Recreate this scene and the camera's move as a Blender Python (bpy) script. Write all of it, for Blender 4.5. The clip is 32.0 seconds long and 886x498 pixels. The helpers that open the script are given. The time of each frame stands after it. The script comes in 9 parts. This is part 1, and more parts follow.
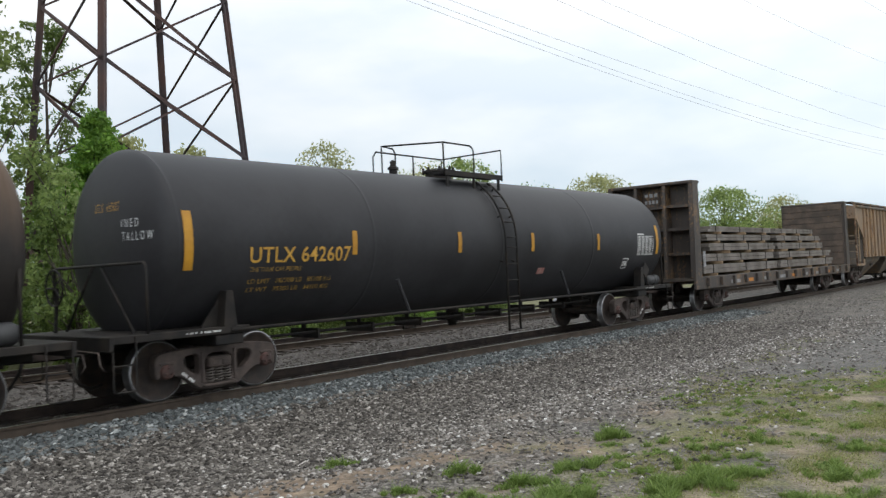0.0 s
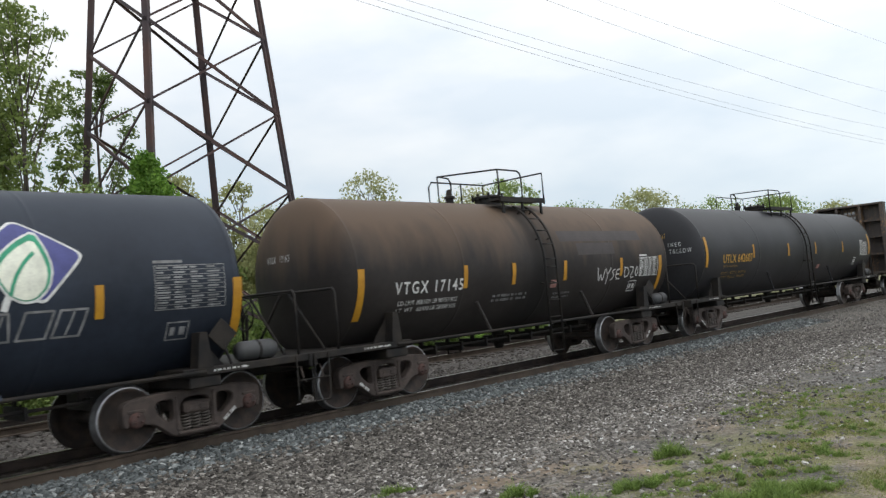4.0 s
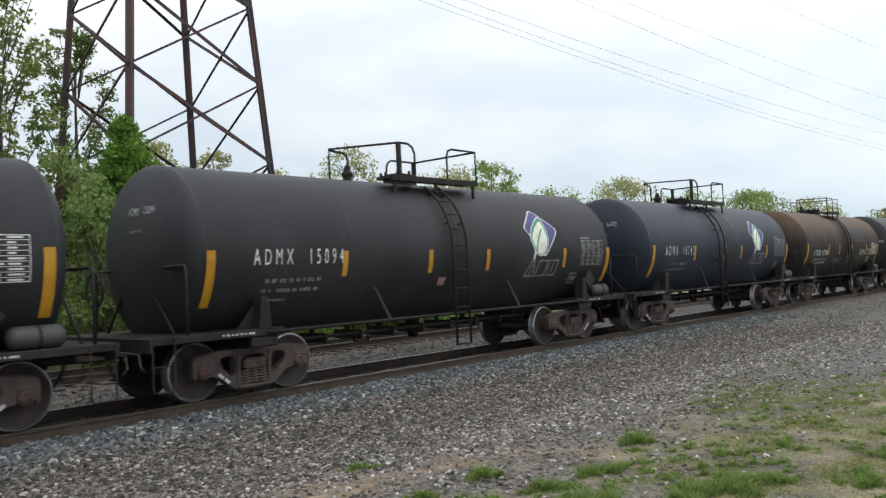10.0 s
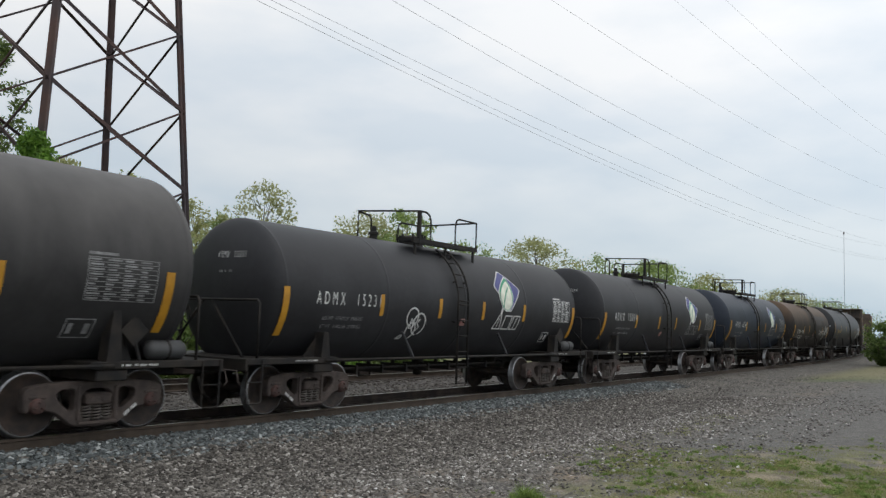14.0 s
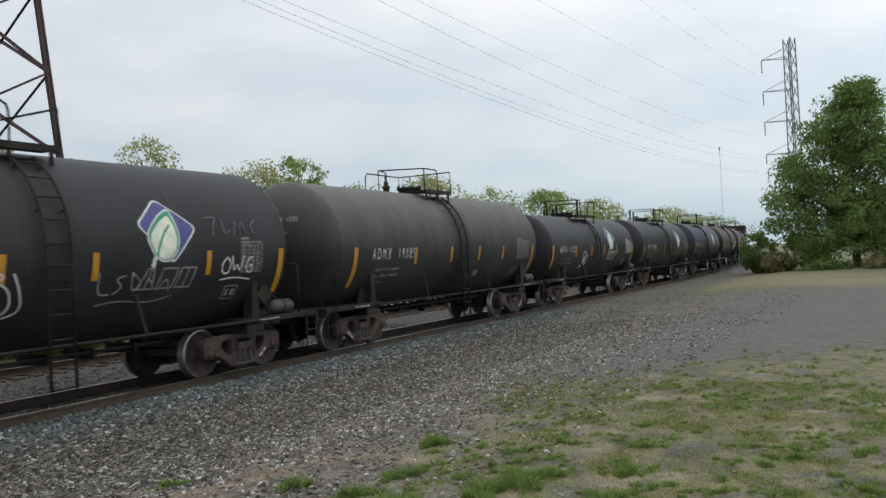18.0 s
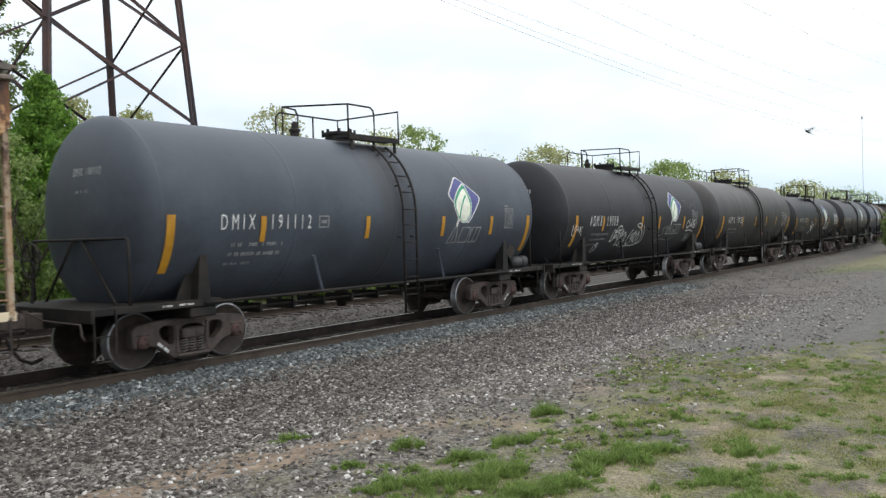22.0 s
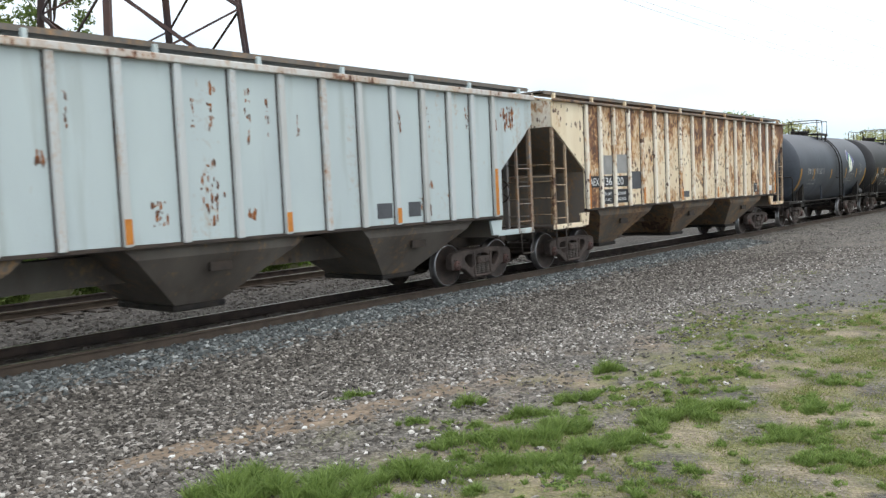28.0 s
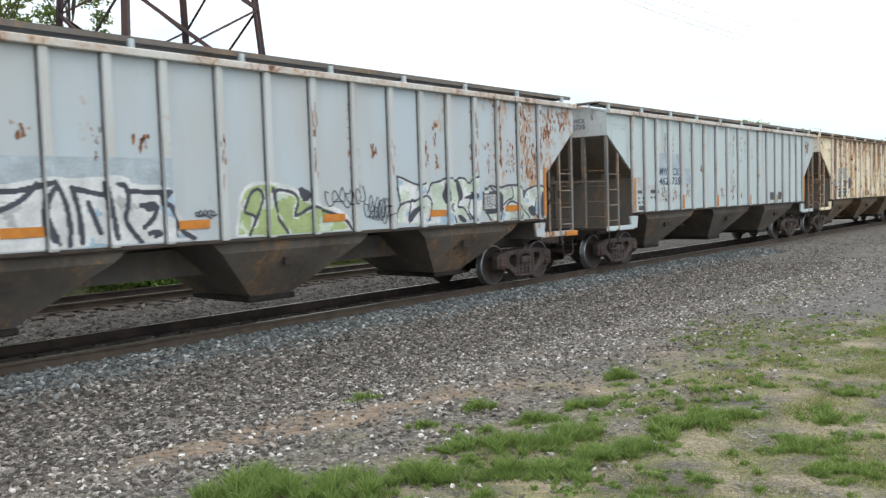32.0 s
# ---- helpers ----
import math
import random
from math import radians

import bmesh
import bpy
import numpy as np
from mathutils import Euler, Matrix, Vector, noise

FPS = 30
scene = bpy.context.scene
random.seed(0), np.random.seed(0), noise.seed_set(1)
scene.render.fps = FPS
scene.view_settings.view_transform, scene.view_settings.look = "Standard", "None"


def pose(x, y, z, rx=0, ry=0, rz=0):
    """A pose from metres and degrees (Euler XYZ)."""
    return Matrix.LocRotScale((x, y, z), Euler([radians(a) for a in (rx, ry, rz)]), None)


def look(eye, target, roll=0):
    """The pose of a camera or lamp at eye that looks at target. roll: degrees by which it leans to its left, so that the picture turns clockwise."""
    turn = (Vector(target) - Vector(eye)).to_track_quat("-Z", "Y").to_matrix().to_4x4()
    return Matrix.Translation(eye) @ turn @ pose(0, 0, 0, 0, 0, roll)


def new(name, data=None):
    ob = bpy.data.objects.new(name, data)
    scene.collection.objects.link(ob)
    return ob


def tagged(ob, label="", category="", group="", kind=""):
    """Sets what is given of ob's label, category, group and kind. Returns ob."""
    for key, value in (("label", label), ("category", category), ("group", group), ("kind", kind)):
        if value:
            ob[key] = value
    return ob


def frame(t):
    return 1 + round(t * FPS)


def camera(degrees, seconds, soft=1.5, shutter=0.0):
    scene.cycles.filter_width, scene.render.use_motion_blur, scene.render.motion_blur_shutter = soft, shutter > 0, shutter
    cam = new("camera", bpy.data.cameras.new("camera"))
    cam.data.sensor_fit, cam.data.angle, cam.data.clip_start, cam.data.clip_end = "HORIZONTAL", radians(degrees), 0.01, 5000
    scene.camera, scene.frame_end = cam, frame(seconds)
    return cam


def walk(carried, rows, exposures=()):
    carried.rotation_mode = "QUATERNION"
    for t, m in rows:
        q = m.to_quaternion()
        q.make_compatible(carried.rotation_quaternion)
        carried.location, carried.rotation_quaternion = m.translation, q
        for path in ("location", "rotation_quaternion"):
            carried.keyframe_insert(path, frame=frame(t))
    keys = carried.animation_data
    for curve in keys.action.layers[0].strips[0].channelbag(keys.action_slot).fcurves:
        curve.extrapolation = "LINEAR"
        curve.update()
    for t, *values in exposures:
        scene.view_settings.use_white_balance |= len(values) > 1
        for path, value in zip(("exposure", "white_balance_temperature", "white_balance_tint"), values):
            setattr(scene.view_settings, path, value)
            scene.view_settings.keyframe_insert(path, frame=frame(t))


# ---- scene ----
from mathutils import geometry

cam = camera(57.19, 32.0, soft=1.35, shutter=0.25)


def view(x, y, z, yaw, pitch, roll):
    """A camera pose from its place, yaw to the left of +y, pitch up and roll, in degrees."""
    a, p = radians(yaw), radians(pitch)
    eye = Vector((x, y, z))
    return look(eye, eye + Vector((-math.sin(a) * math.cos(p), math.cos(a) * math.cos(p), math.sin(p))), roll)


walk(cam, [
    (0, view(0.385, -11.085, 1.744, -50.29, 1.56, -2.62)),
    (0.5, view(0.373, -11.085, 1.740, -49.70, 1.50, -2.41)),
    (1, view(0.356, -11.077, 1.747, -49.39, 1.49, -3.05)),
    (1.5, view(0.360, -11.091, 1.737, -48.89, 2.09, -4.28)),
    (2, view(0.392, -11.098, 1.723, -48.42, 2.57, -5.82)),
    (2.5, view(0.413, -11.099, 1.721, -48.05, 2.98, -6.16)),
    (3, view(0.415, -11.081, 1.706, -47.76, 3.34, -5.40)),
    (3.5, view(0.416, -11.080, 1.722, -47.39, 3.43, -5.21)),
    (5.5, view(0.389, -11.080, 1.739, -46.71, 3.43, -5.35)),
    (6, view(0.391, -11.077, 1.727, -46.80, 3.47, -5.47)),
    (6.5, view(0.407, -11.077, 1.711, -46.97, 3.17, -5.20)),
    (7, view(0.402, -11.069, 1.711, -47.35, 3.03, -4.46)),
    (7.5, view(0.399, -11.083, 1.725, -47.79, 2.82, -4.02)),
    (8, view(0.409, -11.080, 1.729, -48.10, 2.54, -3.47)),
    (8.5, view(0.413, -11.085, 1.733, -48.32, 2.36, -3.51)),
    (9, view(0.419, -11.089, 1.735, -48.41, 2.16, -3.44)),
    (9.5, view(0.413, -11.089, 1.740, -48.48, 2.04, -3.19)),
    (10, view(0.410, -11.086, 1.742, -48.60, 1.89, -2.64)),
    (10.5, view(0.408, -11.085, 1.737, -48.65, 1.76, -3.26)),
    (11, view(0.398, -11.088, 1.740, -48.51, 1.53, -3.74)),
    (11.5, view(0.418, -11.071, 1.730, -48.21, 1.42, -3.99)),
    (12, view(0.392, -11.082, 1.734, -47.50, 1.34, -3.59)),
    (12.5, view(0.386, -11.102, 1.743, -49.09, 1.59, -2.31)),
    (12.7, view(0.385, -11.104, 1.746, -47.85, 2.50, -1.75)),
    (13, view(0.373, -11.108, 1.749, -41.89, 4.13, -0.22)),
    (13.3, view(0.327, -11.153, 1.743, -40.64, 5.05, 0.66)),
    (13.5, view(0.287, -11.192, 1.740, -43.15, 5.85, 1.66)),
    (13.7, view(0.254, -11.213, 1.748, -48.79, 5.06, 1.23)),
    (14, view(0.213, -11.227, 1.770, -54.82, 5.19, 1.92)),
    (14.3, view(0.173, -11.250, 1.787, -54.56, 4.88, 1.89)),
    (14.5, view(0.152, -11.266, 1.814, -57.40, 4.48, 2.51)),
    (14.7, view(0.137, -11.278, 1.866, -61.93, 3.67, 1.70)),
    (15, view(0.110, -11.284, 1.949, -63.74, 2.67, 0.85)),
    (15.5, view(0.037, -11.255, 1.996, -63.29, 1.31, 1.10)),
    (17.5, view(-0.023, -11.411, 2.028, -63.12, 1.46, -1.26)),
    (18, view(-0.028, -11.398, 2.016, -62.08, 0.73, -2.80)),
    (18.5, view(-0.028, -11.403, 2.020, -58.63, 0.68, -3.62)),
    (19, view(-0.038, -11.406, 2.021, -57.86, 0.80, -3.70)),
    (19.5, view(-0.049, -11.401, 2.012, -56.70, 0.75, -3.76)),
    (20, view(-0.062, -11.369, 2.006, -54.18, 1.02, -3.41)),
    (20.5, view(-0.062, -11.372, 2.010, -51.29, 1.00, -2.40)),
    (21, view(-0.030, -11.404, 2.008, -48.87, 0.56, -1.74)),
    (21.5, view(-0.003, -11.426, 2.004, -52.15, -0.07, -0.95)),
    (22, view(0.000, -11.412, 1.992, -53.77, -1.07, -1.64)),
    (22.5, view(-0.013, -11.391, 1.992, -54.80, -1.84, -2.10)),
    (23, view(-0.009, -11.387, 1.991, -54.88, -2.54, -1.81)),
    (23.5, view(-0.009, -11.383, 2.000, -54.81, -3.13, -1.60)),
    (24, view(-0.001, -11.370, 1.995, -54.07, -3.51, -1.59)),
    (24.5, view(-0.005, -11.373, 1.991, -52.46, -3.67, -2.54)),
    (25, view(0.001, -11.369, 1.976, -51.03, -3.86, -3.14)),
    (25.5, view(0.004, -11.369, 1.988, -50.11, -4.20, -2.63)),
    (26, view(0.002, -11.376, 1.986, -49.55, -4.28, -2.44)),
    (26.5, view(-0.008, -11.377, 1.979, -49.47, -4.11, -2.40)),
    (28.5, view(-0.005, -11.374, 1.979, -49.81, -3.71, -2.64)),
    (29, view(-0.006, -11.374, 1.971, -50.01, -3.69, -2.51)),
    (29.5, view(-0.002, -11.366, 1.970, -50.10, -3.75, -2.28)),
    (30, view(-0.007, -11.364, 1.978, -50.03, -3.89, -2.11)),
    (30.5, view(0.002, -11.367, 1.979, -49.67, -3.86, -1.82)),
    (31, view(-0.007, -11.368, 1.980, -49.35, -3.82, -1.40)),
    (31.5, view(-0.002, -11.357, 1.977, -49.10, -3.69, -1.68)),
    (32, view(-0.000, -11.362, 1.972, -48.85, -3.46, -1.78)),
], exposures=[(0,-0.42),(2,-0.4),(4,-0.48),(6,-0.6),(8,-0.49),(12,-0.35),(12.7,-0.27),(13.1,-0.48),(13.4,-0.58),(14.0,-0.78),(15.0,-0.95),(18,-0.76),(19,-0.62),(20,-0.6),(21,-0.48),(22.5,-0.14),(24,-0.09),(32,-0.07)])

# ---- light ----
world = bpy.data.worlds.new("overcast_sky")
scene.world = world
world.use_nodes = True
wn, wl = world.node_tree.nodes, world.node_tree.links
wn.clear()
SUN_EL, SUN_ROT = radians(48), radians(120)
w_out, w_bg = wn.new("ShaderNodeOutputWorld"), wn.new("ShaderNodeBackground")
w_sky, w_tc, w_noise = wn.new("ShaderNodeTexSky"), wn.new("ShaderNodeTexCoord"), wn.new("ShaderNodeTexNoise")
w_map, w_ramp, w_mix = wn.new("ShaderNodeMapping"), wn.new("ShaderNodeValToRGB"), wn.new("ShaderNodeMixRGB")
w_sky.sky_type, w_sky.sun_disc = "NISHITA", False
w_sky.sun_elevation, w_sky.sun_rotation = SUN_EL, SUN_ROT
w_sky.dust_density, w_sky.air_density = 3.0, 1.0
# A cloud deck: pale grey to white, stretched towards the horizon, over the clear sky.
w_map.inputs["Scale"].default_value = (1.6, 1.6, 4.5)
w_noise.inputs["Scale"].default_value, w_noise.inputs["Detail"].default_value = 1.7, 6.0
w_ramp.color_ramp.elements[0].position, w_ramp.color_ramp.elements[0].color = 0.36, (10.6, 11.6, 12.6, 1)
w_ramp.color_ramp.elements[1].position, w_ramp.color_ramp.elements[1].color = 0.58, (13.6, 13.8, 14.0, 1)
w_mix.inputs["Fac"].default_value = 0.9
w_bg.inputs["Strength"].default_value = 0.118
wl.new(w_tc.outputs["Generated"], w_map.inputs["Vector"])
wl.new(w_map.outputs["Vector"], w_noise.inputs["Vector"])
wl.new(w_noise.outputs["Fac"], w_ramp.inputs["Fac"])
wl.new(w_sky.outputs["Color"], w_mix.inputs["Color1"])
wl.new(w_ramp.outputs["Color"], w_mix.inputs["Color2"])
# An overcast sky is dimmer and bluer towards the horizon.
w_sep, w_band, w_low = wn.new("ShaderNodeSeparateXYZ"), wn.new("ShaderNodeValToRGB"), wn.new("ShaderNodeMixRGB")
wl.new(w_tc.outputs["Generated"], w_sep.inputs["Vector"])
wl.new(w_sep.outputs["Z"], w_band.inputs["Fac"])
w_band.color_ramp.elements[0].position, w_band.color_ramp.elements[0].color = 0.0, (0.66, 0.77, 0.84, 1)
w_band.color_ramp.elements[1].position, w_band.color_ramp.elements[1].color = 0.26, (1, 1, 1, 1)
w_low.blend_type = "MULTIPLY"
w_low.inputs["Fac"].default_value = 1.0
wl.new(w_mix.outputs["Color"], w_low.inputs["Color1"])
wl.new(w_band.outputs["Color"], w_low.inputs["Color2"])
# Thin cloud is brighter on the sun's side.
w_dot, w_side, w_glow = wn.new("ShaderNodeVectorMath"), wn.new("ShaderNodeMapRange"), wn.new("ShaderNodeMixRGB")
w_dot.operation, w_dot.inputs[1].default_value = "DOT_PRODUCT", Vector((-4, -20, 40)).normalized()
wl.new(w_tc.outputs["Generated"], w_dot.inputs[0])
wl.new(w_dot.outputs["Value"], w_side.inputs["Value"])
for key_, v_ in zip(("From Min", "From Max", "To Min", "To Max"), (-0.25, 0.3, 0.93, 1.22)):
    w_side.inputs[key_].default_value = v_
w_glow.blend_type, w_glow.inputs["Fac"].default_value = "MULTIPLY", 1.0
wl.new(w_low.outputs["Color"], w_glow.inputs["Color1"])
wl.new(w_side.outputs["Result"], w_glow.inputs["Color2"])
wl.new(w_glow.outputs["Color"], w_bg.inputs["Color"])
wl.new(w_bg.outputs["Background"], w_out.inputs["Surface"])
sun_data = bpy.data.lights.new("sun", "SUN")
sun_data.energy, sun_data.angle, sun_data.color = 0.6, radians(25), (1.0, 0.96, 0.9)
sun = new("sun", sun_data)
sun.matrix_world = look((8, -20, 40), (12, 0, 0))


# ---- materials ----
def mat(name, base, rough=0.6, metal=0.0, second=None, scale=4.0, detail=6.0, lo=0.4, hi=0.62, bump=0.0, bscale=40.0, fine=0.12, coord="Object"):
    """A painted or natural surface: base colour, a second colour in patches, a fine grain and relief."""
    m = bpy.data.materials.new(name)
    m.use_nodes = True
    n, l = m.node_tree.nodes, m.node_tree.links
    b = n["Principled BSDF"]
    b.inputs["Roughness"].default_value, b.inputs["Metallic"].default_value = rough, metal
    tc = n.new("ShaderNodeTexCoord")
    big, small = n.new("ShaderNodeTexNoise"), n.new("ShaderNodeTexNoise")
    big.inputs["Scale"].default_value, big.inputs["Detail"].default_value = scale, detail
    small.inputs["Scale"].default_value, small.inputs["Detail"].default_value = bscale, 3.0
    l.new(tc.outputs[coord], big.inputs["Vector"])
    l.new(tc.outputs[coord], small.inputs["Vector"])
    ramp = n.new("ShaderNodeValToRGB")
    ramp.color_ramp.elements[0].position, ramp.color_ramp.elements[1].position = lo, hi
    s = second or [c * 0.72 for c in base]
    ramp.color_ramp.elements[0].color, ramp.color_ramp.elements[1].color = (*base, 1), (*s, 1)
    l.new(big.outputs["Fac"], ramp.inputs["Fac"])
    hsv, rng = n.new("ShaderNodeHueSaturation"), n.new("ShaderNodeMapRange")
    rng.inputs["To Min"].default_value, rng.inputs["To Max"].default_value = 1 - 2 * fine, 1 + 2 * fine
    l.new(small.outputs["Fac"], rng.inputs["Value"])
    l.new(rng.outputs["Result"], hsv.inputs["Value"])
    l.new(ramp.outputs["Color"], hsv.inputs["Color"])
    l.new(hsv.outputs["Color"], b.inputs["Base Color"])
    if bump:
        bp = n.new("ShaderNodeBump")
        bp.inputs["Strength"].default_value, bp.inputs["Distance"].default_value = bump, 0.02
        l.new(small.outputs["Fac"], bp.inputs["Height"])
        l.new(bp.outputs["Normal"], b.inputs["Normal"])
    return m


M = {}
M["frame_black"] = mat("frame_black", (0.014, 0.013, 0.013), 0.6, second=(0.03, 0.025, 0.021), scale=3, bscale=40, bump=0.15)
M["bearing_rust"] = mat("bearing_rust", (0.12, 0.055, 0.045), 0.75, second=(0.05, 0.032, 0.028), scale=5, bscale=60, bump=0.2)
M["truck_rust"] = mat("truck_rust", (0.08, 0.06, 0.051), 0.8, second=(0.045, 0.034, 0.03), scale=5, bscale=60, bump=0.3)
M["wheel_steel"] = mat("wheel_steel", (0.03, 0.023, 0.02), 0.74, metal=0.1, second=(0.06, 0.04, 0.031), scale=6, bscale=50, bump=0.15)
M["tread"] = mat("tread", (0.4, 0.4, 0.41), 0.45, metal=1.0, scale=9, bscale=60)
M["rail_rust"] = mat("rail_rust", (0.05, 0.036, 0.026), 0.85, second=(0.075, 0.055, 0.04), scale=3, bscale=60, bump=0.2)
# Shaded copy of the rail rust for the far rails.
M["rail_shaded"] = mat("rail_shaded", (0.022, 0.016, 0.014), 0.85, second=(0.05, 0.035, 0.028), scale=3, bscale=60, bump=0.2)
M["rail_top"] = mat("rail_top", (0.42, 0.4, 0.38), 0.3, metal=1.0, scale=6, bscale=70)
M["tie_wood"] = mat("tie_wood", (0.045, 0.036, 0.03), 0.9, second=(0.085, 0.07, 0.058), scale=2.5, bscale=30, bump=0.5)
M["yellow_reflector"] = mat("yellow_reflector", (0.5, 0.25, 0.015), 0.5, second=(0.42, 0.2, 0.012), scale=5)
M["white_paint"] = mat("white_paint", (0.72, 0.72, 0.7), 0.55, second=(0.55, 0.55, 0.53), scale=8)
M["orange_paint"] = mat("orange_paint", (0.55, 0.2, 0.02), 0.55, second=(0.45, 0.16, 0.02), scale=8)
M["tower_steel"] = mat("tower_steel", (0.055, 0.04, 0.045), 0.7, second=(0.1, 0.05, 0.04), scale=0.6, bscale=20)
M["galvanised"] = mat("galvanised", (0.3, 0.305, 0.32), 0.5, metal=0.4, scale=2)
M["wire_alloy"] = mat("wire_alloy", (0.42, 0.43, 0.45), 0.5, metal=0.3, scale=2)
M["bark"] = mat("bark", (0.075, 0.06, 0.05), 0.95, second=(0.12, 0.1, 0.085), scale=6, bscale=30, bump=0.5)


def streaked(name, base, second, rust, amount, streak=1.0, rough=0.6, worse=None):
    """Old car paint: two faded tones, and rust in patches, specks and runs that hang downwards."""
    m = bpy.data.materials.new(name)
    m.use_nodes = True
    n, l = m.node_tree.nodes, m.node_tree.links
    b = n["Principled BSDF"]
    b.inputs["Roughness"].default_value = rough
    tc, info, off = n.new("ShaderNodeTexCoord"), n.new("ShaderNodeObjectInfo"), n.new("ShaderNodeVectorMath")
    off.operation = "MULTIPLY_ADD"
    cmb = n.new("ShaderNodeCombineXYZ")
    for k in range(3):
        l.new(info.outputs["Random"], cmb.inputs[k])
    l.new(cmb.outputs["Vector"], off.inputs[0])
    off.inputs[1].default_value = (37, 11, 5)
    l.new(tc.outputs["Object"], off.inputs[2])

    def tex(scale, stretch, detail, dist=0.0, fine=0.5):
        mp, t = n.new("ShaderNodeMapping"), n.new("ShaderNodeTexNoise")
        t.inputs["Roughness"].default_value = fine
        mp.inputs["Scale"].default_value = stretch
        t.inputs["Scale"].default_value, t.inputs["Detail"].default_value, t.inputs["Distortion"].default_value = scale, detail, dist
        l.new(off.outputs["Vector"], mp.inputs["Vector"])
        l.new(mp.outputs["Vector"], t.inputs["Vector"])
        return t.outputs["Fac"]

    def mathn(op, a, b_):
        r = n.new("ShaderNodeMath")
        r.operation = op
        for k, v in enumerate((a, b_)):
            if isinstance(v, (int, float)):
                r.inputs[k].default_value = v
            else:
                l.new(v, r.inputs[k])
        return r.outputs[0]

    def ramp(src, p0, p1, c0, c1):
        r = n.new("ShaderNodeValToRGB")
        r.color_ramp.elements[0].position, r.color_ramp.elements[1].position = p0, p1
        r.color_ramp.elements[0].color, r.color_ramp.elements[1].color = (*c0, 1), (*c1, 1)
        l.new(src, r.inputs["Fac"])
        return r.outputs["Color"]

    def mix(fac, a, b_):
        r = n.new("ShaderNodeMixRGB")
        l.new(fac, r.inputs["Fac"])
        l.new(a, r.inputs["Color1"])
        l.new(b_, r.inputs["Color2"])
        return r.outputs["Color"]

    patch, speck, run_ = tex(0.9, (1, 1, 0.75), 12.0, 0.3, 0.7), tex(13.0, (1, 1, 0.75), 7.0, 0.3, 0.6), tex(8.0, (1, 1, 0.05), 4.0)
    paint = ramp(tex(1.1, (1, 1, 0.35), 5.0), 0.35, 0.68, base, second)
    # Some sheets between the posts have rusted far more than others, and the rust starts under the roof.
    sheet_ = tex(0.9, (1, 0, 0), 1.0)
    total = mathn("ADD", mathn("MULTIPLY", patch, 0.32), mathn("MULTIPLY", sheet_, 0.24))
    total = mathn("ADD", total, mathn("ADD", mathn("MULTIPLY", speck, 0.3), mathn("MULTIPLY", run_, 0.14)))
    if worse:
        # One end of the car is rustier than the rest.
        sx, more = n.new("ShaderNodeSeparateXYZ"), n.new("ShaderNodeMapRange")
        l.new(tc.outputs["Object"], sx.inputs["Vector"])
        l.new(sx.outputs["X"], more.inputs["Value"])
        for key, v in zip(("From Min", "From Max", "To Max"), worse):
            more.inputs[key].default_value = v
        total = mathn("ADD", total, more.outputs["Result"])
    mask = ramp(total, 0.5 + 0.16 * (1 - amount), 0.5 + 0.16 * (1 - amount) + 0.035, (0, 0, 0), (1, 1, 1))
    stain = ramp(total, 0.5 + 0.16 * (1 - amount) - 0.075, 0.5 + 0.16 * (1 - amount) + 0.01, (0, 0, 0), (0.75, 0.75, 0.75))
    oxide = ramp(tex(7.0, (1, 1, 0.6), 8.0, 0.0, 0.6), 0.36, 0.62, [min(c * 1.35, 1) for c in rust], [c * 0.36 for c in rust])
    pale = ramp(tex(4.0, (1, 1, 0.3), 5.0), 0.3, 0.7, (0.46, 0.25, 0.09), [(a + c) / 2 for a, c in zip(base, rust)])
    grime = ramp(tex(3.0, (1, 1, 0.1), 6.0), 0.56, 0.8, (1, 1, 1), (0.72, 0.69, 0.65))
    body = mix(stain, paint, pale)
    mul = n.new("ShaderNodeMixRGB")
    mul.blend_type = "MULTIPLY"
    mul.inputs["Fac"].default_value = 1.0
    l.new(body, mul.inputs["Color1"])
    l.new(grime, mul.inputs["Color2"])
    l.new(mix(mask, mul.outputs["Color"], oxide), b.inputs["Base Color"])
    bp = n.new("ShaderNodeBump")
    bp.inputs["Strength"].default_value, bp.inputs["Distance"].default_value = 0.25, 0.01
    l.new(speck, bp.inputs["Height"])
    l.new(bp.outputs["Normal"], b.inputs["Normal"])
    return m


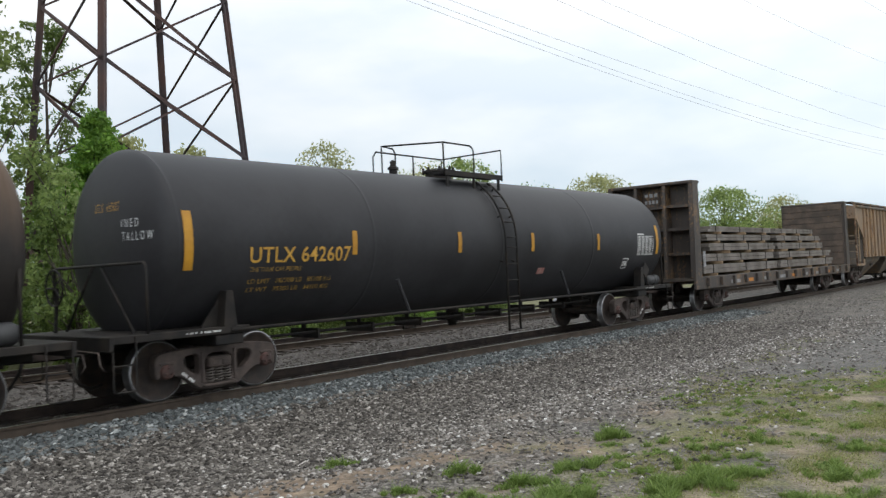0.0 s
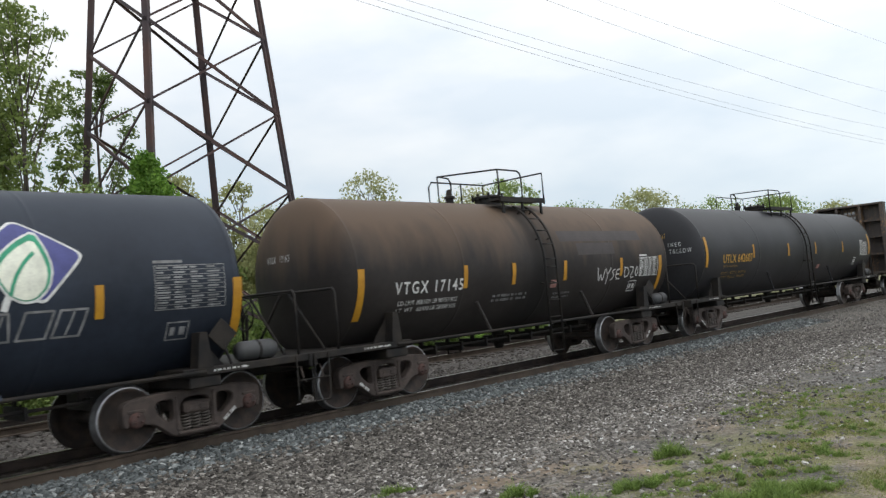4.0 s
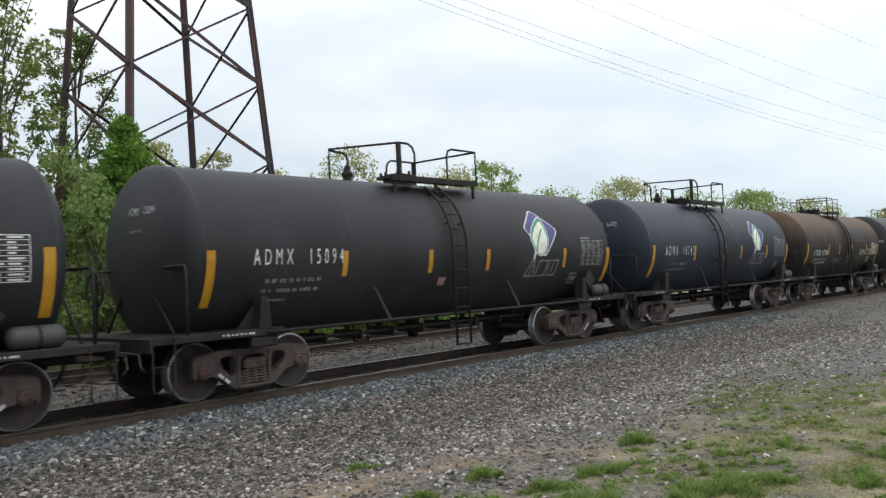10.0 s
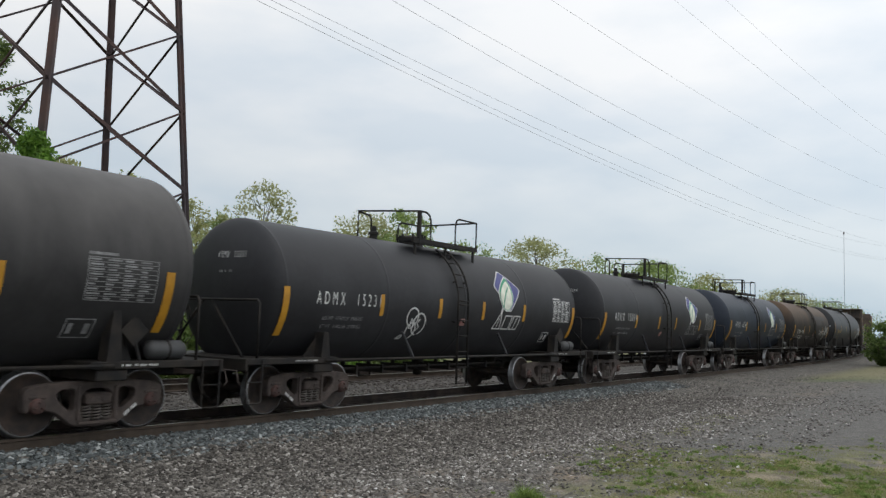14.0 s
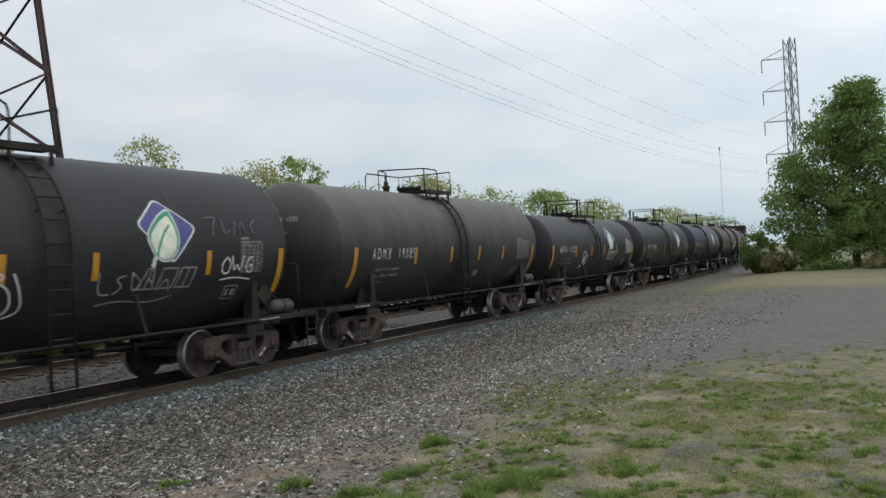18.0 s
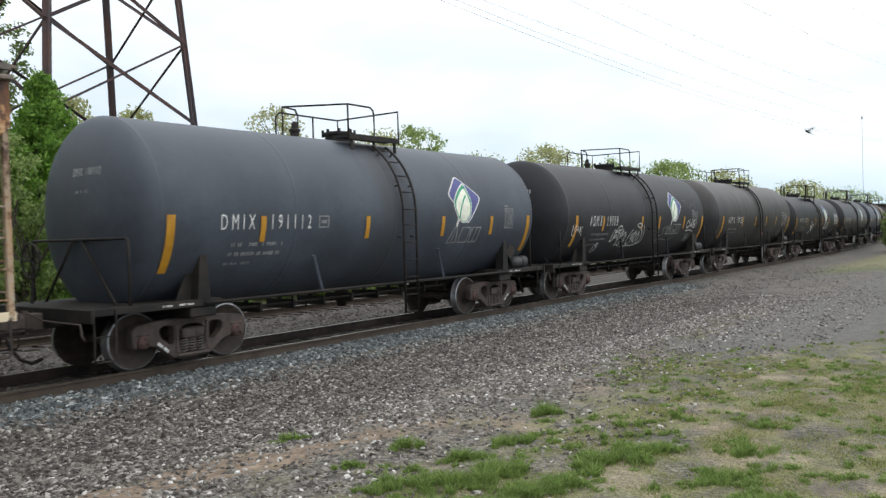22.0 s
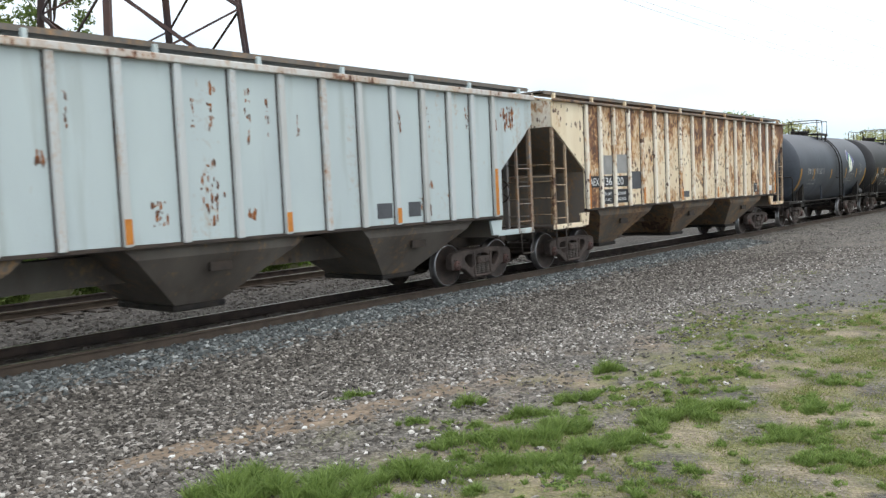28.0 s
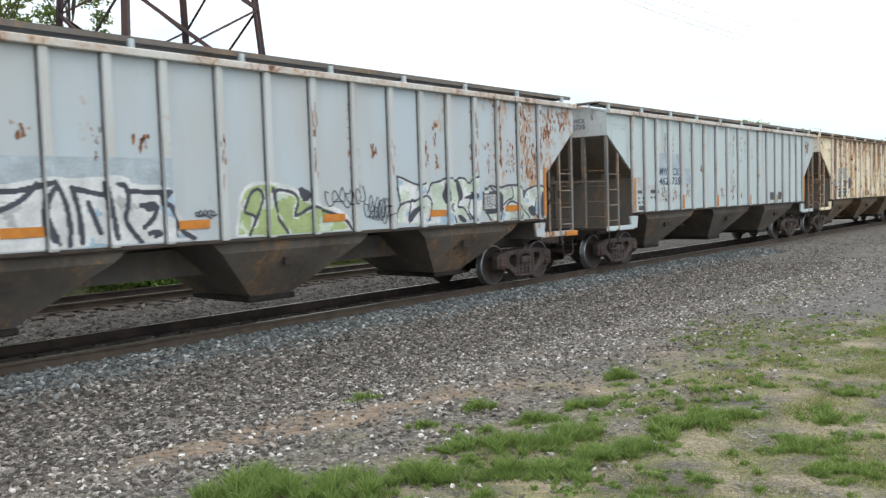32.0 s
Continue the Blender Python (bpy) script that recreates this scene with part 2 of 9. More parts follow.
def corroded(name, base, second, cover, pits, z_top=None, worse=None):
    """Paint that has failed: an ochre bloom spreads round brown scale, with dark pits scattered over all."""
    m = bpy.data.materials.new(name)
    m.use_nodes = True
    n, l = m.node_tree.nodes, m.node_tree.links
    b = n["Principled BSDF"]
    b.inputs["Roughness"].default_value = 0.7
    tc, info, off = n.new("ShaderNodeTexCoord"), n.new("ShaderNodeObjectInfo"), n.new("ShaderNodeVectorMath")
    off.operation = "MULTIPLY_ADD"
    cmb = n.new("ShaderNodeCombineXYZ")
    for k in range(3):
        l.new(info.outputs["Random"], cmb.inputs[k])
    l.new(cmb.outputs["Vector"], off.inputs[0])
    off.inputs[1].default_value = (37, 11, 5)
    l.new(tc.outputs["Object"], off.inputs[2])

    def tex(scale, stretch, detail, fine=0.55, kind="ShaderNodeTexNoise", out="Fac"):
        mp, t = n.new("ShaderNodeMapping"), n.new(kind)
        mp.inputs["Scale"].default_value = stretch
        t.inputs["Scale"].default_value = scale
        if kind == "ShaderNodeTexNoise":
            t.inputs["Detail"].default_value, t.inputs["Roughness"].default_value, t.inputs["Distortion"].default_value = detail, fine, 0.4
        l.new(off.outputs["Vector"], mp.inputs["Vector"])
        l.new(mp.outputs["Vector"], t.inputs["Vector"])
        return t.outputs[out]

    def mth(op, a, b_):
        r = n.new("ShaderNodeMath")
        r.operation = op
        for k, v in enumerate((a, b_)):
            if isinstance(v, (int, float)):
                r.inputs[k].default_value = v
            else:
                l.new(v, r.inputs[k])
        return r.outputs[0]

    def ramp(src, p0, p1, c0, c1):
        r = n.new("ShaderNodeValToRGB")
        r.color_ramp.elements[0].position, r.color_ramp.elements[1].position = p0, p1
        r.color_ramp.elements[0].color, r.color_ramp.elements[1].color = (*c0, 1), (*c1, 1)
        l.new(src, r.inputs["Fac"])
        return r.outputs["Color"]

    def mix(fac, a, b_):
        r = n.new("ShaderNodeMixRGB")
        for key, v in zip(("Fac", "Color1", "Color2"), (fac, a, b_)):
            l.new(v, r.inputs[key])
        return r.outputs["Color"]

    no, yes = (0, 0, 0), (1, 1, 1)
    cloud, ragged = tex(1.5, (1, 1, 0.6), 5.0, 0.6), tex(13.0, (1, 1, 0.5), 8.0, 0.68)
    sheet_ = tex(1.25, (1, 0, 0), 0.0)
    total = mth("ADD", mth("MULTIPLY", cloud, 0.45), mth("ADD", mth("MULTIPLY", ragged, 0.46), mth("MULTIPLY", sheet_, 0.3)))
    if z_top:
        # Worst under the roof, and again in a band near the sill.
        sep, hi_, lo_ = n.new("ShaderNodeSeparateXYZ"), n.new("ShaderNodeMapRange"), n.new("ShaderNodeMapRange")
        l.new(tc.outputs["Object"], sep.inputs["Vector"])
        for r, vals in ((hi_, (z_top - 1.9, z_top, -0.04, 0.095)), (lo_, (2.3, 1.6, 0.0, 0.02))):
            l.new(sep.outputs["Z"], r.inputs["Value"])
            for key, v in zip(("From Min", "From Max", "To Min", "To Max"), vals):
                r.inputs[key].default_value = v
            total = mth("ADD", total, r.outputs["Result"])
        # The sheet beyond the last post was painted again.
        end_ = n.new("ShaderNodeMapRange")
        l.new(sep.outputs["X"], end_.inputs["Value"])
        for key, v in zip(("From Min", "From Max", "To Min", "To Max"), (-6.75, -6.95, 0.0, -0.14)):
            end_.inputs[key].default_value = v
        total = mth("ADD", total, end_.outputs["Result"])
    if worse:
        # One end of the car is rustier than the rest.
        sx, more = n.new("ShaderNodeSeparateXYZ"), n.new("ShaderNodeMapRange")
        l.new(tc.outputs["Object"], sx.inputs["Vector"])
        l.new(sx.outputs["X"], more.inputs["Value"])
        for key, v in zip(("From Min", "From Max", "To Max"), worse):
            more.inputs[key].default_value = v
        total = mth("ADD", total, more.outputs["Result"])
    t0 = 0.725 - 0.12 * cover
    paint = ramp(tex(1.3, (1, 1, 0.25), 5.0), 0.35, 0.68, base, second)
    bloom = ramp(tex(5.0, (1, 1, 0.4), 6.0), 0.35, 0.65, (0.5, 0.26, 0.085), (0.33, 0.15, 0.05))
    scale_ = ramp(tex(6.0, (1, 1, 0.6), 8.0, 0.65), 0.4, 0.6, (0.21, 0.09, 0.036), (0.085, 0.043, 0.03))
    col = mix(ramp(total, t0 - 0.075, t0 + 0.0, no, (0.9, 0.9, 0.9)), paint, bloom)
    col = mix(ramp(total, t0 + 0.012, t0 + 0.04, no, yes), col, scale_)
    # Pits: round spots, only where the cloud allows.
    if pits:
        spot = tex(8.5, (1, 1, 0.6), 0, kind="ShaderNodeTexVoronoi", out="Distance")
        spot = mth("SUBTRACT", mth("ADD", spot, mth("MULTIPLY", tex(16.0, (1, 1, 0.7), 6.0, 0.65), 0.9)), mth("MULTIPLY", tex(1.7, (1, 1, 1), 2.0), 1.15))
        col = mix(ramp(spot, pits - 0.05, pits, (0.9, 0.9, 0.9), no), col, ramp(ragged, 0.4, 0.6, (0.12, 0.052, 0.028), (0.045, 0.028, 0.025)))
    l.new(col, b.inputs["Base Color"])
    bp = n.new("ShaderNodeBump")
    bp.inputs["Strength"].default_value, bp.inputs["Distance"].default_value = 0.3, 0.012
    l.new(total, bp.inputs["Height"])
    l.new(bp.outputs["Normal"], b.inputs["Normal"])
    return m


M["cream_rusty"] = corroded("cream_rusty", (0.8, 0.7, 0.52), (0.68, 0.56, 0.38), 0.5, 0.09, 4.1, (2.0, 6.0, 0.05))
M["cream_post"] = corroded("cream_post", (0.82, 0.77, 0.67), (0.74, 0.67, 0.55), 0.12, 0.06)
M["bay_rusty"] = streaked("bay_rusty", (0.15, 0.135, 0.115), (0.1, 0.085, 0.072), (0.085, 0.045, 0.03), 0.8)
M["pale_post"] = streaked("pale_post", (0.52, 0.56, 0.57), (0.48, 0.49, 0.475), (0.24, 0.1, 0.045), 0.3, 1.3)
M["ladder_cream"] = streaked("ladder_cream", (0.42, 0.36, 0.28), (0.25, 0.2, 0.15), (0.12, 0.06, 0.035), 0.85)
# Near-black for the edges of hopper posts: shade and grime in one colour.
M["post_shade_grime"] = mat("post_shade_grime", (0.11, 0.1, 0.1), 0.9, second=(0.05, 0.038, 0.034), scale=5, bscale=50, bump=0.15)
M["hopper_white"] = streaked("hopper_white", (0.48, 0.56, 0.565), (0.44, 0.51, 0.525), (0.24, 0.095, 0.04), 0.18, 1.3, worse=(6.0, 8.4, 0.06))
M["hopper_grey"] = corroded("hopper_grey", (0.45, 0.525, 0.57), (0.44, 0.465, 0.47), -0.7, 0, worse=(2.6, 7.4, 0.15))
M["slope_grey"] = streaked("slope_grey", (0.2, 0.18, 0.158), (0.14, 0.123, 0.108), (0.1, 0.06, 0.04), 0.55)
M["hopper_brown"] = streaked("hopper_brown", (0.3, 0.22, 0.16), (0.2, 0.15, 0.11), (0.1, 0.055, 0.035), 0.8)
M["flat_brown"] = streaked("flat_brown", (0.068, 0.055, 0.048), (0.048, 0.04, 0.036), (0.1, 0.055, 0.034), 0.5)
M["plank_brown"] = mat("plank_brown", (0.07, 0.055, 0.045), 0.9, second=(0.12, 0.09, 0.07), scale=2.0, bscale=14, bump=0.3)
M["grey_chord"] = streaked("grey_chord", (0.6, 0.59, 0.56), (0.5, 0.48, 0.45), (0.2, 0.085, 0.045), 0.75)
M["hopper_under"] = streaked("hopper_under", (0.15, 0.134, 0.117), (0.085, 0.072, 0.062), (0.062, 0.04, 0.029), 0.5)
M["hopper_dark"] = mat("hopper_dark", (0.032, 0.026, 0.022), 0.85, second=(0.058, 0.042, 0.032), scale=3, bscale=40, bump=0.2)
M["rust_run"] = mat("rust_run", (0.3, 0.115, 0.04), 0.9, second=(0.1, 0.045, 0.025), scale=9, detail=8, lo=0.42, hi=0.58, bscale=50, bump=0.2)
M["ladder_worn"] = streaked("ladder_worn", (0.2, 0.2, 0.2), (0.13, 0.12, 0.115), (0.13, 0.065, 0.04), 0.8)
M["timber_grey"] = mat("timber_grey", (0.2, 0.18, 0.16), 0.9, second=(0.12, 0.105, 0.09), scale=1.5, bscale=30, bump=0.3)
M["timber_tan"] = mat("timber_tan", (0.4, 0.29, 0.18), 0.9, second=(0.3, 0.2, 0.12), scale=3, bscale=30)
for name_, col_ in (("black_panel", (0.02, 0.02, 0.022)), ("grey_patch", (0.3, 0.3, 0.29)), ("dark_patch", (0.07, 0.075, 0.085)), ("blue_patch", (0.41, 0.475, 0.525)), ("navy_letter", (0.045, 0.065, 0.13)), ("spray_white", (0.68, 0.7, 0.7)), ("spray_grey", (0.45, 0.47, 0.47)), ("spray_dark", (0.05, 0.055, 0.075)), ("spray_lime", (0.36, 0.45, 0.2)), ("spray_mint", (0.53, 0.62, 0.51)), ("spray_sky", (0.36, 0.5, 0.62)), ("patch_dark", (0.045, 0.035, 0.033))):
    M[name_] = mat(name_, col_, 0.6, second=[c * 0.78 for c in col_], scale=3.0, detail=7, bscale=22)


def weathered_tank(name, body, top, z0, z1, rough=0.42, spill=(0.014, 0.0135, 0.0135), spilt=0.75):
    """A tank that goes from its body colour to a top colour on its upper side, with faint runs."""
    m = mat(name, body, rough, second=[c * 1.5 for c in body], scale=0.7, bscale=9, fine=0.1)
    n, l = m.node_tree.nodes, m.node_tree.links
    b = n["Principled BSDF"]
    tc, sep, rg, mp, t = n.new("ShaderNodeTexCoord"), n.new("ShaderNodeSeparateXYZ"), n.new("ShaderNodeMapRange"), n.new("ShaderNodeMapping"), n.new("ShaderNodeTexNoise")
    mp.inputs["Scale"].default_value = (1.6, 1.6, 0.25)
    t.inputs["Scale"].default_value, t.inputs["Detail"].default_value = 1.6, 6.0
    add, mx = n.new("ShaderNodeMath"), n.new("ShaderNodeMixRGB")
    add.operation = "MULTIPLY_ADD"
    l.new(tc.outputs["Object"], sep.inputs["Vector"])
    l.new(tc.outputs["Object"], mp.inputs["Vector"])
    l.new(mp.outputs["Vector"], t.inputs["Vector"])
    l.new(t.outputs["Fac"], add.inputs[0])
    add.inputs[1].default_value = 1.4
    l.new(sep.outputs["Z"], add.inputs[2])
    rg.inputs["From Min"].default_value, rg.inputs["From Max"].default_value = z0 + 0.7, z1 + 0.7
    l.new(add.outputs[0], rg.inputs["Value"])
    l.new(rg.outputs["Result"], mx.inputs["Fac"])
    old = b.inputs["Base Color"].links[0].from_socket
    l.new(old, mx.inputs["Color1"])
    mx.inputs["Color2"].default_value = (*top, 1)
    # What was spilt at the manway has run down the middle of the side.
    sx, band, edge, cut, stain = n.new("ShaderNodeMath"), n.new("ShaderNodeMapRange"), n.new("ShaderNodeTexNoise"), n.new("ShaderNodeMath"), n.new("ShaderNodeMixRGB")
    mp2 = n.new("ShaderNodeMapping")
    mp2.inputs["Scale"].default_value = (3.0, 1.0, 0.35)
    edge.inputs["Scale"].default_value, edge.inputs["Detail"].default_value = 1.5, 6.0
    l.new(tc.outputs["Object"], mp2.inputs["Vector"])
    l.new(mp2.outputs["Vector"], edge.inputs["Vector"])
    sx.operation, cut.operation = "ABSOLUTE", "MULTIPLY_ADD"
    l.new(sep.outputs["X"], sx.inputs[0])
    l.new(edge.outputs["Fac"], cut.inputs[0])
    cut.inputs[1].default_value = 1.1
    l.new(sx.outputs[0], cut.inputs[2])
    for key, v in zip(("From Min", "From Max", "To Min", "To Max"), (0.72, 1.25, spilt, 0.0)):
        band.inputs[key].default_value = v
    l.new(cut.outputs[0], band.inputs["Value"])
    l.new(band.outputs["Result"], stain.inputs["Fac"])
    l.new(mx.outputs["Color"], stain.inputs["Color1"])
    stain.inputs["Color2"].default_value = (*spill, 1)
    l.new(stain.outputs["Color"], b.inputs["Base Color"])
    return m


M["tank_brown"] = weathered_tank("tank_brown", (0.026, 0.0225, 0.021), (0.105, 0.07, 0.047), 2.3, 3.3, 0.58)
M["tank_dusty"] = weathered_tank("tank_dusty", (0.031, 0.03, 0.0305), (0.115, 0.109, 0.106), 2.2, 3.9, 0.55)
# Black, navy and grey go over to a slightly lighter tone towards the top.
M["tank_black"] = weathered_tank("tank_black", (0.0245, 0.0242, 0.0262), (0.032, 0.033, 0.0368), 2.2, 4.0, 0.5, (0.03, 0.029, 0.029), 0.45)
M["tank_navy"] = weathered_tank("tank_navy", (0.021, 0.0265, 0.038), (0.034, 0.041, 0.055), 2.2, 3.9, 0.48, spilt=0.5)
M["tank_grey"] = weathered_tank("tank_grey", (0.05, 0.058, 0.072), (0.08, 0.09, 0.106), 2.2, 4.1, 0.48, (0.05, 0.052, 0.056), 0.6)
for key_ in ("tank_brown", "tank_dusty", "tank_black", "tank_navy", "tank_grey", "frame_black"):
    M[key_].node_tree.nodes["Principled BSDF"].inputs["Specular IOR Level"].default_value = 0.22


# ---- mesh helpers ----
def part(name, bm, material, parent=None, label="", smooth=False, m=None):
    """Links a bmesh (or a mesh made before) as one object, under a thing or a part."""
    if isinstance(bm, bmesh.types.BMesh):
        me = bpy.data.meshes.new(name)
        bmesh.ops.recalc_face_normals(bm, faces=bm.faces)
        bm.to_mesh(me)
        bm.free()
        for one in (material if isinstance(material, (list, tuple)) else [material]):
            me.materials.append(one)
        if smooth:
            for p in me.polygons:
                p.use_smooth = True
    else:
        me = bm
    ob = new(name, me)
    if parent is not None:
        ob.parent = parent
    if m is not None:
        ob.matrix_basis = m
    if label:
        tagged(ob, label)
    return ob


def thing(name, label, category, group="", m=None, kind=""):
    ob = new(name)
    ob.empty_display_size = 0.3
    if m is not None:
        ob.matrix_basis = m
    return tagged(ob, label, category, group, kind)


def from_lists(name, verts, faces, material, smooth=False):
    me = bpy.data.meshes.new(name)
    me.from_pydata(verts, [], faces)
    for one in (material if isinstance(material, (list, tuple)) else [material]):
        me.materials.append(one)
    if smooth:
        me.polygons.foreach_set("use_smooth", [True] * len(me.polygons))
    me.update()
    return me


def box(bm, x0, x1, y0, y1, z0, z1, m=None, bev=0.0):
    c = [Vector((x, y, z)) for z in (z0, z1) for y in (y0, y1) for x in (x0, x1)]
    v = [bm.verts.new(m @ p if m else p) for p in c]
    fs = [bm.faces.new([v[i] for i in q]) for q in ((0, 2, 3, 1), (4, 5, 7, 6), (0, 1, 5, 4), (2, 6, 7, 3), (0, 4, 6, 2), (1, 3, 7, 5))]
    if bev:
        es = list({e for f in fs for e in f.edges})
        bmesh.ops.bevel(bm, geom=es, offset=bev, segments=1, affect="EDGES")


def tube(bm, p0, p1, r, n=8, r1=None):
    p0, p1 = Vector(p0), Vector(p1)
    q = (p1 - p0).to_track_quat("Z", "Y")
    rows = []
    for p, rr in ((p0, r), (p1, r if r1 is None else r1)):
        rows.append([bm.verts.new(p + q @ Vector((rr * math.cos(2 * math.pi * i / n), rr * math.sin(2 * math.pi * i / n), 0))) for i in range(n)])
    for i in range(n):
        bm.faces.new((rows[0][i], rows[0][(i + 1) % n], rows[1][(i + 1) % n], rows[1][i]))
    bm.faces.new(rows[0][::-1])
    bm.faces.new(rows[1])


def pipe(bm, pts, r, n=7, closed=False):
    """A bent pipe through the given points."""
    pts = [Vector(p) for p in pts]
    rows = []
    for i, p in enumerate(pts):
        a, b = pts[max(i - 1, 0)], pts[min(i + 1, len(pts) - 1)]
        q = (b - a).to_track_quat("Z", "Y")
        rows.append([bm.verts.new(p + q @ Vector((r * math.cos(2 * math.pi * k / n), r * math.sin(2 * math.pi * k / n), 0))) for k in range(n)])
    for a, b in zip(rows, rows[1:]):
        for k in range(n):
            bm.faces.new((a[k], a[(k + 1) % n], b[(k + 1) % n], b[k]))
    bm.faces.new(rows[0][::-1])
    bm.faces.new(rows[-1])


def arc_pts(c, r, a0, a1, n, plane="xz"):
    out = []
    for i in range(n + 1):
        a = radians(a0 + (a1 - a0) * i / n)
        u, v = r * math.cos(a), r * math.sin(a)
        out.append((c[0] + u, c[1], c[2] + v) if plane == "xz" else (c[0], c[1] + u, c[2] + v))
    return out


def lathe(bm, prof, axis="x", n=32, centre=(0, 0, 0), mats=None):
    """Turns a profile of (along, radius) round an axis through centre."""
    c = Vector(centre)
    rows = []
    for s, r in prof:
        ring = []
        for i in range(n):
            a = 2 * math.pi * i / n
            u, v = r * math.cos(a), r * math.sin(a)
            ring.append(bm.verts.new(c + Vector((s, u, v) if axis == "x" else (u, s, v) if axis == "y" else (u, v, s))))
        rows.append(ring)
    for k, (a, b) in enumerate(zip(rows, rows[1:])):
        for i in range(n):
            f = bm.faces.new((a[i], a[(i + 1) % n], b[(i + 1) % n], b[i]))
            if mats:
                f.material_index = mats[k]
    bm.faces.new(rows[0][::-1])
    bm.faces.new(rows[-1])


def bar(bm, a, b, w, y0, y1):
    """A flat bar in the xz plane from a to b, w high, between y0 and y1."""
    a, b = Vector((a[0], 0, a[1])), Vector((b[0], 0, b[1]))
    d = (b - a).normalized()
    nrm = Vector((-d.z, 0, d.x)) * w / 2
    v = [bm.verts.new(p + Vector((0, y, 0))) for y in (y0, y1) for p in (a - nrm, b - nrm, b + nrm, a + nrm)]
    for q in ((0, 1, 2, 3), (7, 6, 5, 4), (0, 4, 5, 1), (1, 5, 6, 2), (2, 6, 7, 3), (3, 7, 4, 0)):
        bm.faces.new([v[i] for i in q])


def prism(bm, outline, y0, y1):
    """A plate: an outline of (x, z) between y0 and y1."""
    a = [bm.verts.new((x, y0, z)) for x, z in outline]
    b = [bm.verts.new((x, y1, z)) for x, z in outline]
    n = len(a)
    bm.faces.new(a)
    bm.faces.new(b[::-1])
    for i in range(n):
        bm.faces.new((a[i], b[i], b[(i + 1) % n], a[(i + 1) % n]))


# ---- the line of the track: straight, then a wide curve to the left ----
CURVE_AT, CURVE_R = 55.0, 400.0
MID = 0.7525


def on_track(s, off=0.0, z=0.0):
    """The place and heading at s metres along the track, off metres to its left."""
    if s <= CURVE_AT:
        return Vector((s, MID + off, z)), 0.0
    a = (s - CURVE_AT) / CURVE_R
    r = CURVE_R - off
    return Vector((CURVE_AT + r * math.sin(a), MID + CURVE_R - r * math.cos(a), z)), a


def bend(x):
    """How far the track has swung to the left at x."""
    return 0.0 if x <= CURVE_AT else CURVE_R - math.sqrt(max(CURVE_R**2 - (x - CURVE_AT) ** 2, 1.0))


# ---- ground ----
GROUND_KNOTS = ((-60, -0.05), (-9, -0.06), (-6, -0.12), (-3.2, -0.30), (-2.0, -0.33), (-1.0, -0.19), (-0.6, -0.16), (-0.05, -0.155), (0.2, -0.21), (1.7, -0.20), (2.6, -0.24), (3.6, -0.34), (4.9, -0.30), (5.4, -0.22), (8.4, -0.22), (9.6, -0.5), (11.5, -0.6), (16, -0.3), (60, 0.2))


def ground_z(x, y):
    """The height of the ground: two ballast beds, a ditch of gravel between, and the flat yard."""
    d = y - bend(min(x, 300))
    knots = GROUND_KNOTS
    for (a, za), (b, zb) in zip(knots, knots[1:]):
        if a <= d <= b:
            k = (d - a) / (b - a)
            return za + (zb - za) * k * k * (3 - 2 * k)
    return knots[0][1] if d < knots[0][0] else knots[-1][1]


def steps(*runs):
    out = []
    for a, b, d in runs:
        out += list(np.arange(a, b, d))
    return out + [runs[-1][1]]


gx = steps((-2500, -200, 230), (-200, -20, 12), (-20, 40, 0.25), (40, 120, 1.0), (120, 300, 6), (300, 2500, 220))
gy = steps((-2500, -120, 240), (-120, -16, 8), (-16, 10, 0.22), (10, 30, 1.2), (30, 130, 10), (130, 2500, 240))
gverts = []
for gyy in gy:
    for gxx in gx:
        rough = 0.018 if -20 < gxx < 40 and -16 < gyy < 10 else 0.0
        h = ground_z(gxx, gyy) + rough * noise.noise(Vector((gxx * 1.7, gyy * 1.7, 0))) + 0.6 * rough * noise.noise(Vector((gxx * 5, gyy * 5, 3)))
        gverts.append((gxx, gyy, h))
gw = len(gx)
gfaces = [(j * gw + i, j * gw + i + 1, (j + 1) * gw + i + 1, (j + 1) * gw + i) for j in range(len(gy) - 1) for i in range(gw - 1)]


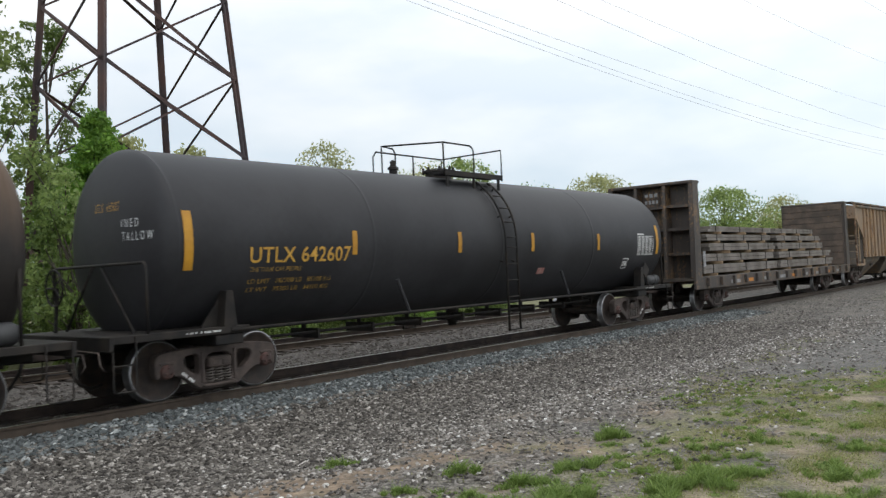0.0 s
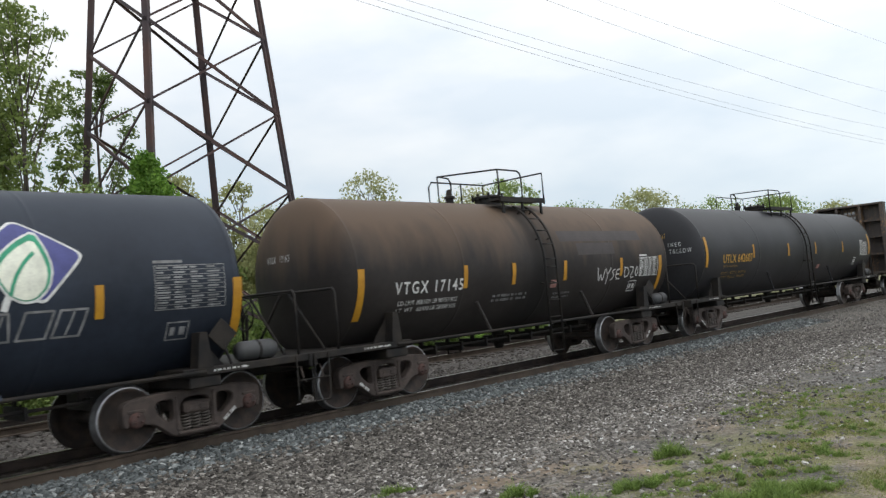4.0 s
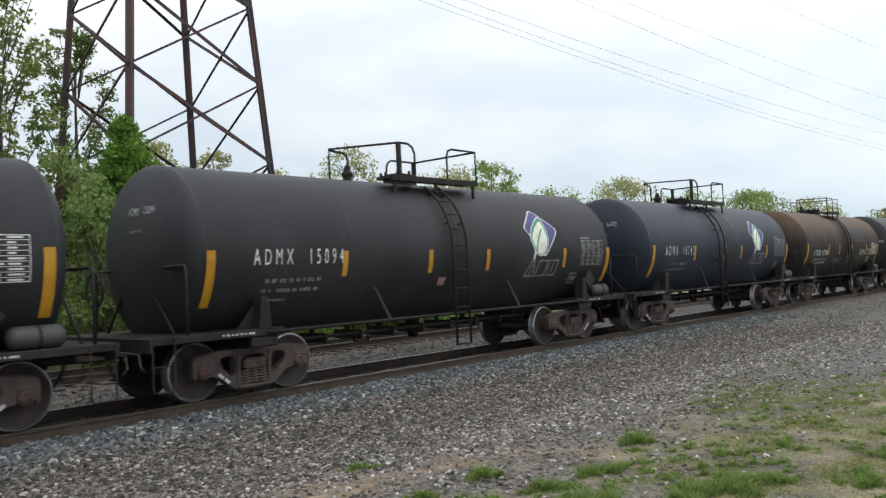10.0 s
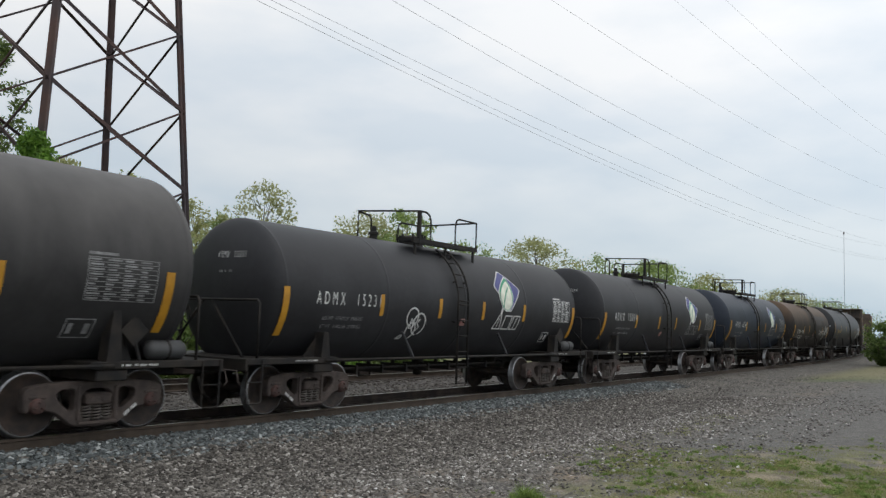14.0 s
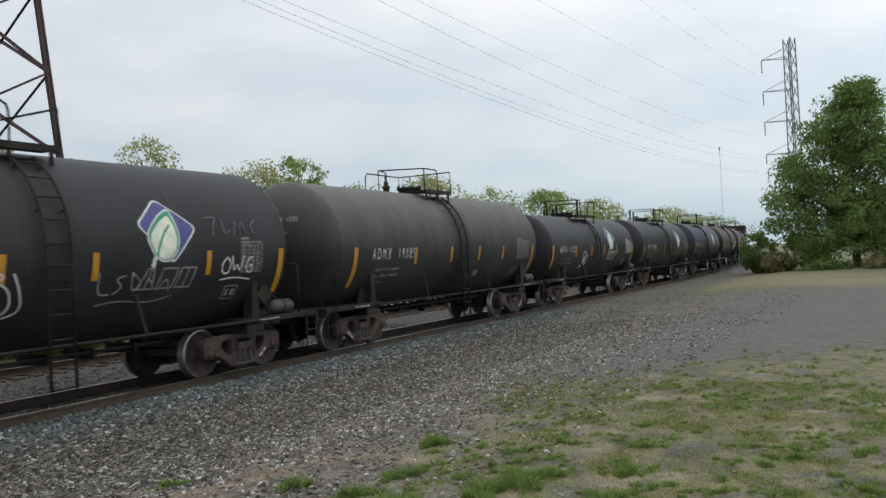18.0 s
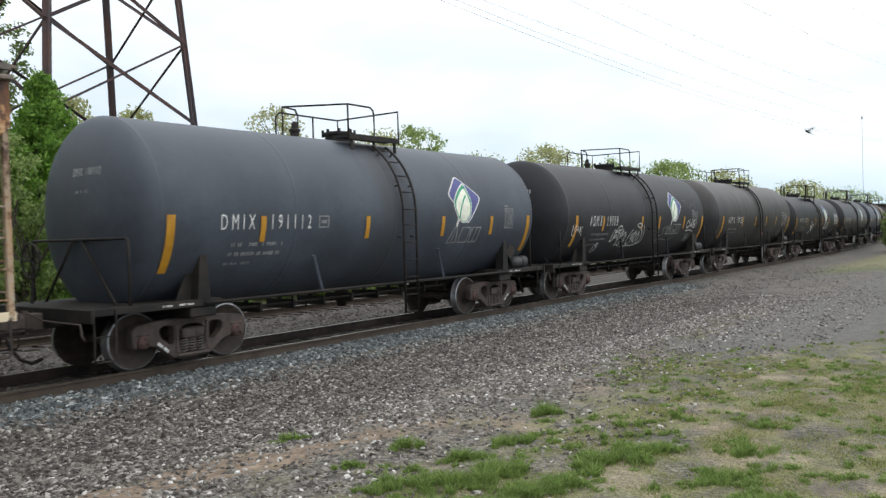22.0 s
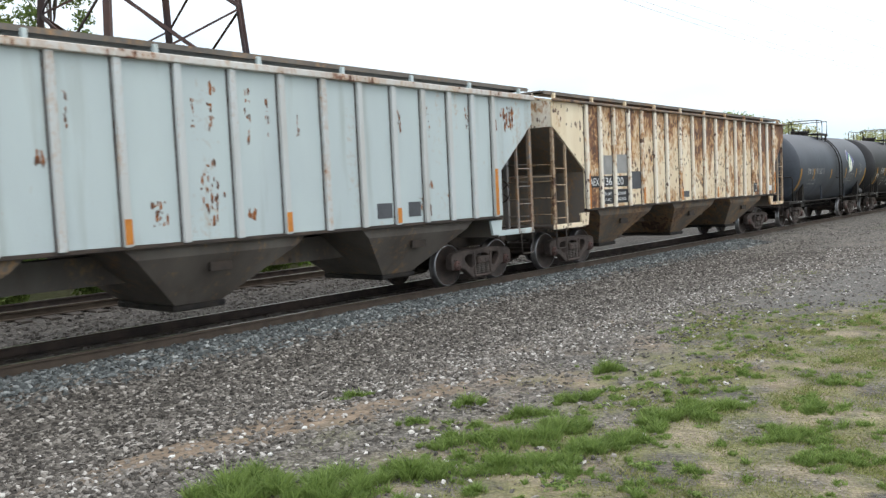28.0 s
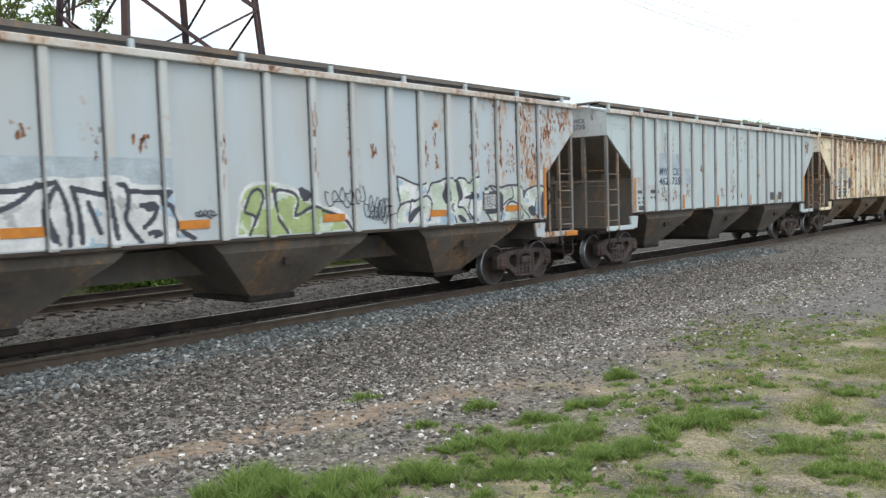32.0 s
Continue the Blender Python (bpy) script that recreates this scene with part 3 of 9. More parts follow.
def ground_material():
    m = bpy.data.materials.new("yard_ground")
    m.use_nodes = True
    n, l = m.node_tree.nodes, m.node_tree.links
    b = n["Principled BSDF"]
    b.inputs["Roughness"].default_value = 0.95
    geo, sep = n.new("ShaderNodeNewGeometry"), n.new("ShaderNodeSeparateXYZ")
    l.new(geo.outputs["Position"], sep.inputs["Vector"])

    def tex(scale, detail=5.0, kind="ShaderNodeTexNoise", rough=0.5):
        t = n.new(kind)
        t.inputs["Scale"].default_value = scale
        if kind == "ShaderNodeTexNoise":
            t.inputs["Detail"].default_value, t.inputs["Roughness"].default_value = detail, rough
        l.new(geo.outputs["Position"], t.inputs["Vector"])
        return t

    def ramp(src, p0, p1, c0, c1):
        r = n.new("ShaderNodeValToRGB")
        r.color_ramp.elements[0].position, r.color_ramp.elements[1].position = p0, p1
        r.color_ramp.elements[0].color, r.color_ramp.elements[1].color = (*c0, 1), (*c1, 1)
        l.new(src, r.inputs["Fac"])
        return r.outputs["Color"]

    def rng(src, a, b_, c=0.0, d=1.0):
        r = n.new("ShaderNodeMapRange")
        for key, v in (("From Min", a), ("From Max", b_), ("To Min", c), ("To Max", d)):
            r.inputs[key].default_value = v
        l.new(src, r.inputs["Value"])
        return r.outputs["Result"]

    def mathn(op, a, b_):
        r = n.new("ShaderNodeMath")
        r.operation = op
        for k, v in enumerate((a, b_)):
            if isinstance(v, float):
                r.inputs[k].default_value = v
            else:
                l.new(v, r.inputs[k])
        return r.outputs[0]

    def mix(fac, a, b_):
        r = n.new("ShaderNodeMixRGB")
        l.new(fac, r.inputs["Fac"])
        l.new(a, r.inputs["Color1"])
        l.new(b_, r.inputs["Color2"])
        return r.outputs["Color"]

    stones = tex(26.0, kind="ShaderNodeTexVoronoi")
    gaps = tex(26.0, kind="ShaderNodeTexVoronoi")
    gaps.feature = "DISTANCE_TO_EDGE"
    gap = rng(gaps.outputs["Distance"], 0.02, 0.16, 0.35, 1.0)
    gravel = ramp(mathn("MULTIPLY", stones.outputs["Color"], gap), 0.05, 0.8, (0.022, 0.019, 0.017), (0.24, 0.222, 0.197))
    big = tex(0.55, 4.0)
    gravel2 = mix(rng(big.outputs["Fac"], 0.42, 0.62), gravel, ramp(mathn("MULTIPLY", stones.outputs["Color"], gap), 0.05, 0.85, (0.035, 0.03, 0.026), (0.28, 0.255, 0.22)))
    dirt_n = tex(9.0, 8.0)
    dirt = ramp(dirt_n.outputs["Fac"], 0.3, 0.7, (0.13, 0.092, 0.062), (0.28, 0.212, 0.148))
    grass_n = tex(45.0, 10.0, rough=0.7)
    turf = ramp(tex(38.0, 12.0, rough=0.7).outputs["Fac"], 0.38, 0.62, (0.08, 0.085, 0.035), (0.25, 0.235, 0.115))
    straw = ramp(grass_n.outputs["Fac"], 0.36, 0.64, (0.11, 0.095, 0.066), (0.37, 0.31, 0.205))
    turf = mix(rng(tex(1.7, 10.0).outputs["Fac"], 0.52, 0.6), turf, straw)
    ash = ramp(grass_n.outputs["Fac"], 0.36, 0.64, (0.03, 0.027, 0.025), (0.15, 0.135, 0.115))
    turf = mix(rng(tex(1.1, 9.0).outputs["Fac"], 0.55, 0.62), turf, ash)
    far_turf = tex(0.06, 4.0)
    edge = tex(0.45, 6.0)
    # The grass begins some six metres from the rail, along a ragged line that slants away with x.
    # Past x = 10 the gravel road cuts across it, and the grass draws back towards the yard.
    line = mathn("MINIMUM", mathn("ADD", mathn("MULTIPLY", sep.outputs["X"], -0.9), 4.4), -6.6)
    over = mathn("SUBTRACT", line, sep.outputs["Y"])
    ragged = rng(edge.outputs["Fac"], 0.3, 0.7, -1.1, 1.1)
    g = mathn("MULTIPLY", rng(mathn("ADD", over, ragged), -0.3, 0.9), rng(tex(2.6, 8.0).outputs["Fac"], 0.36, 0.58, 0.15, 0.95))
    dirty = mathn("MULTIPLY", rng(sep.outputs["Y"], -3.6, -5.2), rng(tex(0.75, 7.0).outputs["Fac"], 0.5, 0.64, 0.0, 0.85))
    dirty = mathn("MULTIPLY", dirty, rng(sep.outputs["X"], 9.0, 15.0, 1.0, 0.25))
    # A worn bare place at the edge of the grass.
    blot = rng(tex(2.2, 9.0).outputs["Fac"], 0.3, 0.7, -0.9, 0.9)

    def patch(cx, cy, slope, kx, ky):
        """A ragged oval place on the ground, nought at its heart."""
        ax = mathn("SUBTRACT", sep.outputs["X"], cx)
        ay = mathn("ADD", mathn("SUBTRACT", sep.outputs["Y"], cy), mathn("MULTIPLY", ax, slope))
        oval = mathn("ADD", mathn("MULTIPLY", mathn("MULTIPLY", ax, ax), kx), mathn("MULTIPLY", mathn("MULTIPLY", ay, ay), ky))
        return mathn("ADD", oval, blot)

    dirty = mathn("MAXIMUM", dirty, rng(patch(4.9, -5.2, 0.25, 0.2, 4.5), 0.3, 1.2, 0.9, 0.0))
    c1 = mix(dirty, gravel2, dirt)
    road = mathn("MULTIPLY", rng(sep.outputs["X"], 11.5, 14.0), rng(sep.outputs["Y"], -5.8, -6.8))
    fines = tex(70.0, 12.0)
    c1 = mix(road, c1, ramp(fines.outputs["Fac"], 0.36, 0.64, (0.05, 0.046, 0.042), (0.185, 0.176, 0.162)))
    c2 = mix(g, c1, turf)
    # Trodden straw and a dark cinder place among the clumps.
    for cx, cy in ((6.35, -8.55), (7.5, -9.2), (4.95, -7.9)):
        c2 = mix(rng(patch(cx, cy, -0.2, 3.5, 9.0), 0.3, 1.0, 0.9, 0.0), c2, straw)
    c2 = mix(rng(patch(5.1, -8.75, 0.1, 2.5, 7.0), 0.3, 1.0, 0.9, 0.0), c2, ash)
    # The beds of both tracks are dark with oil and dust.
    oily = mathn("MULTIPLY", rng(sep.outputs["Y"], -0.1, 0.1), rng(sep.outputs["X"], 50.0, 60.0, 1.0, 0.0))
    c2 = mix(oily, c2, ramp(stones.outputs["Color"], 0.15, 0.85, (0.03, 0.026, 0.023), (0.11, 0.098, 0.087)))
    # Far off and behind the tracks all is rough grass.
    back = rng(sep.outputs["Y"], 8.6, 10.5)
    far = rng(mathn("ADD", sep.outputs["X"], rng(tex(0.3, 6.0).outputs["Fac"], 0.3, 0.7, -3.0, 3.0)), 38.0, 43.0)
    lawn = ramp(far_turf.outputs["Fac"], 0.35, 0.65, (0.09, 0.107, 0.043), (0.19, 0.172, 0.098))
    c3 = mix(back, c2, lawn)
    c4 = mix(mathn("MULTIPLY", far, rng(sep.outputs["Y"], -2.2, -3.6)), c3, lawn)
    # Wheel tracks, damp and dust: uneven tone from a hand's width to several metres.
    tone, mul = n.new("ShaderNodeMixRGB"), rng(tex(5.0, 15.0, rough=0.78).outputs["Fac"], 0.3, 0.7, 0.55, 1.5)
    tone.blend_type, tone.inputs["Fac"].default_value = "MULTIPLY", 1.0
    l.new(c4, tone.inputs["Color1"])
    l.new(mul, tone.inputs["Color2"])
    l.new(tone.outputs["Color"], b.inputs["Base Color"])
    bp = n.new("ShaderNodeBump")
    bp.inputs["Strength"].default_value, bp.inputs["Distance"].default_value = 0.6, 0.03
    l.new(stones.outputs["Distance"], bp.inputs["Height"])
    l.new(bp.outputs["Normal"], b.inputs["Normal"])
    return m


ground = new("ground", from_lists("ground", gverts, gfaces, ground_material(), smooth=True))
tagged(ground, "grey gravel railway yard with patchy grass and bare dirt", "ground", kind="structure")


# ---- the two tracks ----
RAIL_PROFILE = ((-0.075, -0.175), (0.075, -0.175), (0.075, -0.16), (0.012, -0.145), (0.012, -0.045), (0.036, -0.035), (0.036, -0.006), (0.03, 0.0), (-0.03, 0.0), (-0.036, -0.006), (-0.036, -0.035), (-0.012, -0.045), (-0.012, -0.145), (-0.075, -0.16))


def rail(name, off, dark):
    """One rail swept along the track; its running surface is polished."""
    ss = steps((-60, 55, 23), (55, 260, 6))
    verts, faces = [], []
    k = len(RAIL_PROFILE)
    for s in ss:
        p, a = on_track(s, off)
        for dy, z in RAIL_PROFILE:
            verts.append((p.x - dy * math.sin(a), p.y + dy * math.cos(a), z))
    for i in range(len(ss) - 1):
        for j in range(k):
            faces.append((i * k + j, i * k + (j + 1) % k, (i + 1) * k + (j + 1) % k, (i + 1) * k + j))
    # The far rail's shade is put into its colour; the near one is plain rust.
    me = from_lists(name, verts, faces, [M["rail_shaded"] if dark else M["rail_rust"], M["rail_top"]])
    for i, p in enumerate(me.polygons):
        p.material_index = 1 if i % k in (6, 7) else 0
    ob = new(name, me)
    return ob


TRACK2 = 6.2
track = thing("railway_track", "ballasted main track with rusty steel rails on wooden ties", "railway track", "railway tracks", kind="structure")
siding = thing("railway_track", "second ballasted track behind the train with worn rails", "railway track", "railway tracks", kind="structure")
for own, base in ((track, 0.0), (siding, TRACK2)):
    for side in (-0.7525, 0.7525):
        rail("rail", base + side, side > 0).parent = own
tie_mesh = None
for own, base, s0, s1 in ((track, 0.0, -12, 60), (siding, TRACK2, -6, 55)):
    for i in range(int((s1 - s0) / 0.52)):
        if tie_mesh is None:
            bm = bmesh.new()
            box(bm, -0.115, 0.115, -1.3, 1.3, -0.36, -0.177, bev=0.012)
            tie_mesh = part("tie", bm, M["tie_wood"], own).data
            tie = [o for o in own.children if o.data == tie_mesh][0]
        else:
            tie = part("tie", tie_mesh, None, own)
        p, a = on_track(s0 + 0.52 * i, base)
        tie.matrix_basis = pose(p.x + 0.04 * math.sin(i * 7.3), p.y + 0.05 * math.sin(i * 3.1), 0.0, 0, 0, math.degrees(a) + 1.2 * math.sin(i * 5.7))


# ---- the train ----
TRAIN, WHEELSETS, SHARED = [], [], {}
M["spring_steel"] = mat("spring_steel", (0.1, 0.085, 0.075), 0.6, second=(0.06, 0.048, 0.04), scale=8, bscale=60)


def shared(key, name, material, parent, build, smooth=False, m=None, label=""):
    """A part whose mesh is made once and used again by every like part."""
    if key not in SHARED:
        bm = bmesh.new()
        build(bm)
        ob = part(name, bm, material, parent, label, smooth, m)
        SHARED[key] = ob.data
        return ob
    return part(name, SHARED[key], None, parent, label, smooth, m)


def wheelset_mesh(bm):
    r = 0.457
    for s in (-1, 1):
        prof = [(0.66, 0.09), (0.69, 0.11), (0.70, 0.33), (0.672, 0.37), (0.668, 0.47), (0.682, 0.483), (0.70, 0.462), (0.72, r), (0.8, r - 0.005), (0.814, r - 0.014), (0.816, r - 0.03), (0.812, 0.39), (0.78, 0.37), (0.765, 0.13), (0.80, 0.1), (0.80, 0.08)]
        lathe(bm, [(s * a, q) for a, q in prof], "y", 36, mats=[0, 0, 0, 0, 0, 1, 1, 1, 1, 1, 0, 0, 0, 0, 0])
    lathe(bm, [(-0.92, 0.06), (-0.7, 0.085), (0.7, 0.085), (0.92, 0.06)], "y", 14, mats=[0, 0, 0])
    # A casting mark on each plate.
    for s in (-1, 1):
        box(bm, 0.2, 0.26, s * 0.771 - 0.006, s * 0.771 + 0.006, -0.03, 0.03)


def smooth_loop(pts, times=2):
    """Cuts the corners of a closed outline until it is rounded."""
    for _ in range(times):
        q = []
        for (xa, za), (xb, zb) in zip(pts, pts[1:] + pts[:1]):
            q += [(0.8 * xa + 0.2 * xb, 0.8 * za + 0.2 * zb), (0.2 * xa + 0.8 * xb, 0.2 * za + 0.8 * zb)]
        pts = q
    return pts


def grown(loop, d):
    """The outline moved outwards by d (inwards where d is negative)."""
    out, n = [], len(loop)
    area = sum(loop[i][0] * loop[(i + 1) % n][1] - loop[(i + 1) % n][0] * loop[i][1] for i in range(n))
    sg = 1 if area > 0 else -1
    for i in range(n):
        (xa, za), (xb, zb), (xc, zc) = loop[i - 1], loop[i], loop[(i + 1) % n]
        nx, nz = (zb - za) + (zc - zb), -(xb - xa) - (xc - xb)
        k = math.hypot(nx, nz) or 1.0
        out.append((xb + sg * d * nx / k, zb + sg * d * nz / k))
    return out


def casting(bm, outer, holes, y0, y1, bev):
    """A cast plate with windows through it; its rims are rounded off by bev."""
    def level(y, d):
        loops = [grown(outer, -d)] + [grown(h, d) for h in holes]
        return loops, [[bm.verts.new((x, y, z)) for x, z in q] for q in loops]
    rows = [level(y0, bev), level(y0 + bev, 0.0), level(y1 - bev, 0.0), level(y1, bev)]
    for (_, p), (_, q) in zip(rows, rows[1:]):
        for u, v in zip(p, q):
            for i in range(len(u)):
                bm.faces.new((u[i], u[(i + 1) % len(u)], v[(i + 1) % len(v)], v[i]))
    for loops, vs in (rows[0], rows[-1]):
        flat = [v for ring in vs for v in ring]
        for tri in geometry.tessellate_polygon([[Vector((x, z, 0)) for x, z in q] for q in loops]):
            try:
                bm.faces.new([flat[i] for i in tri])
            except ValueError:
                pass


def side_frame_mesh(bm):
    """A cast side frame: flat top, jaws over the bearings, sloping tension members, three windows."""
    half = [(0.0, 0.768), (0.5, 0.768), (0.76, 0.75), (1.0, 0.72), (1.075, 0.66), (1.085, 0.55), (1.07, 0.37), (1.0, 0.36), (0.985, 0.53), (0.8, 0.53), (0.785, 0.37), (0.7, 0.365), (0.6, 0.33), (0.37, 0.15), (0.28, 0.125), (0.0, 0.12)]
    outer = smooth_loop(half + [(-x, z) for x, z in half[-2:0:-1]], 1)
    centre = smooth_loop([(-0.245, 0.66), (0.245, 0.66), (0.245, 0.2), (-0.245, 0.2)], 2)
    right = smooth_loop([(0.335, 0.665), (0.55, 0.66), (0.62, 0.6), (0.59, 0.5), (0.42, 0.355), (0.335, 0.375)], 2)
    casting(bm, outer, [centre, right, [(-x, z) for x, z in right[::-1]]], -0.085, 0.085, 0.016)
    for s in (-1, 1):
        # Ribs beside the spring window and over the jaws.
        box(bm, s * 0.29 - 0.03, s * 0.29 + 0.03, -0.11, 0.11, 0.22, 0.7, bev=0.012)
        box(bm, s * 0.89 - 0.12, s * 0.89 + 0.12, -0.1, 0.1, 0.55, 0.6, bev=0.012)
    box(bm, -0.3, 0.3, -0.13, 0.13, 0.15, 0.2, bev=0.015)


def bearing_mesh(bm):
    lathe(bm, [(-0.12, 0.085), (-0.1, 0.105), (-0.03, 0.12), (0.1, 0.12)], "y", 16)
    for i in range(3):
        a = math.pi * (0.5 + 2 * i / 3)
        tube(bm, (0.055 * math.cos(a), -0.145, 0.055 * math.sin(a)), (0.055 * math.cos(a), -0.11, 0.055 * math.sin(a)), 0.018, 6)


def spring_mesh(bm):
    pts = []
    for i in range(41):
        a = i / 8 * 2 * math.pi
        pts.append((0.064 * math.cos(a), 0.064 * math.sin(a), 0.205 + 0.215 * i / 40))
    pipe(bm, pts, 0.0165, 5)


def truck(car, x, mat_frame="truck_rust", stencil=0):
    """A two-axle truck: bolster, side frames, springs, bearings and rolling wheelsets."""
    def bolster(bm):
        box(bm, -0.2, 0.2, -1.14, 1.14, 0.43, 0.6, bev=0.03)
        lathe(bm, [(0.6, 0.25), (0.76, 0.2)], "z", 18)
        for s in (-1, 1):
            box(bm, -0.16, -0.02, s * 1.13 - 0.02, s * 1.13 + 0.02, 0.47, 0.56, bev=0.012)
            box(bm, 0.02, 0.16, s * 1.13 - 0.02, s * 1.13 + 0.02, 0.47, 0.56, bev=0.012)
            box(bm, s * 0.42 - 0.04, s * 0.42 + 0.04, -0.8, 0.8, 0.3, 0.42)
    t = shared("bolster", "truck", M[mat_frame], car, bolster, m=pose(x, 0, 0), label="rusty cast-steel two-axle truck")
    for s in (-1, 1):
        shared("side_frame", "side_frame", M[mat_frame], t, side_frame_mesh, m=pose(0, s * 0.99, 0))
        for a in (-0.155, 0.0, 0.155):
            shared("spring", "spring", M["spring_steel"], t, spring_mesh, True, m=pose(a, s * 1.04, 0))
        for a in (-0.889, 0.889):
            shared("bearing", "bearing", M["bearing_rust"], t, bearing_mesh, True, m=pose(a, s * 1.0, 0.457, 0, 0, 0 if s < 0 else 180))
            shared("brake_shoe", "brake_shoe", M["frame_black"], t, lambda bm: box(bm, -0.035, 0.035, -0.06, 0.06, -0.16, 0.16, bev=0.015), m=pose(a * 0.47, s * 0.76, 0.45, 0, 12 if a > 0 else -12, 0))
    if stencil:
        # Small white writing on the outer sloping member of the near frame.
        def marks(bm):
            for k in range(9):
                if k != 4:
                    box(bm, 0.028 * k - 0.126, 0.028 * k - 0.108, -0.002, 0.002, -0.024, 0.024)
        tagged(shared("frame_stencil", "stencil", M["white_paint"], t, marks, m=pose(stencil * 0.545, -1.078, 0.33, 0, -stencil * 38, 0)), "", kind="stuff")
    for a in (-0.889, 0.889):
        w = shared("wheelset", "wheelset", [M["wheel_steel"], M["tread"]], t, wheelset_mesh, True, pose(a, 0, 0.457))
        WHEELSETS.append(w)
    return t


def coupler(car, x, s, long=0.75):
    """Draft gear, knuckle and air hose at one end; s is the way that it points."""
    def build(bm):
        box(bm, -0.1, 0.55, -0.13, 0.13, 0.72, 0.98, bev=0.02)
        box(bm, 0.5, 0.78, -0.16, 0.16, 0.74, 0.98, bev=0.05)
        box(bm, 0.72, 0.9, -0.17, 0.0, 0.72, 1.0, bev=0.05)
        tube(bm, (0.8, -0.02, 0.68), (0.8, -0.02, 1.03), 0.05, 8)
    c = shared("coupler", "coupler", M["truck_rust"], car, build, m=pose(x, 0, 0, 0, 0, 0 if s > 0 else 180))

    def hose(bm):
        pipe(bm, [(0.35, -0.4, 0.7), (0.4, -0.4, 0.55), (0.55, -0.36, 0.36), (0.75, -0.28, 0.27), (0.95, -0.2, 0.3)], 0.028, 7)
    shared("air_hose", "air_hose", M["frame_black"], c, hose, True)


def wrap(r, zc, x, h, lift=0.006):
    """The place on a tank's near side; h is metres of arc above the belt line, just under its middle."""
    a = (h + 0.09) / r
    return Vector((0.993 * x - 0.1, -(r + lift) * math.cos(a), zc + (r + lift) * math.sin(a)))


def strip(bm, r, zc, x, w, h0, h1, n=6, lift=0.006):
    rows = [[bm.verts.new(wrap(r, zc, x + d, h0 + (h1 - h0) * i / n, lift)) for d in (-w / 2, w / 2)] for i in range(n + 1)]
    for a, b in zip(rows, rows[1:]):
        bm.faces.new((a[0], a[1], b[1], b[0]))


HEAD = 0.27


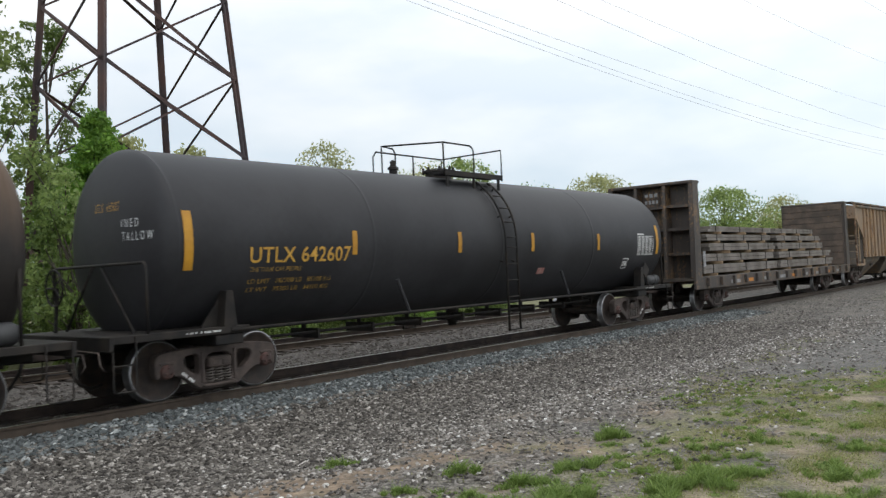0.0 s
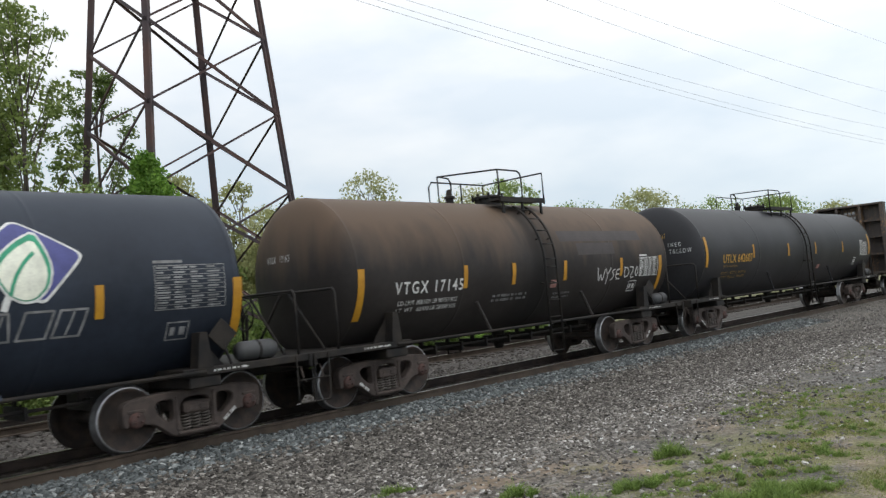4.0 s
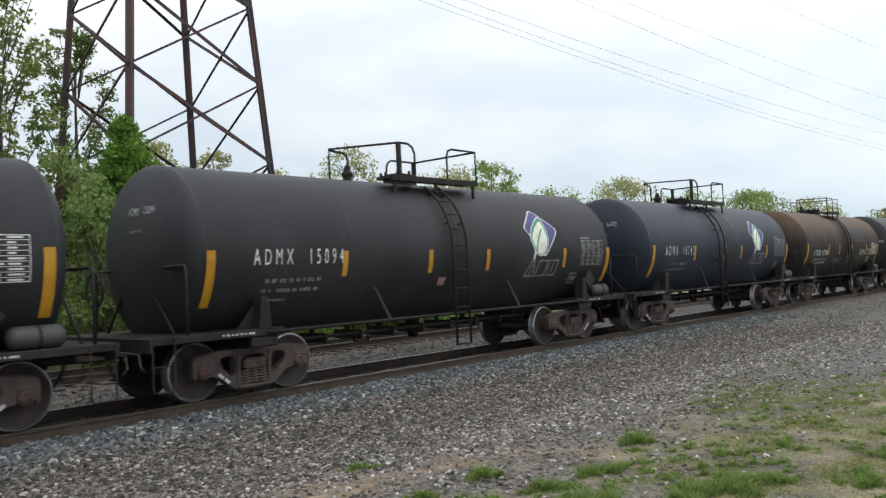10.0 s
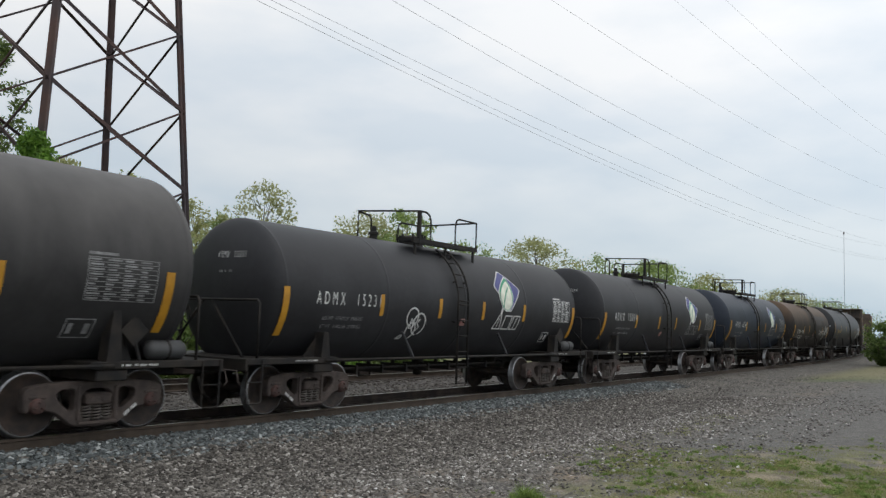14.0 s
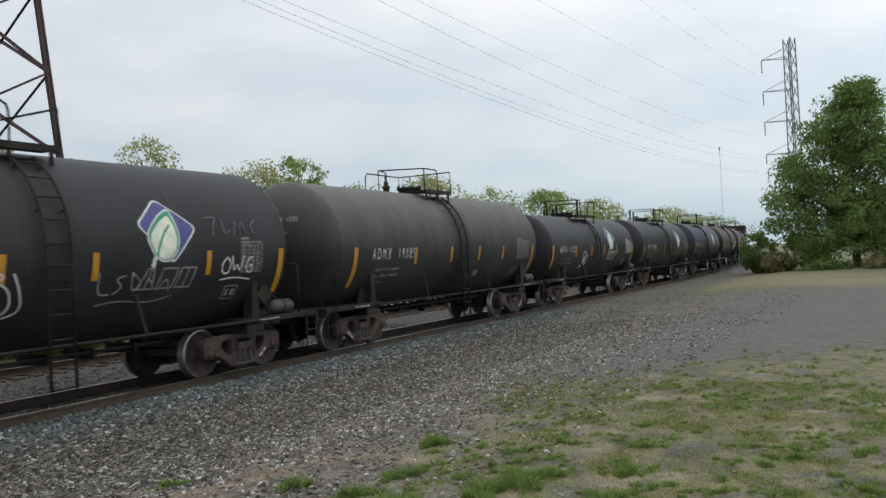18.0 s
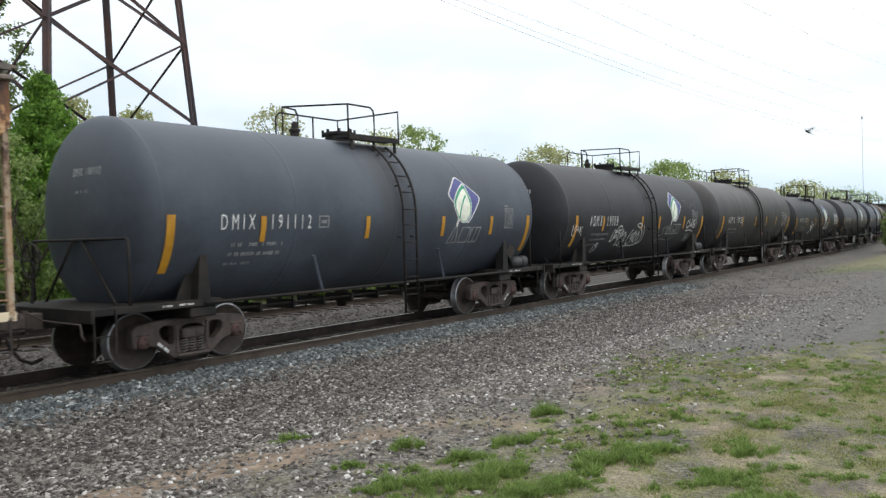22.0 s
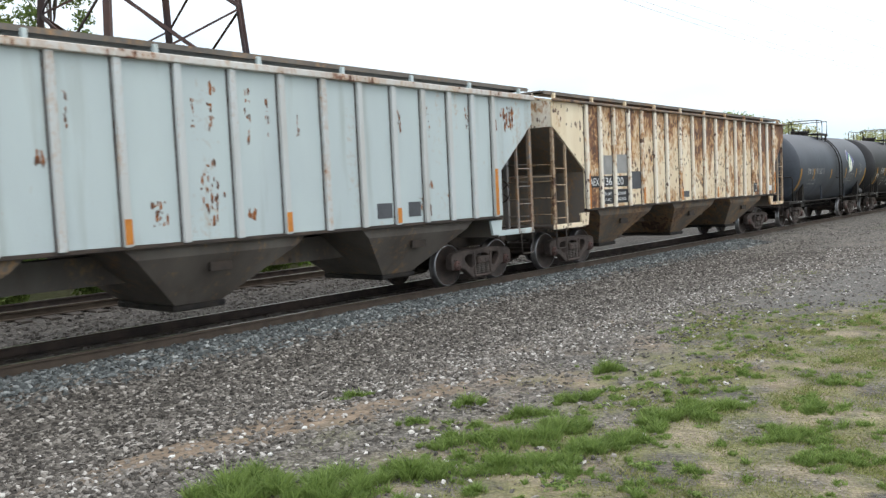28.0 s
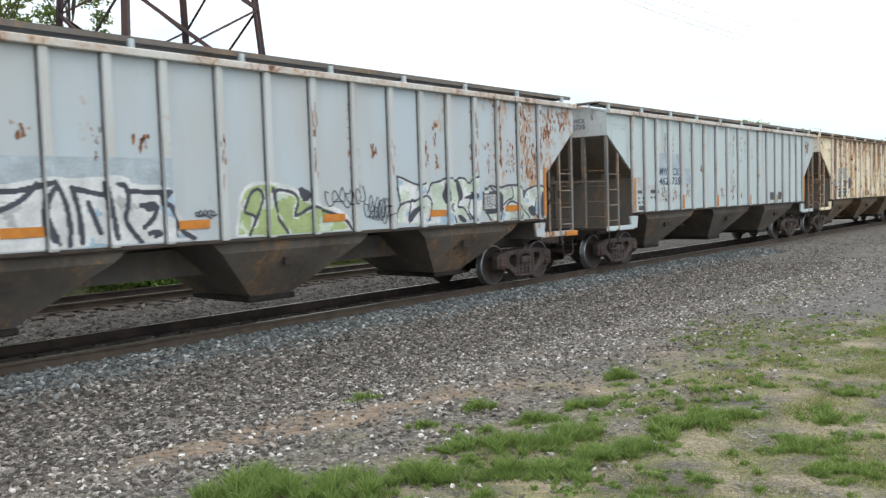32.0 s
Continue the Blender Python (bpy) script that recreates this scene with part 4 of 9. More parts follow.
def tank_car(label, u, half, r, zc, material, ends, inset=0.0, group="tank cars of the train"):
    """A tank car. half: half of the distance between truck centres; ends: where the two heads end;
    inset: how far the end rail stands in from its usual place."""
    car = thing("tank_car", label, "tank car", group)
    TRAIN.append((car, u))
    xl, xr = ends
    hd = r * HEAD
    prof = []
    for i in range(15):
        a = math.pi / 2 * i / 14
        prof.append((hd - hd * math.cos(a) ** 0.94, max(r * math.sin(a) ** 0.94, 0.02)))
    body = []
    for k in range(5):
        x = xl + hd + (xr - xl - 2 * hd) * k / 4
        body += [(x - 0.06, r), (x - 0.014, r), (x - 0.006, r + 0.0035), (x + 0.006, r + 0.0035), (x + 0.014, r), (x + 0.06, r)]
    bm = bmesh.new()
    lathe(bm, [(xl + q, w) for q, w in prof[:-1]] + body[1:-1] + [(xr - q, w) for q, w in prof[:-1][::-1]], "x", 80, (0, 0, zc))
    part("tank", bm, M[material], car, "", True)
    end = half + 1.95
    fr = M["frame_black"]
    for s in (-1, 1):
        bm = bmesh.new()
        box(bm, min(s * (half - 1.3), s * end), max(s * (half - 1.3), s * end), -0.2, 0.2, 0.74, 1.06, bev=0.02)
        part("stub_sill", bm, fr, car)
        bm = bmesh.new()
        box(bm, s * half - 0.25, s * half + 0.25, -1.4, 1.4, 0.78, 0.945, bev=0.02)
        part("body_bolster", bm, fr, car)
        x0, x1 = sorted((s * (half - 0.35), s * end))
        bm = bmesh.new()
        box(bm, x0, x1, -1.42, 1.42, 0.95, 1.06, bev=0.01)
        part("end_platform", bm, fr, car)
        bm = bmesh.new()
        box(bm, x1 - 0.06 if s > 0 else x0, x1 if s > 0 else x0 + 0.06, -1.45, 1.45, 0.86, 1.06, bev=0.01)
        part("end_sill", bm, fr, car)
        # A rail across the end, on two posts.
        xh = s * (end - 0.3 - inset)
        bm = bmesh.new()
        pipe(bm, [(xh, -1.38, 1.05), (xh, -1.38, 2.0), (xh, -1.33, 2.06), (xh, 1.33, 2.06), (xh, 1.38, 2.0), (xh, 1.38, 1.05)], 0.024, 7)
        part("end_handrail", bm, fr, car, smooth=True)
        for e in (-1, 1):
            # A tank saddle: a post and a web that leans outwards.
            zt = zc - r * (0.36 if r > 1.5 else 0.52)
            y0, y1 = sorted((e * 1.42, e * 1.2))
            bm = bmesh.new()
            prism(bm, [(s * half - 0.12, 1.06), (s * half + 0.12, 1.06), (s * half + 0.06, zt), (s * half - 0.06, zt)], y0, y1)
            saddle = part("tank_saddle", bm, fr, car)
            bm = bmesh.new()
            prism(bm, [(s * (half + 0.11), 1.06), (s * (half + 0.4), 1.06), (s * (half + 0.06), zt - 0.1)], e * 1.22 - 0.015, e * 1.22 + 0.015)
            part("saddle_web", bm, fr, saddle)
            bm = bmesh.new()
            tube(bm, (xh, e * 1.02, 1.05), (xh, e * 0.12, 2.05), 0.024, 6)
            part("rail_brace", bm, fr, car, smooth=True)
            bm = bmesh.new()
            xs = s * (end - 0.22)
            pipe(bm, [(xs - 0.17, e * 1.43, 1.04), (xs - 0.17, e * 1.43, 0.34), (xs - 0.13, e * 1.43, 0.3), (xs + 0.13, e * 1.43, 0.3), (xs + 0.17, e * 1.43, 0.34), (xs + 0.17, e * 1.43, 1.04)], 0.014, 6)
            tube(bm, (xs - 0.17, e * 1.43, 0.66), (xs + 0.17, e * 1.43, 0.66), 0.012, 6)
            part("sill_step", bm, fr, car, smooth=True)
            # A line of small white stencil writing on the sill beside the truck.
            bm = bmesh.new()
            for poly in bars(s * (half + 0.45) - 0.32, s * (half + 0.45) + 0.28, 0.988, 0.034, 7 + int(half * 10), (1, 4, 2, 4, 5)):
                bm.faces.new([bm.verts.new((x, e * 1.424, z)) for x, z in poly])
            tagged(part("stencil", bm, M["white_paint"], car), "", kind="stuff")
        if s > 0:
            bm = bmesh.new()
            lathe(bm, [(half + 0.62, 0.04), (half + 0.65, 0.11), (half + 0.72, 0.15), (half + 1.25, 0.15), (half + 1.32, 0.11), (half + 1.35, 0.04)], "x", 18, (0, -1.2, 1.21))
            part("air_reservoir", bm, M["reservoir_grey"], car, smooth=True)
            bm = bmesh.new()
            lathe(bm, [(half + 0.97, 0.14), (half + 0.975, 0.158), (half + 1.01, 0.158), (half + 1.015, 0.14)], "x", 18, (0, -1.2, 1.21))
            part("reservoir_strap", bm, fr, car)
            # A diamond board for placards on a short stalk.
            bm = bmesh.new()
            box(bm, -0.17, 0.17, -0.012, 0.012, -0.17, 0.17, pose(half + 0.34, -1.36, 1.5, 0, 45, 0), 0.008)
            part("placard_board", bm, fr, car, "dark diamond-shaped placard board")
            bm = bmesh.new()
            tube(bm, (half + 0.34, -1.35, 1.4), (half + 0.44, -1.38, 1.06), 0.022, 6)
            part("placard_stalk", bm, fr, car)
        # The rod that lifts the coupling pin, with its bent handle.
        bm = bmesh.new()
        xe = s * (end + 0.06)
        pipe(bm, [(xe, -1.4, 0.62), (xe + s * 0.06, -1.41, 0.7), (xe + s * 0.05, -1.36, 0.86), (xe + s * 0.05, -0.4, 0.88), (xe + s * 0.2, -0.15, 1.0)], 0.013, 5)
        part("cut_lever", bm, M["truck_rust"], car, smooth=True)
        coupler(car, s * end, s)
        truck(car, s * half, stencil=s)
    bm = bmesh.new()
    xw = -(end - 0.3)
    for k in range(16):
        a0, a1 = 2 * math.pi * k / 16, 2 * math.pi * (k + 1) / 16
        tube(bm, (xw, 0.75 + 0.28 * math.cos(a0), 1.75 + 0.28 * math.sin(a0)), (xw, 0.75 + 0.28 * math.cos(a1), 1.75 + 0.28 * math.sin(a1)), 0.018, 5)
    for k in range(5):
        a0 = 2 * math.pi * k / 5
        tube(bm, (xw, 0.75, 1.75), (xw, 0.75 + 0.28 * math.cos(a0), 1.75 + 0.28 * math.sin(a0)), 0.014, 5)
    tube(bm, (xw, 0.75, 1.07), (xw + 0.05, 0.75, 1.75), 0.03, 6)
    part("brake_wheel", bm, fr, car)
    for e in (-1, 1):
        bm = bmesh.new()
        tube(bm, (-half, e * 1.43, 1.0), (half, e * 1.43, 1.0), 0.03, 8)
        part("side_rail", bm, fr, car, smooth=True)
        for x in (-half * 0.42, half * 0.42):
            bm = bmesh.new()
            tube(bm, (x, e * 1.43, 1.0), (x - 0.25, e * r * 0.93, zc - r * 0.5), 0.035, 6)
            part("strut", bm, M[material], car)
    # Brake rigging and piping under the tank.
    bm = bmesh.new()
    tube(bm, (-half + 1, -0.35, 0.74), (half - 1, -0.35, 0.74), 0.028, 6)
    tube(bm, (-half + 1, 0.3, 0.68), (half - 1, 0.3, 0.68), 0.018, 6)
    for k in range(9):
        x = -half + 1.2 + k * (2 * half - 2.4) / 8
        box(bm, x - 0.025, x + 0.025, -0.42, 0.36, 0.62, 0.8)
        box(bm, x - 0.02, x + 0.02, -0.05, 0.05, 0.7, zc - r + 0.05)
    part("brake_rigging", bm, fr, car)
    bm = bmesh.new()
    lathe(bm, [(0.5, 0.1), (0.62, 0.12), (0.64, 0.17), (0.7, 0.17), (0.72, 0.14), (zc - r + 0.1, 0.16)], "z", 14, (0.1, 0, 0))
    part("outlet_valve", bm, fr, car, smooth=True)
    return car


def top_fittings(car, r, zc, x0, x1, ladder, style, reach=0.85):
    """The walkway, its handrails, the manway and valves on top, and the side ladders."""
    top = zc + r
    fr = M["frame_black"]
    z0, z1 = top + 0.02, top + (0.68 if style == "a" else 0.64)
    for e in (-1, 1):
        bm = bmesh.new()
        box(bm, x0, x1, min(e * 0.5, e * 0.9), max(e * 0.5, e * 0.9), top - 0.02, top + 0.02)
        for k in range(int((x1 - x0) / 0.12)):
            box(bm, x0 + 0.12 * k, x0 + 0.12 * k + 0.03, min(e * 0.5, e * 0.9), max(e * 0.5, e * 0.9), top + 0.02, top + 0.035)
        box(bm, x0, x1, min(e * 0.88, e * 0.93), max(e * 0.88, e * 0.93), top - 0.06, top + 0.05)
        part("walkway", bm, fr, car)
        for x in (x0 + 0.12, (x0 + x1) / 2, x1 - 0.12):
            bm = bmesh.new()
            box(bm, x - 0.03, x + 0.03, e * 0.88 - 0.02, e * 0.88 + 0.02, top - 0.42, top)
            part("walkway_bracket", bm, fr, car)
    y = -0.9
    rr = 0.024 if style == "a" else 0.02

    def rail(name, pts, rad=rr):
        bm = bmesh.new()
        pipe(bm, pts, rad, 6)
        part(name, bm, fr, car, smooth=True)
    if style == "a":
        bm = bmesh.new()
        box(bm, x0 + 0.2, x0 + 0.27, y - 0.04, y + 0.04, z0 - 0.1, z1)
        part("rail_post", bm, fr, car)
        rail("safety_rail", [(x0 + 0.24, y, z1), (x0 + 0.5, y, z1), (x0 + 0.62, y, z1 - 0.06), (x0 + 0.68, y, z1 - 0.18), (x0 + 0.68, y, z0)])
        rail("safety_rail", [(x1 - 0.95, y, z0), (x1 - 0.95, y, z1 - 0.14), (x1 - 0.9, y, z1 - 0.04), (x1 - 0.8, y, z1), (x1 - 0.02, y, z1), (x1 - 0.02, y, z0 - 0.05)])
        rail("end_rail", [(x0 + 0.24, y, z1), (x0 - 0.45, 0.35, z1 - 0.02), (x0 - 0.45, 0.35, z0 - 0.08)])
        rail("end_rail", [(x0 - 0.45, 0.35, z1 - 0.04), (x0 - 0.02, 0.4, z1 - 0.06), (x0 + 0.06, 0.41, z1 - 0.1), (x0 + 0.1, 0.42, z1 - 0.2), (x0 + 0.1, 0.42, z0 - 0.08)])
        rail("end_rail", [(x1 - 0.02, y, z1), (x1 - 0.02, 0.9, z1), (x1 - 0.02, 0.9, z0)])
        rail("safety_rail", [(x1 - 0.92, 0.9, z0 - 0.06), (x1 - 0.92, 0.9, z1 - 0.16), (x1 - 0.87, 0.9, z1 - 0.05), (x1 - 0.76, 0.9, z1), (x1 - 0.02, 0.9, z1)])
        bm = bmesh.new()
        box(bm, x1 - 0.08, x1, 0.86, 0.94, z0 - 0.1, z1)
        part("rail_post", bm, fr, car)
    else:
        mid = (x0 + x1) / 2
        rail("safety_rail", [(x0 - reach, 0.1, z1 - 0.04), (x0, y, z1), (mid - 0.12, y, z1), (mid - 0.03, y, z1 - 0.05), (mid, y, z1 - 0.14), (mid, y, z0)])
        rail("rail_post", [(x0, y, z0 - 0.1), (x0, y, z1)])
        rail("end_rail", [(x0 - reach, 0.1, z0 - 0.06), (x0 - reach, 0.1, z1 - 0.04), (x0 - 0.5, 0.1, z1 - 0.06), (x0 - 0.43, 0.1, z1 - 0.16), (x0 - 0.43, 0.1, z0)])
        rail("safety_rail", [(x1, y, z0 - 0.1), (x1, y, z1), (x1, 0.9, z1), (x1, 0.9, z0 - 0.1)])
        rail("safety_rail", [(x0 - 0.3, 0.9, z0), (x0 - 0.3, 0.9, z1 - 0.12), (x0 - 0.2, 0.9, z1), (x1, 0.9, z1)])
        rail("rail_post", [(mid, 0.9, z0), (mid, 0.9, z1)])
    bm = bmesh.new()
    xm = x0 + (x1 - x0) * 0.42
    lathe(bm, [(top - 0.1, 0.3), (top + 0.13, 0.3), (top + 0.14, 0.36), (top + 0.18, 0.36), (top + 0.22, 0.2)], "z", 22, (xm, 0, 0))
    manway = part("manway", bm, fr, car)
    for i in range(8):
        a = math.pi * i / 4
        shared("eyebolt", "eyebolt", fr, manway, lambda bm: tube(bm, (0, 0, 0.1), (0, 0, 0.25), 0.03, 6), m=pose(xm + 0.34 * math.cos(a), 0.34 * math.sin(a), top))
    bm = bmesh.new()
    lathe(bm, [(top - 0.05, 0.09), (top + 0.1, 0.09), (top + 0.11, 0.12), (top + 0.16, 0.12), (top + 0.18, 0.07), (top + 0.29, 0.06), (top + 0.32, 0.02)], "z", 14, (x0 - 0.3 if style == "a" else x0 - 0.62, 0, 0))
    part("relief_valve", bm, fr, car)
    for e in (-1, 1):
        g = 0.09
        bm = bmesh.new()
        out = []
        for i in range(10):
            a = radians(2 + 56 * i / 9)
            out.append((e * (r + g) * math.cos(a), zc + (r + g) * math.sin(a)))
        low = [(e * (r + g), 0.38), (e * (r + g), zc)]
        for xx in (ladder - 0.21, ladder + 0.21):
            pipe(bm, [(xx, y_, z) for y_, z in low + out], 0.026, 6)
        for z in np.arange(0.4, zc, 0.36):
            tube(bm, (ladder - 0.21, e * (r + g), z), (ladder + 0.21, e * (r + g), z), 0.016, 6)
        for y_, z in out[::2]:
            tube(bm, (ladder - 0.21, y_, z), (ladder + 0.21, y_, z), 0.016, 6)
        for a in (-18, 20, 50):
            y_, z = math.cos(radians(a)), math.sin(radians(a))
            for xx in (ladder - 0.21, ladder + 0.21):
                tube(bm, (xx, e * (r - 0.02) * y_, zc + (r - 0.02) * z), (xx, e * (r + g) * y_, zc + (r + g) * z), 0.018, 6)
        part("ladder", bm, fr, car, smooth=True)


def quad_xz(bm, x0, x1, y, z0, z1):
    bm.faces.new([bm.verts.new(p) for p in ((x0, y, z0), (x1, y, z0), (x1, y, z1), (x0, y, z1))])


def text_mesh(body, x0, x1, h0, size, shear=0.0, spacing=1.0, bold=0.0):
    """Letters in Blender's own font as a flat mesh, from x0 to x1, standing on h0."""
    cu = bpy.data.curves.new("letters", "FONT")
    cu.body, cu.size, cu.shear, cu.space_character, cu.offset = body, 1.0, shear, spacing, bold
    cu.resolution_u = 3
    ob = bpy.data.objects.new("letters", cu)
    me = bpy.data.meshes.new_from_object(ob)
    bpy.data.objects.remove(ob)
    n = len(me.vertices)
    co = np.empty(n * 3)
    me.vertices.foreach_get("co", co)
    co = co.reshape(-1, 3)
    lo, hi = co.min(0), co.max(0)
    co[:, 0] = x0 + (co[:, 0] - lo[0]) / (hi[0] - lo[0]) * (x1 - x0)
    co[:, 1] = h0 + (co[:, 1] - max(lo[1], 0)) / (hi[1] - max(lo[1], 0)) * size
    return me, co


def lettering(car, body, x0, x1, h0, size, place, material, shear=0.0, spacing=1.0, bold=0.0, label=""):
    """Letters laid on a surface by place(x, h)."""
    me, co = text_mesh(body, x0, x1, h0, size, shear, spacing, bold)
    flat = [place(x, h) for x, h, _ in co]
    if size < 0.12:
        me.vertices.foreach_set("co", np.array(flat, dtype=float).ravel())
        me.materials.clear()
        me.materials.append(M[material])
        return tagged(part("stencil", me, None, car, label), "", kind="stuff")
    # Large letters are parts of their own: every island of faces is one letter.
    root = list(range(len(flat)))

    def find(i):
        while root[i] != i:
            root[i] = root[root[i]]
            i = root[i]
        return i
    faces = [list(p.vertices) for p in me.polygons]
    for f in faces:
        for i in f[1:]:
            root[find(i)] = find(f[0])
    letters = {}
    for f in faces:
        letters.setdefault(find(f[0]), []).append(f)
    for group_ in letters.values():
        used = sorted({i for f in group_ for i in f})
        at_ = {i: k for k, i in enumerate(used)}
        part("letter", from_lists("letter", [flat[i] for i in used], [[at_[i] for i in f] for f in group_], M[material]), None, car, label)
    bpy.data.meshes.remove(me)


def sheet(name, car, polys, place, material, label="", parent=None):
    """Flat shapes of (x, h) laid on a surface by place(x, h)."""
    bm = bmesh.new()
    for poly in polys:
        try:
            bm.faces.new([bm.verts.new((x, 0, h)) for x, h in poly])
        except ValueError:
            pass
    bmesh.ops.remove_doubles(bm, verts=bm.verts[:], dist=1e-5)
    # Cut in narrow bands, so that the paint follows a curved surface.
    hs = [v.co.z for v in bm.verts]
    for k in range(math.floor(min(hs) / 0.08) + 1, math.ceil(max(hs) / 0.08)):
        bmesh.ops.bisect_plane(bm, geom=bm.verts[:] + bm.edges[:] + bm.faces[:], plane_co=(0, 0, 0.08 * k), plane_no=(0, 0, 1))
    for v in bm.verts:
        v.co = place(v.co.x, v.co.z)
    ob = part(name, bm, material if not isinstance(material, str) else M[material], parent or car, label)
    if name in ("stencil", "test_panel"):
        tagged(ob, label, kind="stuff")
    return ob


def ribbon(pts, w):
    """A painted stroke as quads along a line of (x, h)."""
    out = []
    for (xa, ha), (xb, hb) in zip(pts, pts[1:]):
        dx, dh = xb - xa, hb - ha
        n = math.hypot(dx, dh) or 1.0
        ox, oh = -dh / n * w / 2, dx / n * w / 2
        ex, eh = dx / n * w * 0.25, dh / n * w * 0.25
        out.append([(xa - ox - ex, ha - oh - eh), (xb - ox + ex, hb - oh + eh), (xb + ox + ex, hb + oh + eh), (xa + ox - ex, ha + oh - eh)])
    return out


def scrawl(x0, x1, h0, h1, seed, loops, w, step=70):
    """A looping hand-sprayed signature inside a box."""
    rnd = random.Random(seed)
    pts = []
    ph, amp = rnd.random() * 6, [rnd.uniform(0.5, 1.0) for _ in range(loops + 2)]
    n = step * 1
    for i in range(n + 1):
        k = i / n
        a = 2 * math.pi * loops * k + ph
        am = amp[int(k * loops)]
        x = x0 + (x1 - x0) * (0.08 + 0.84 * k) + (x1 - x0) / loops * 0.55 * math.cos(a)
        h = (h0 + h1) / 2 + (h1 - h0) / 2 * am * (0.75 * math.sin(a) + 0.25 * math.sin(2.3 * a + ph))
        pts.append((x, h))
    return ribbon(pts, w)


def freehand(pts, times=2):
    """A line of a few points made to run smoothly, its ends kept."""
    for _ in range(times):
        q = [pts[0]]
        for (xa, ha), (xb, hb) in zip(pts, pts[1:]):
            q += [(0.75 * xa + 0.25 * xb, 0.75 * ha + 0.25 * hb), (0.25 * xa + 0.75 * xb, 0.25 * ha + 0.75 * hb)]
        pts = q + [pts[-1]]
    return pts


def bars(x0, x1, h0, size, seed, groups=(2, 2, 6, 2, 5, 2)):
    """Worn stencil writing: groups of small upright bars."""
    rnd = random.Random(seed)
    total = sum(groups) + len(groups) - 1
    step = (x1 - x0) / total
    out, k = [], 0
    for g in groups:
        for _ in range(g):
            if rnd.random() > 0.1:
                a = x0 + step * k
                lo, hi = h0 + size * rnd.uniform(0, 0.15), h0 + size * rnd.uniform(0.85, 1.0)
                out.append([(a, lo), (a + step * 0.66, lo), (a + step * 0.66, hi), (a, hi)])
            k += 1
        k += 1
    return out


def frame_shape(x0, x1, h0, h1, w):
    return [[(x0, h0), (x1, h0), (x1, h0 + w), (x0, h0 + w)], [(x0, h1 - w), (x1, h1 - w), (x1, h1), (x0, h1)], [(x0, h0 + w), (x0 + w, h0 + w), (x0 + w, h1 - w), (x0, h1 - w)], [(x1 - w, h0 + w), (x1, h0 + w), (x1, h1 - w), (x1 - w, h1 - w)]]


def data_panel(x0, x1, h0, h1, seed):
    """The test-date panel: rows and columns of small blocks with a title line."""
    rnd = random.Random(seed)
    out = [[(x0, h1 + 0.03), (x0 + (x1 - x0) * 0.4, h1 + 0.03), (x0 + (x1 - x0) * 0.4, h1 + 0.07), (x0, h1 + 0.07)]] + frame_shape(x0, x1, h0, h1, 0.012)
    rows, cols = 9, 4
    for i in range(rows):
        b = h0 + (h1 - h0) * i / rows
        if i:
            out.append([(x0 + 0.02, b - 0.004), (x1 - 0.02, b - 0.004), (x1 - 0.02, b + 0.004), (x0 + 0.02, b + 0.004)])
        for j in range(cols):
            a = x0 + 0.03 + (x1 - x0 - 0.06) * j / cols
            w, h = (x1 - x0) / cols * rnd.uniform(0.35, 0.8), (h1 - h0) / rows
            out.append([(a, b + h * 0.33), (a + w, b + h * 0.33), (a + w, b + h * 0.68), (a, b + h * 0.68)])
    return out


LOGO = {"blue": (0.07, 0.075, 0.25), "green": (0.03, 0.32, 0.17), "leaf": (0.84, 0.85, 0.72)}
for key_, col_ in LOGO.items():
    M["emblem_" + key_] = mat("emblem_" + key_, col_, 0.5, second=[c * 0.8 for c in col_], scale=5)
M["reservoir_grey"] = mat("reservoir_grey", (0.05, 0.052, 0.055), 0.55, second=(0.045, 0.045, 0.046), scale=4)
M["faded_white"] = mat("faded_white", (0.3, 0.3, 0.3), 0.6, second=(0.16, 0.16, 0.16), scale=6, detail=8)
M["ghost_white"] = mat("ghost_white", (0.13, 0.13, 0.135), 0.6, second=(0.06, 0.06, 0.062), scale=6, detail=8)
M["yellow_letter"] = mat("yellow_letter", (0.58, 0.33, 0.05), 0.55, second=(0.45, 0.25, 0.04), scale=8)
M["worn_yellow"] = mat("worn_yellow", (0.42, 0.25, 0.05), 0.6, second=(0.2, 0.12, 0.025), scale=9, detail=8)
M["dull_red"] = mat("dull_red", (0.3, 0.12, 0.1), 0.6, second=(0.4, 0.25, 0.22), scale=12)


def rounded(pts, r, n=4):
    out = []
    k = len(pts)
    for i in range(k):
        a, b, c = (Vector(pts[(i + d) % k]) for d in (-1, 0, 1))
        p, q = b + (a - b).normalized() * r, b + (c - b).normalized() * r
        for j in range(n + 1):
            t = j / n
            out.append(tuple((1 - t) ** 2 * p + 2 * t * (1 - t) * b + t * t * q))
    return out


def fan(poly, c):
    """A closed outline as slim triangles round a middle point, so that it can bend over a tank."""
    return [[c, poly[i], poly[(i + 1) % len(poly)]] for i in range(len(poly))]


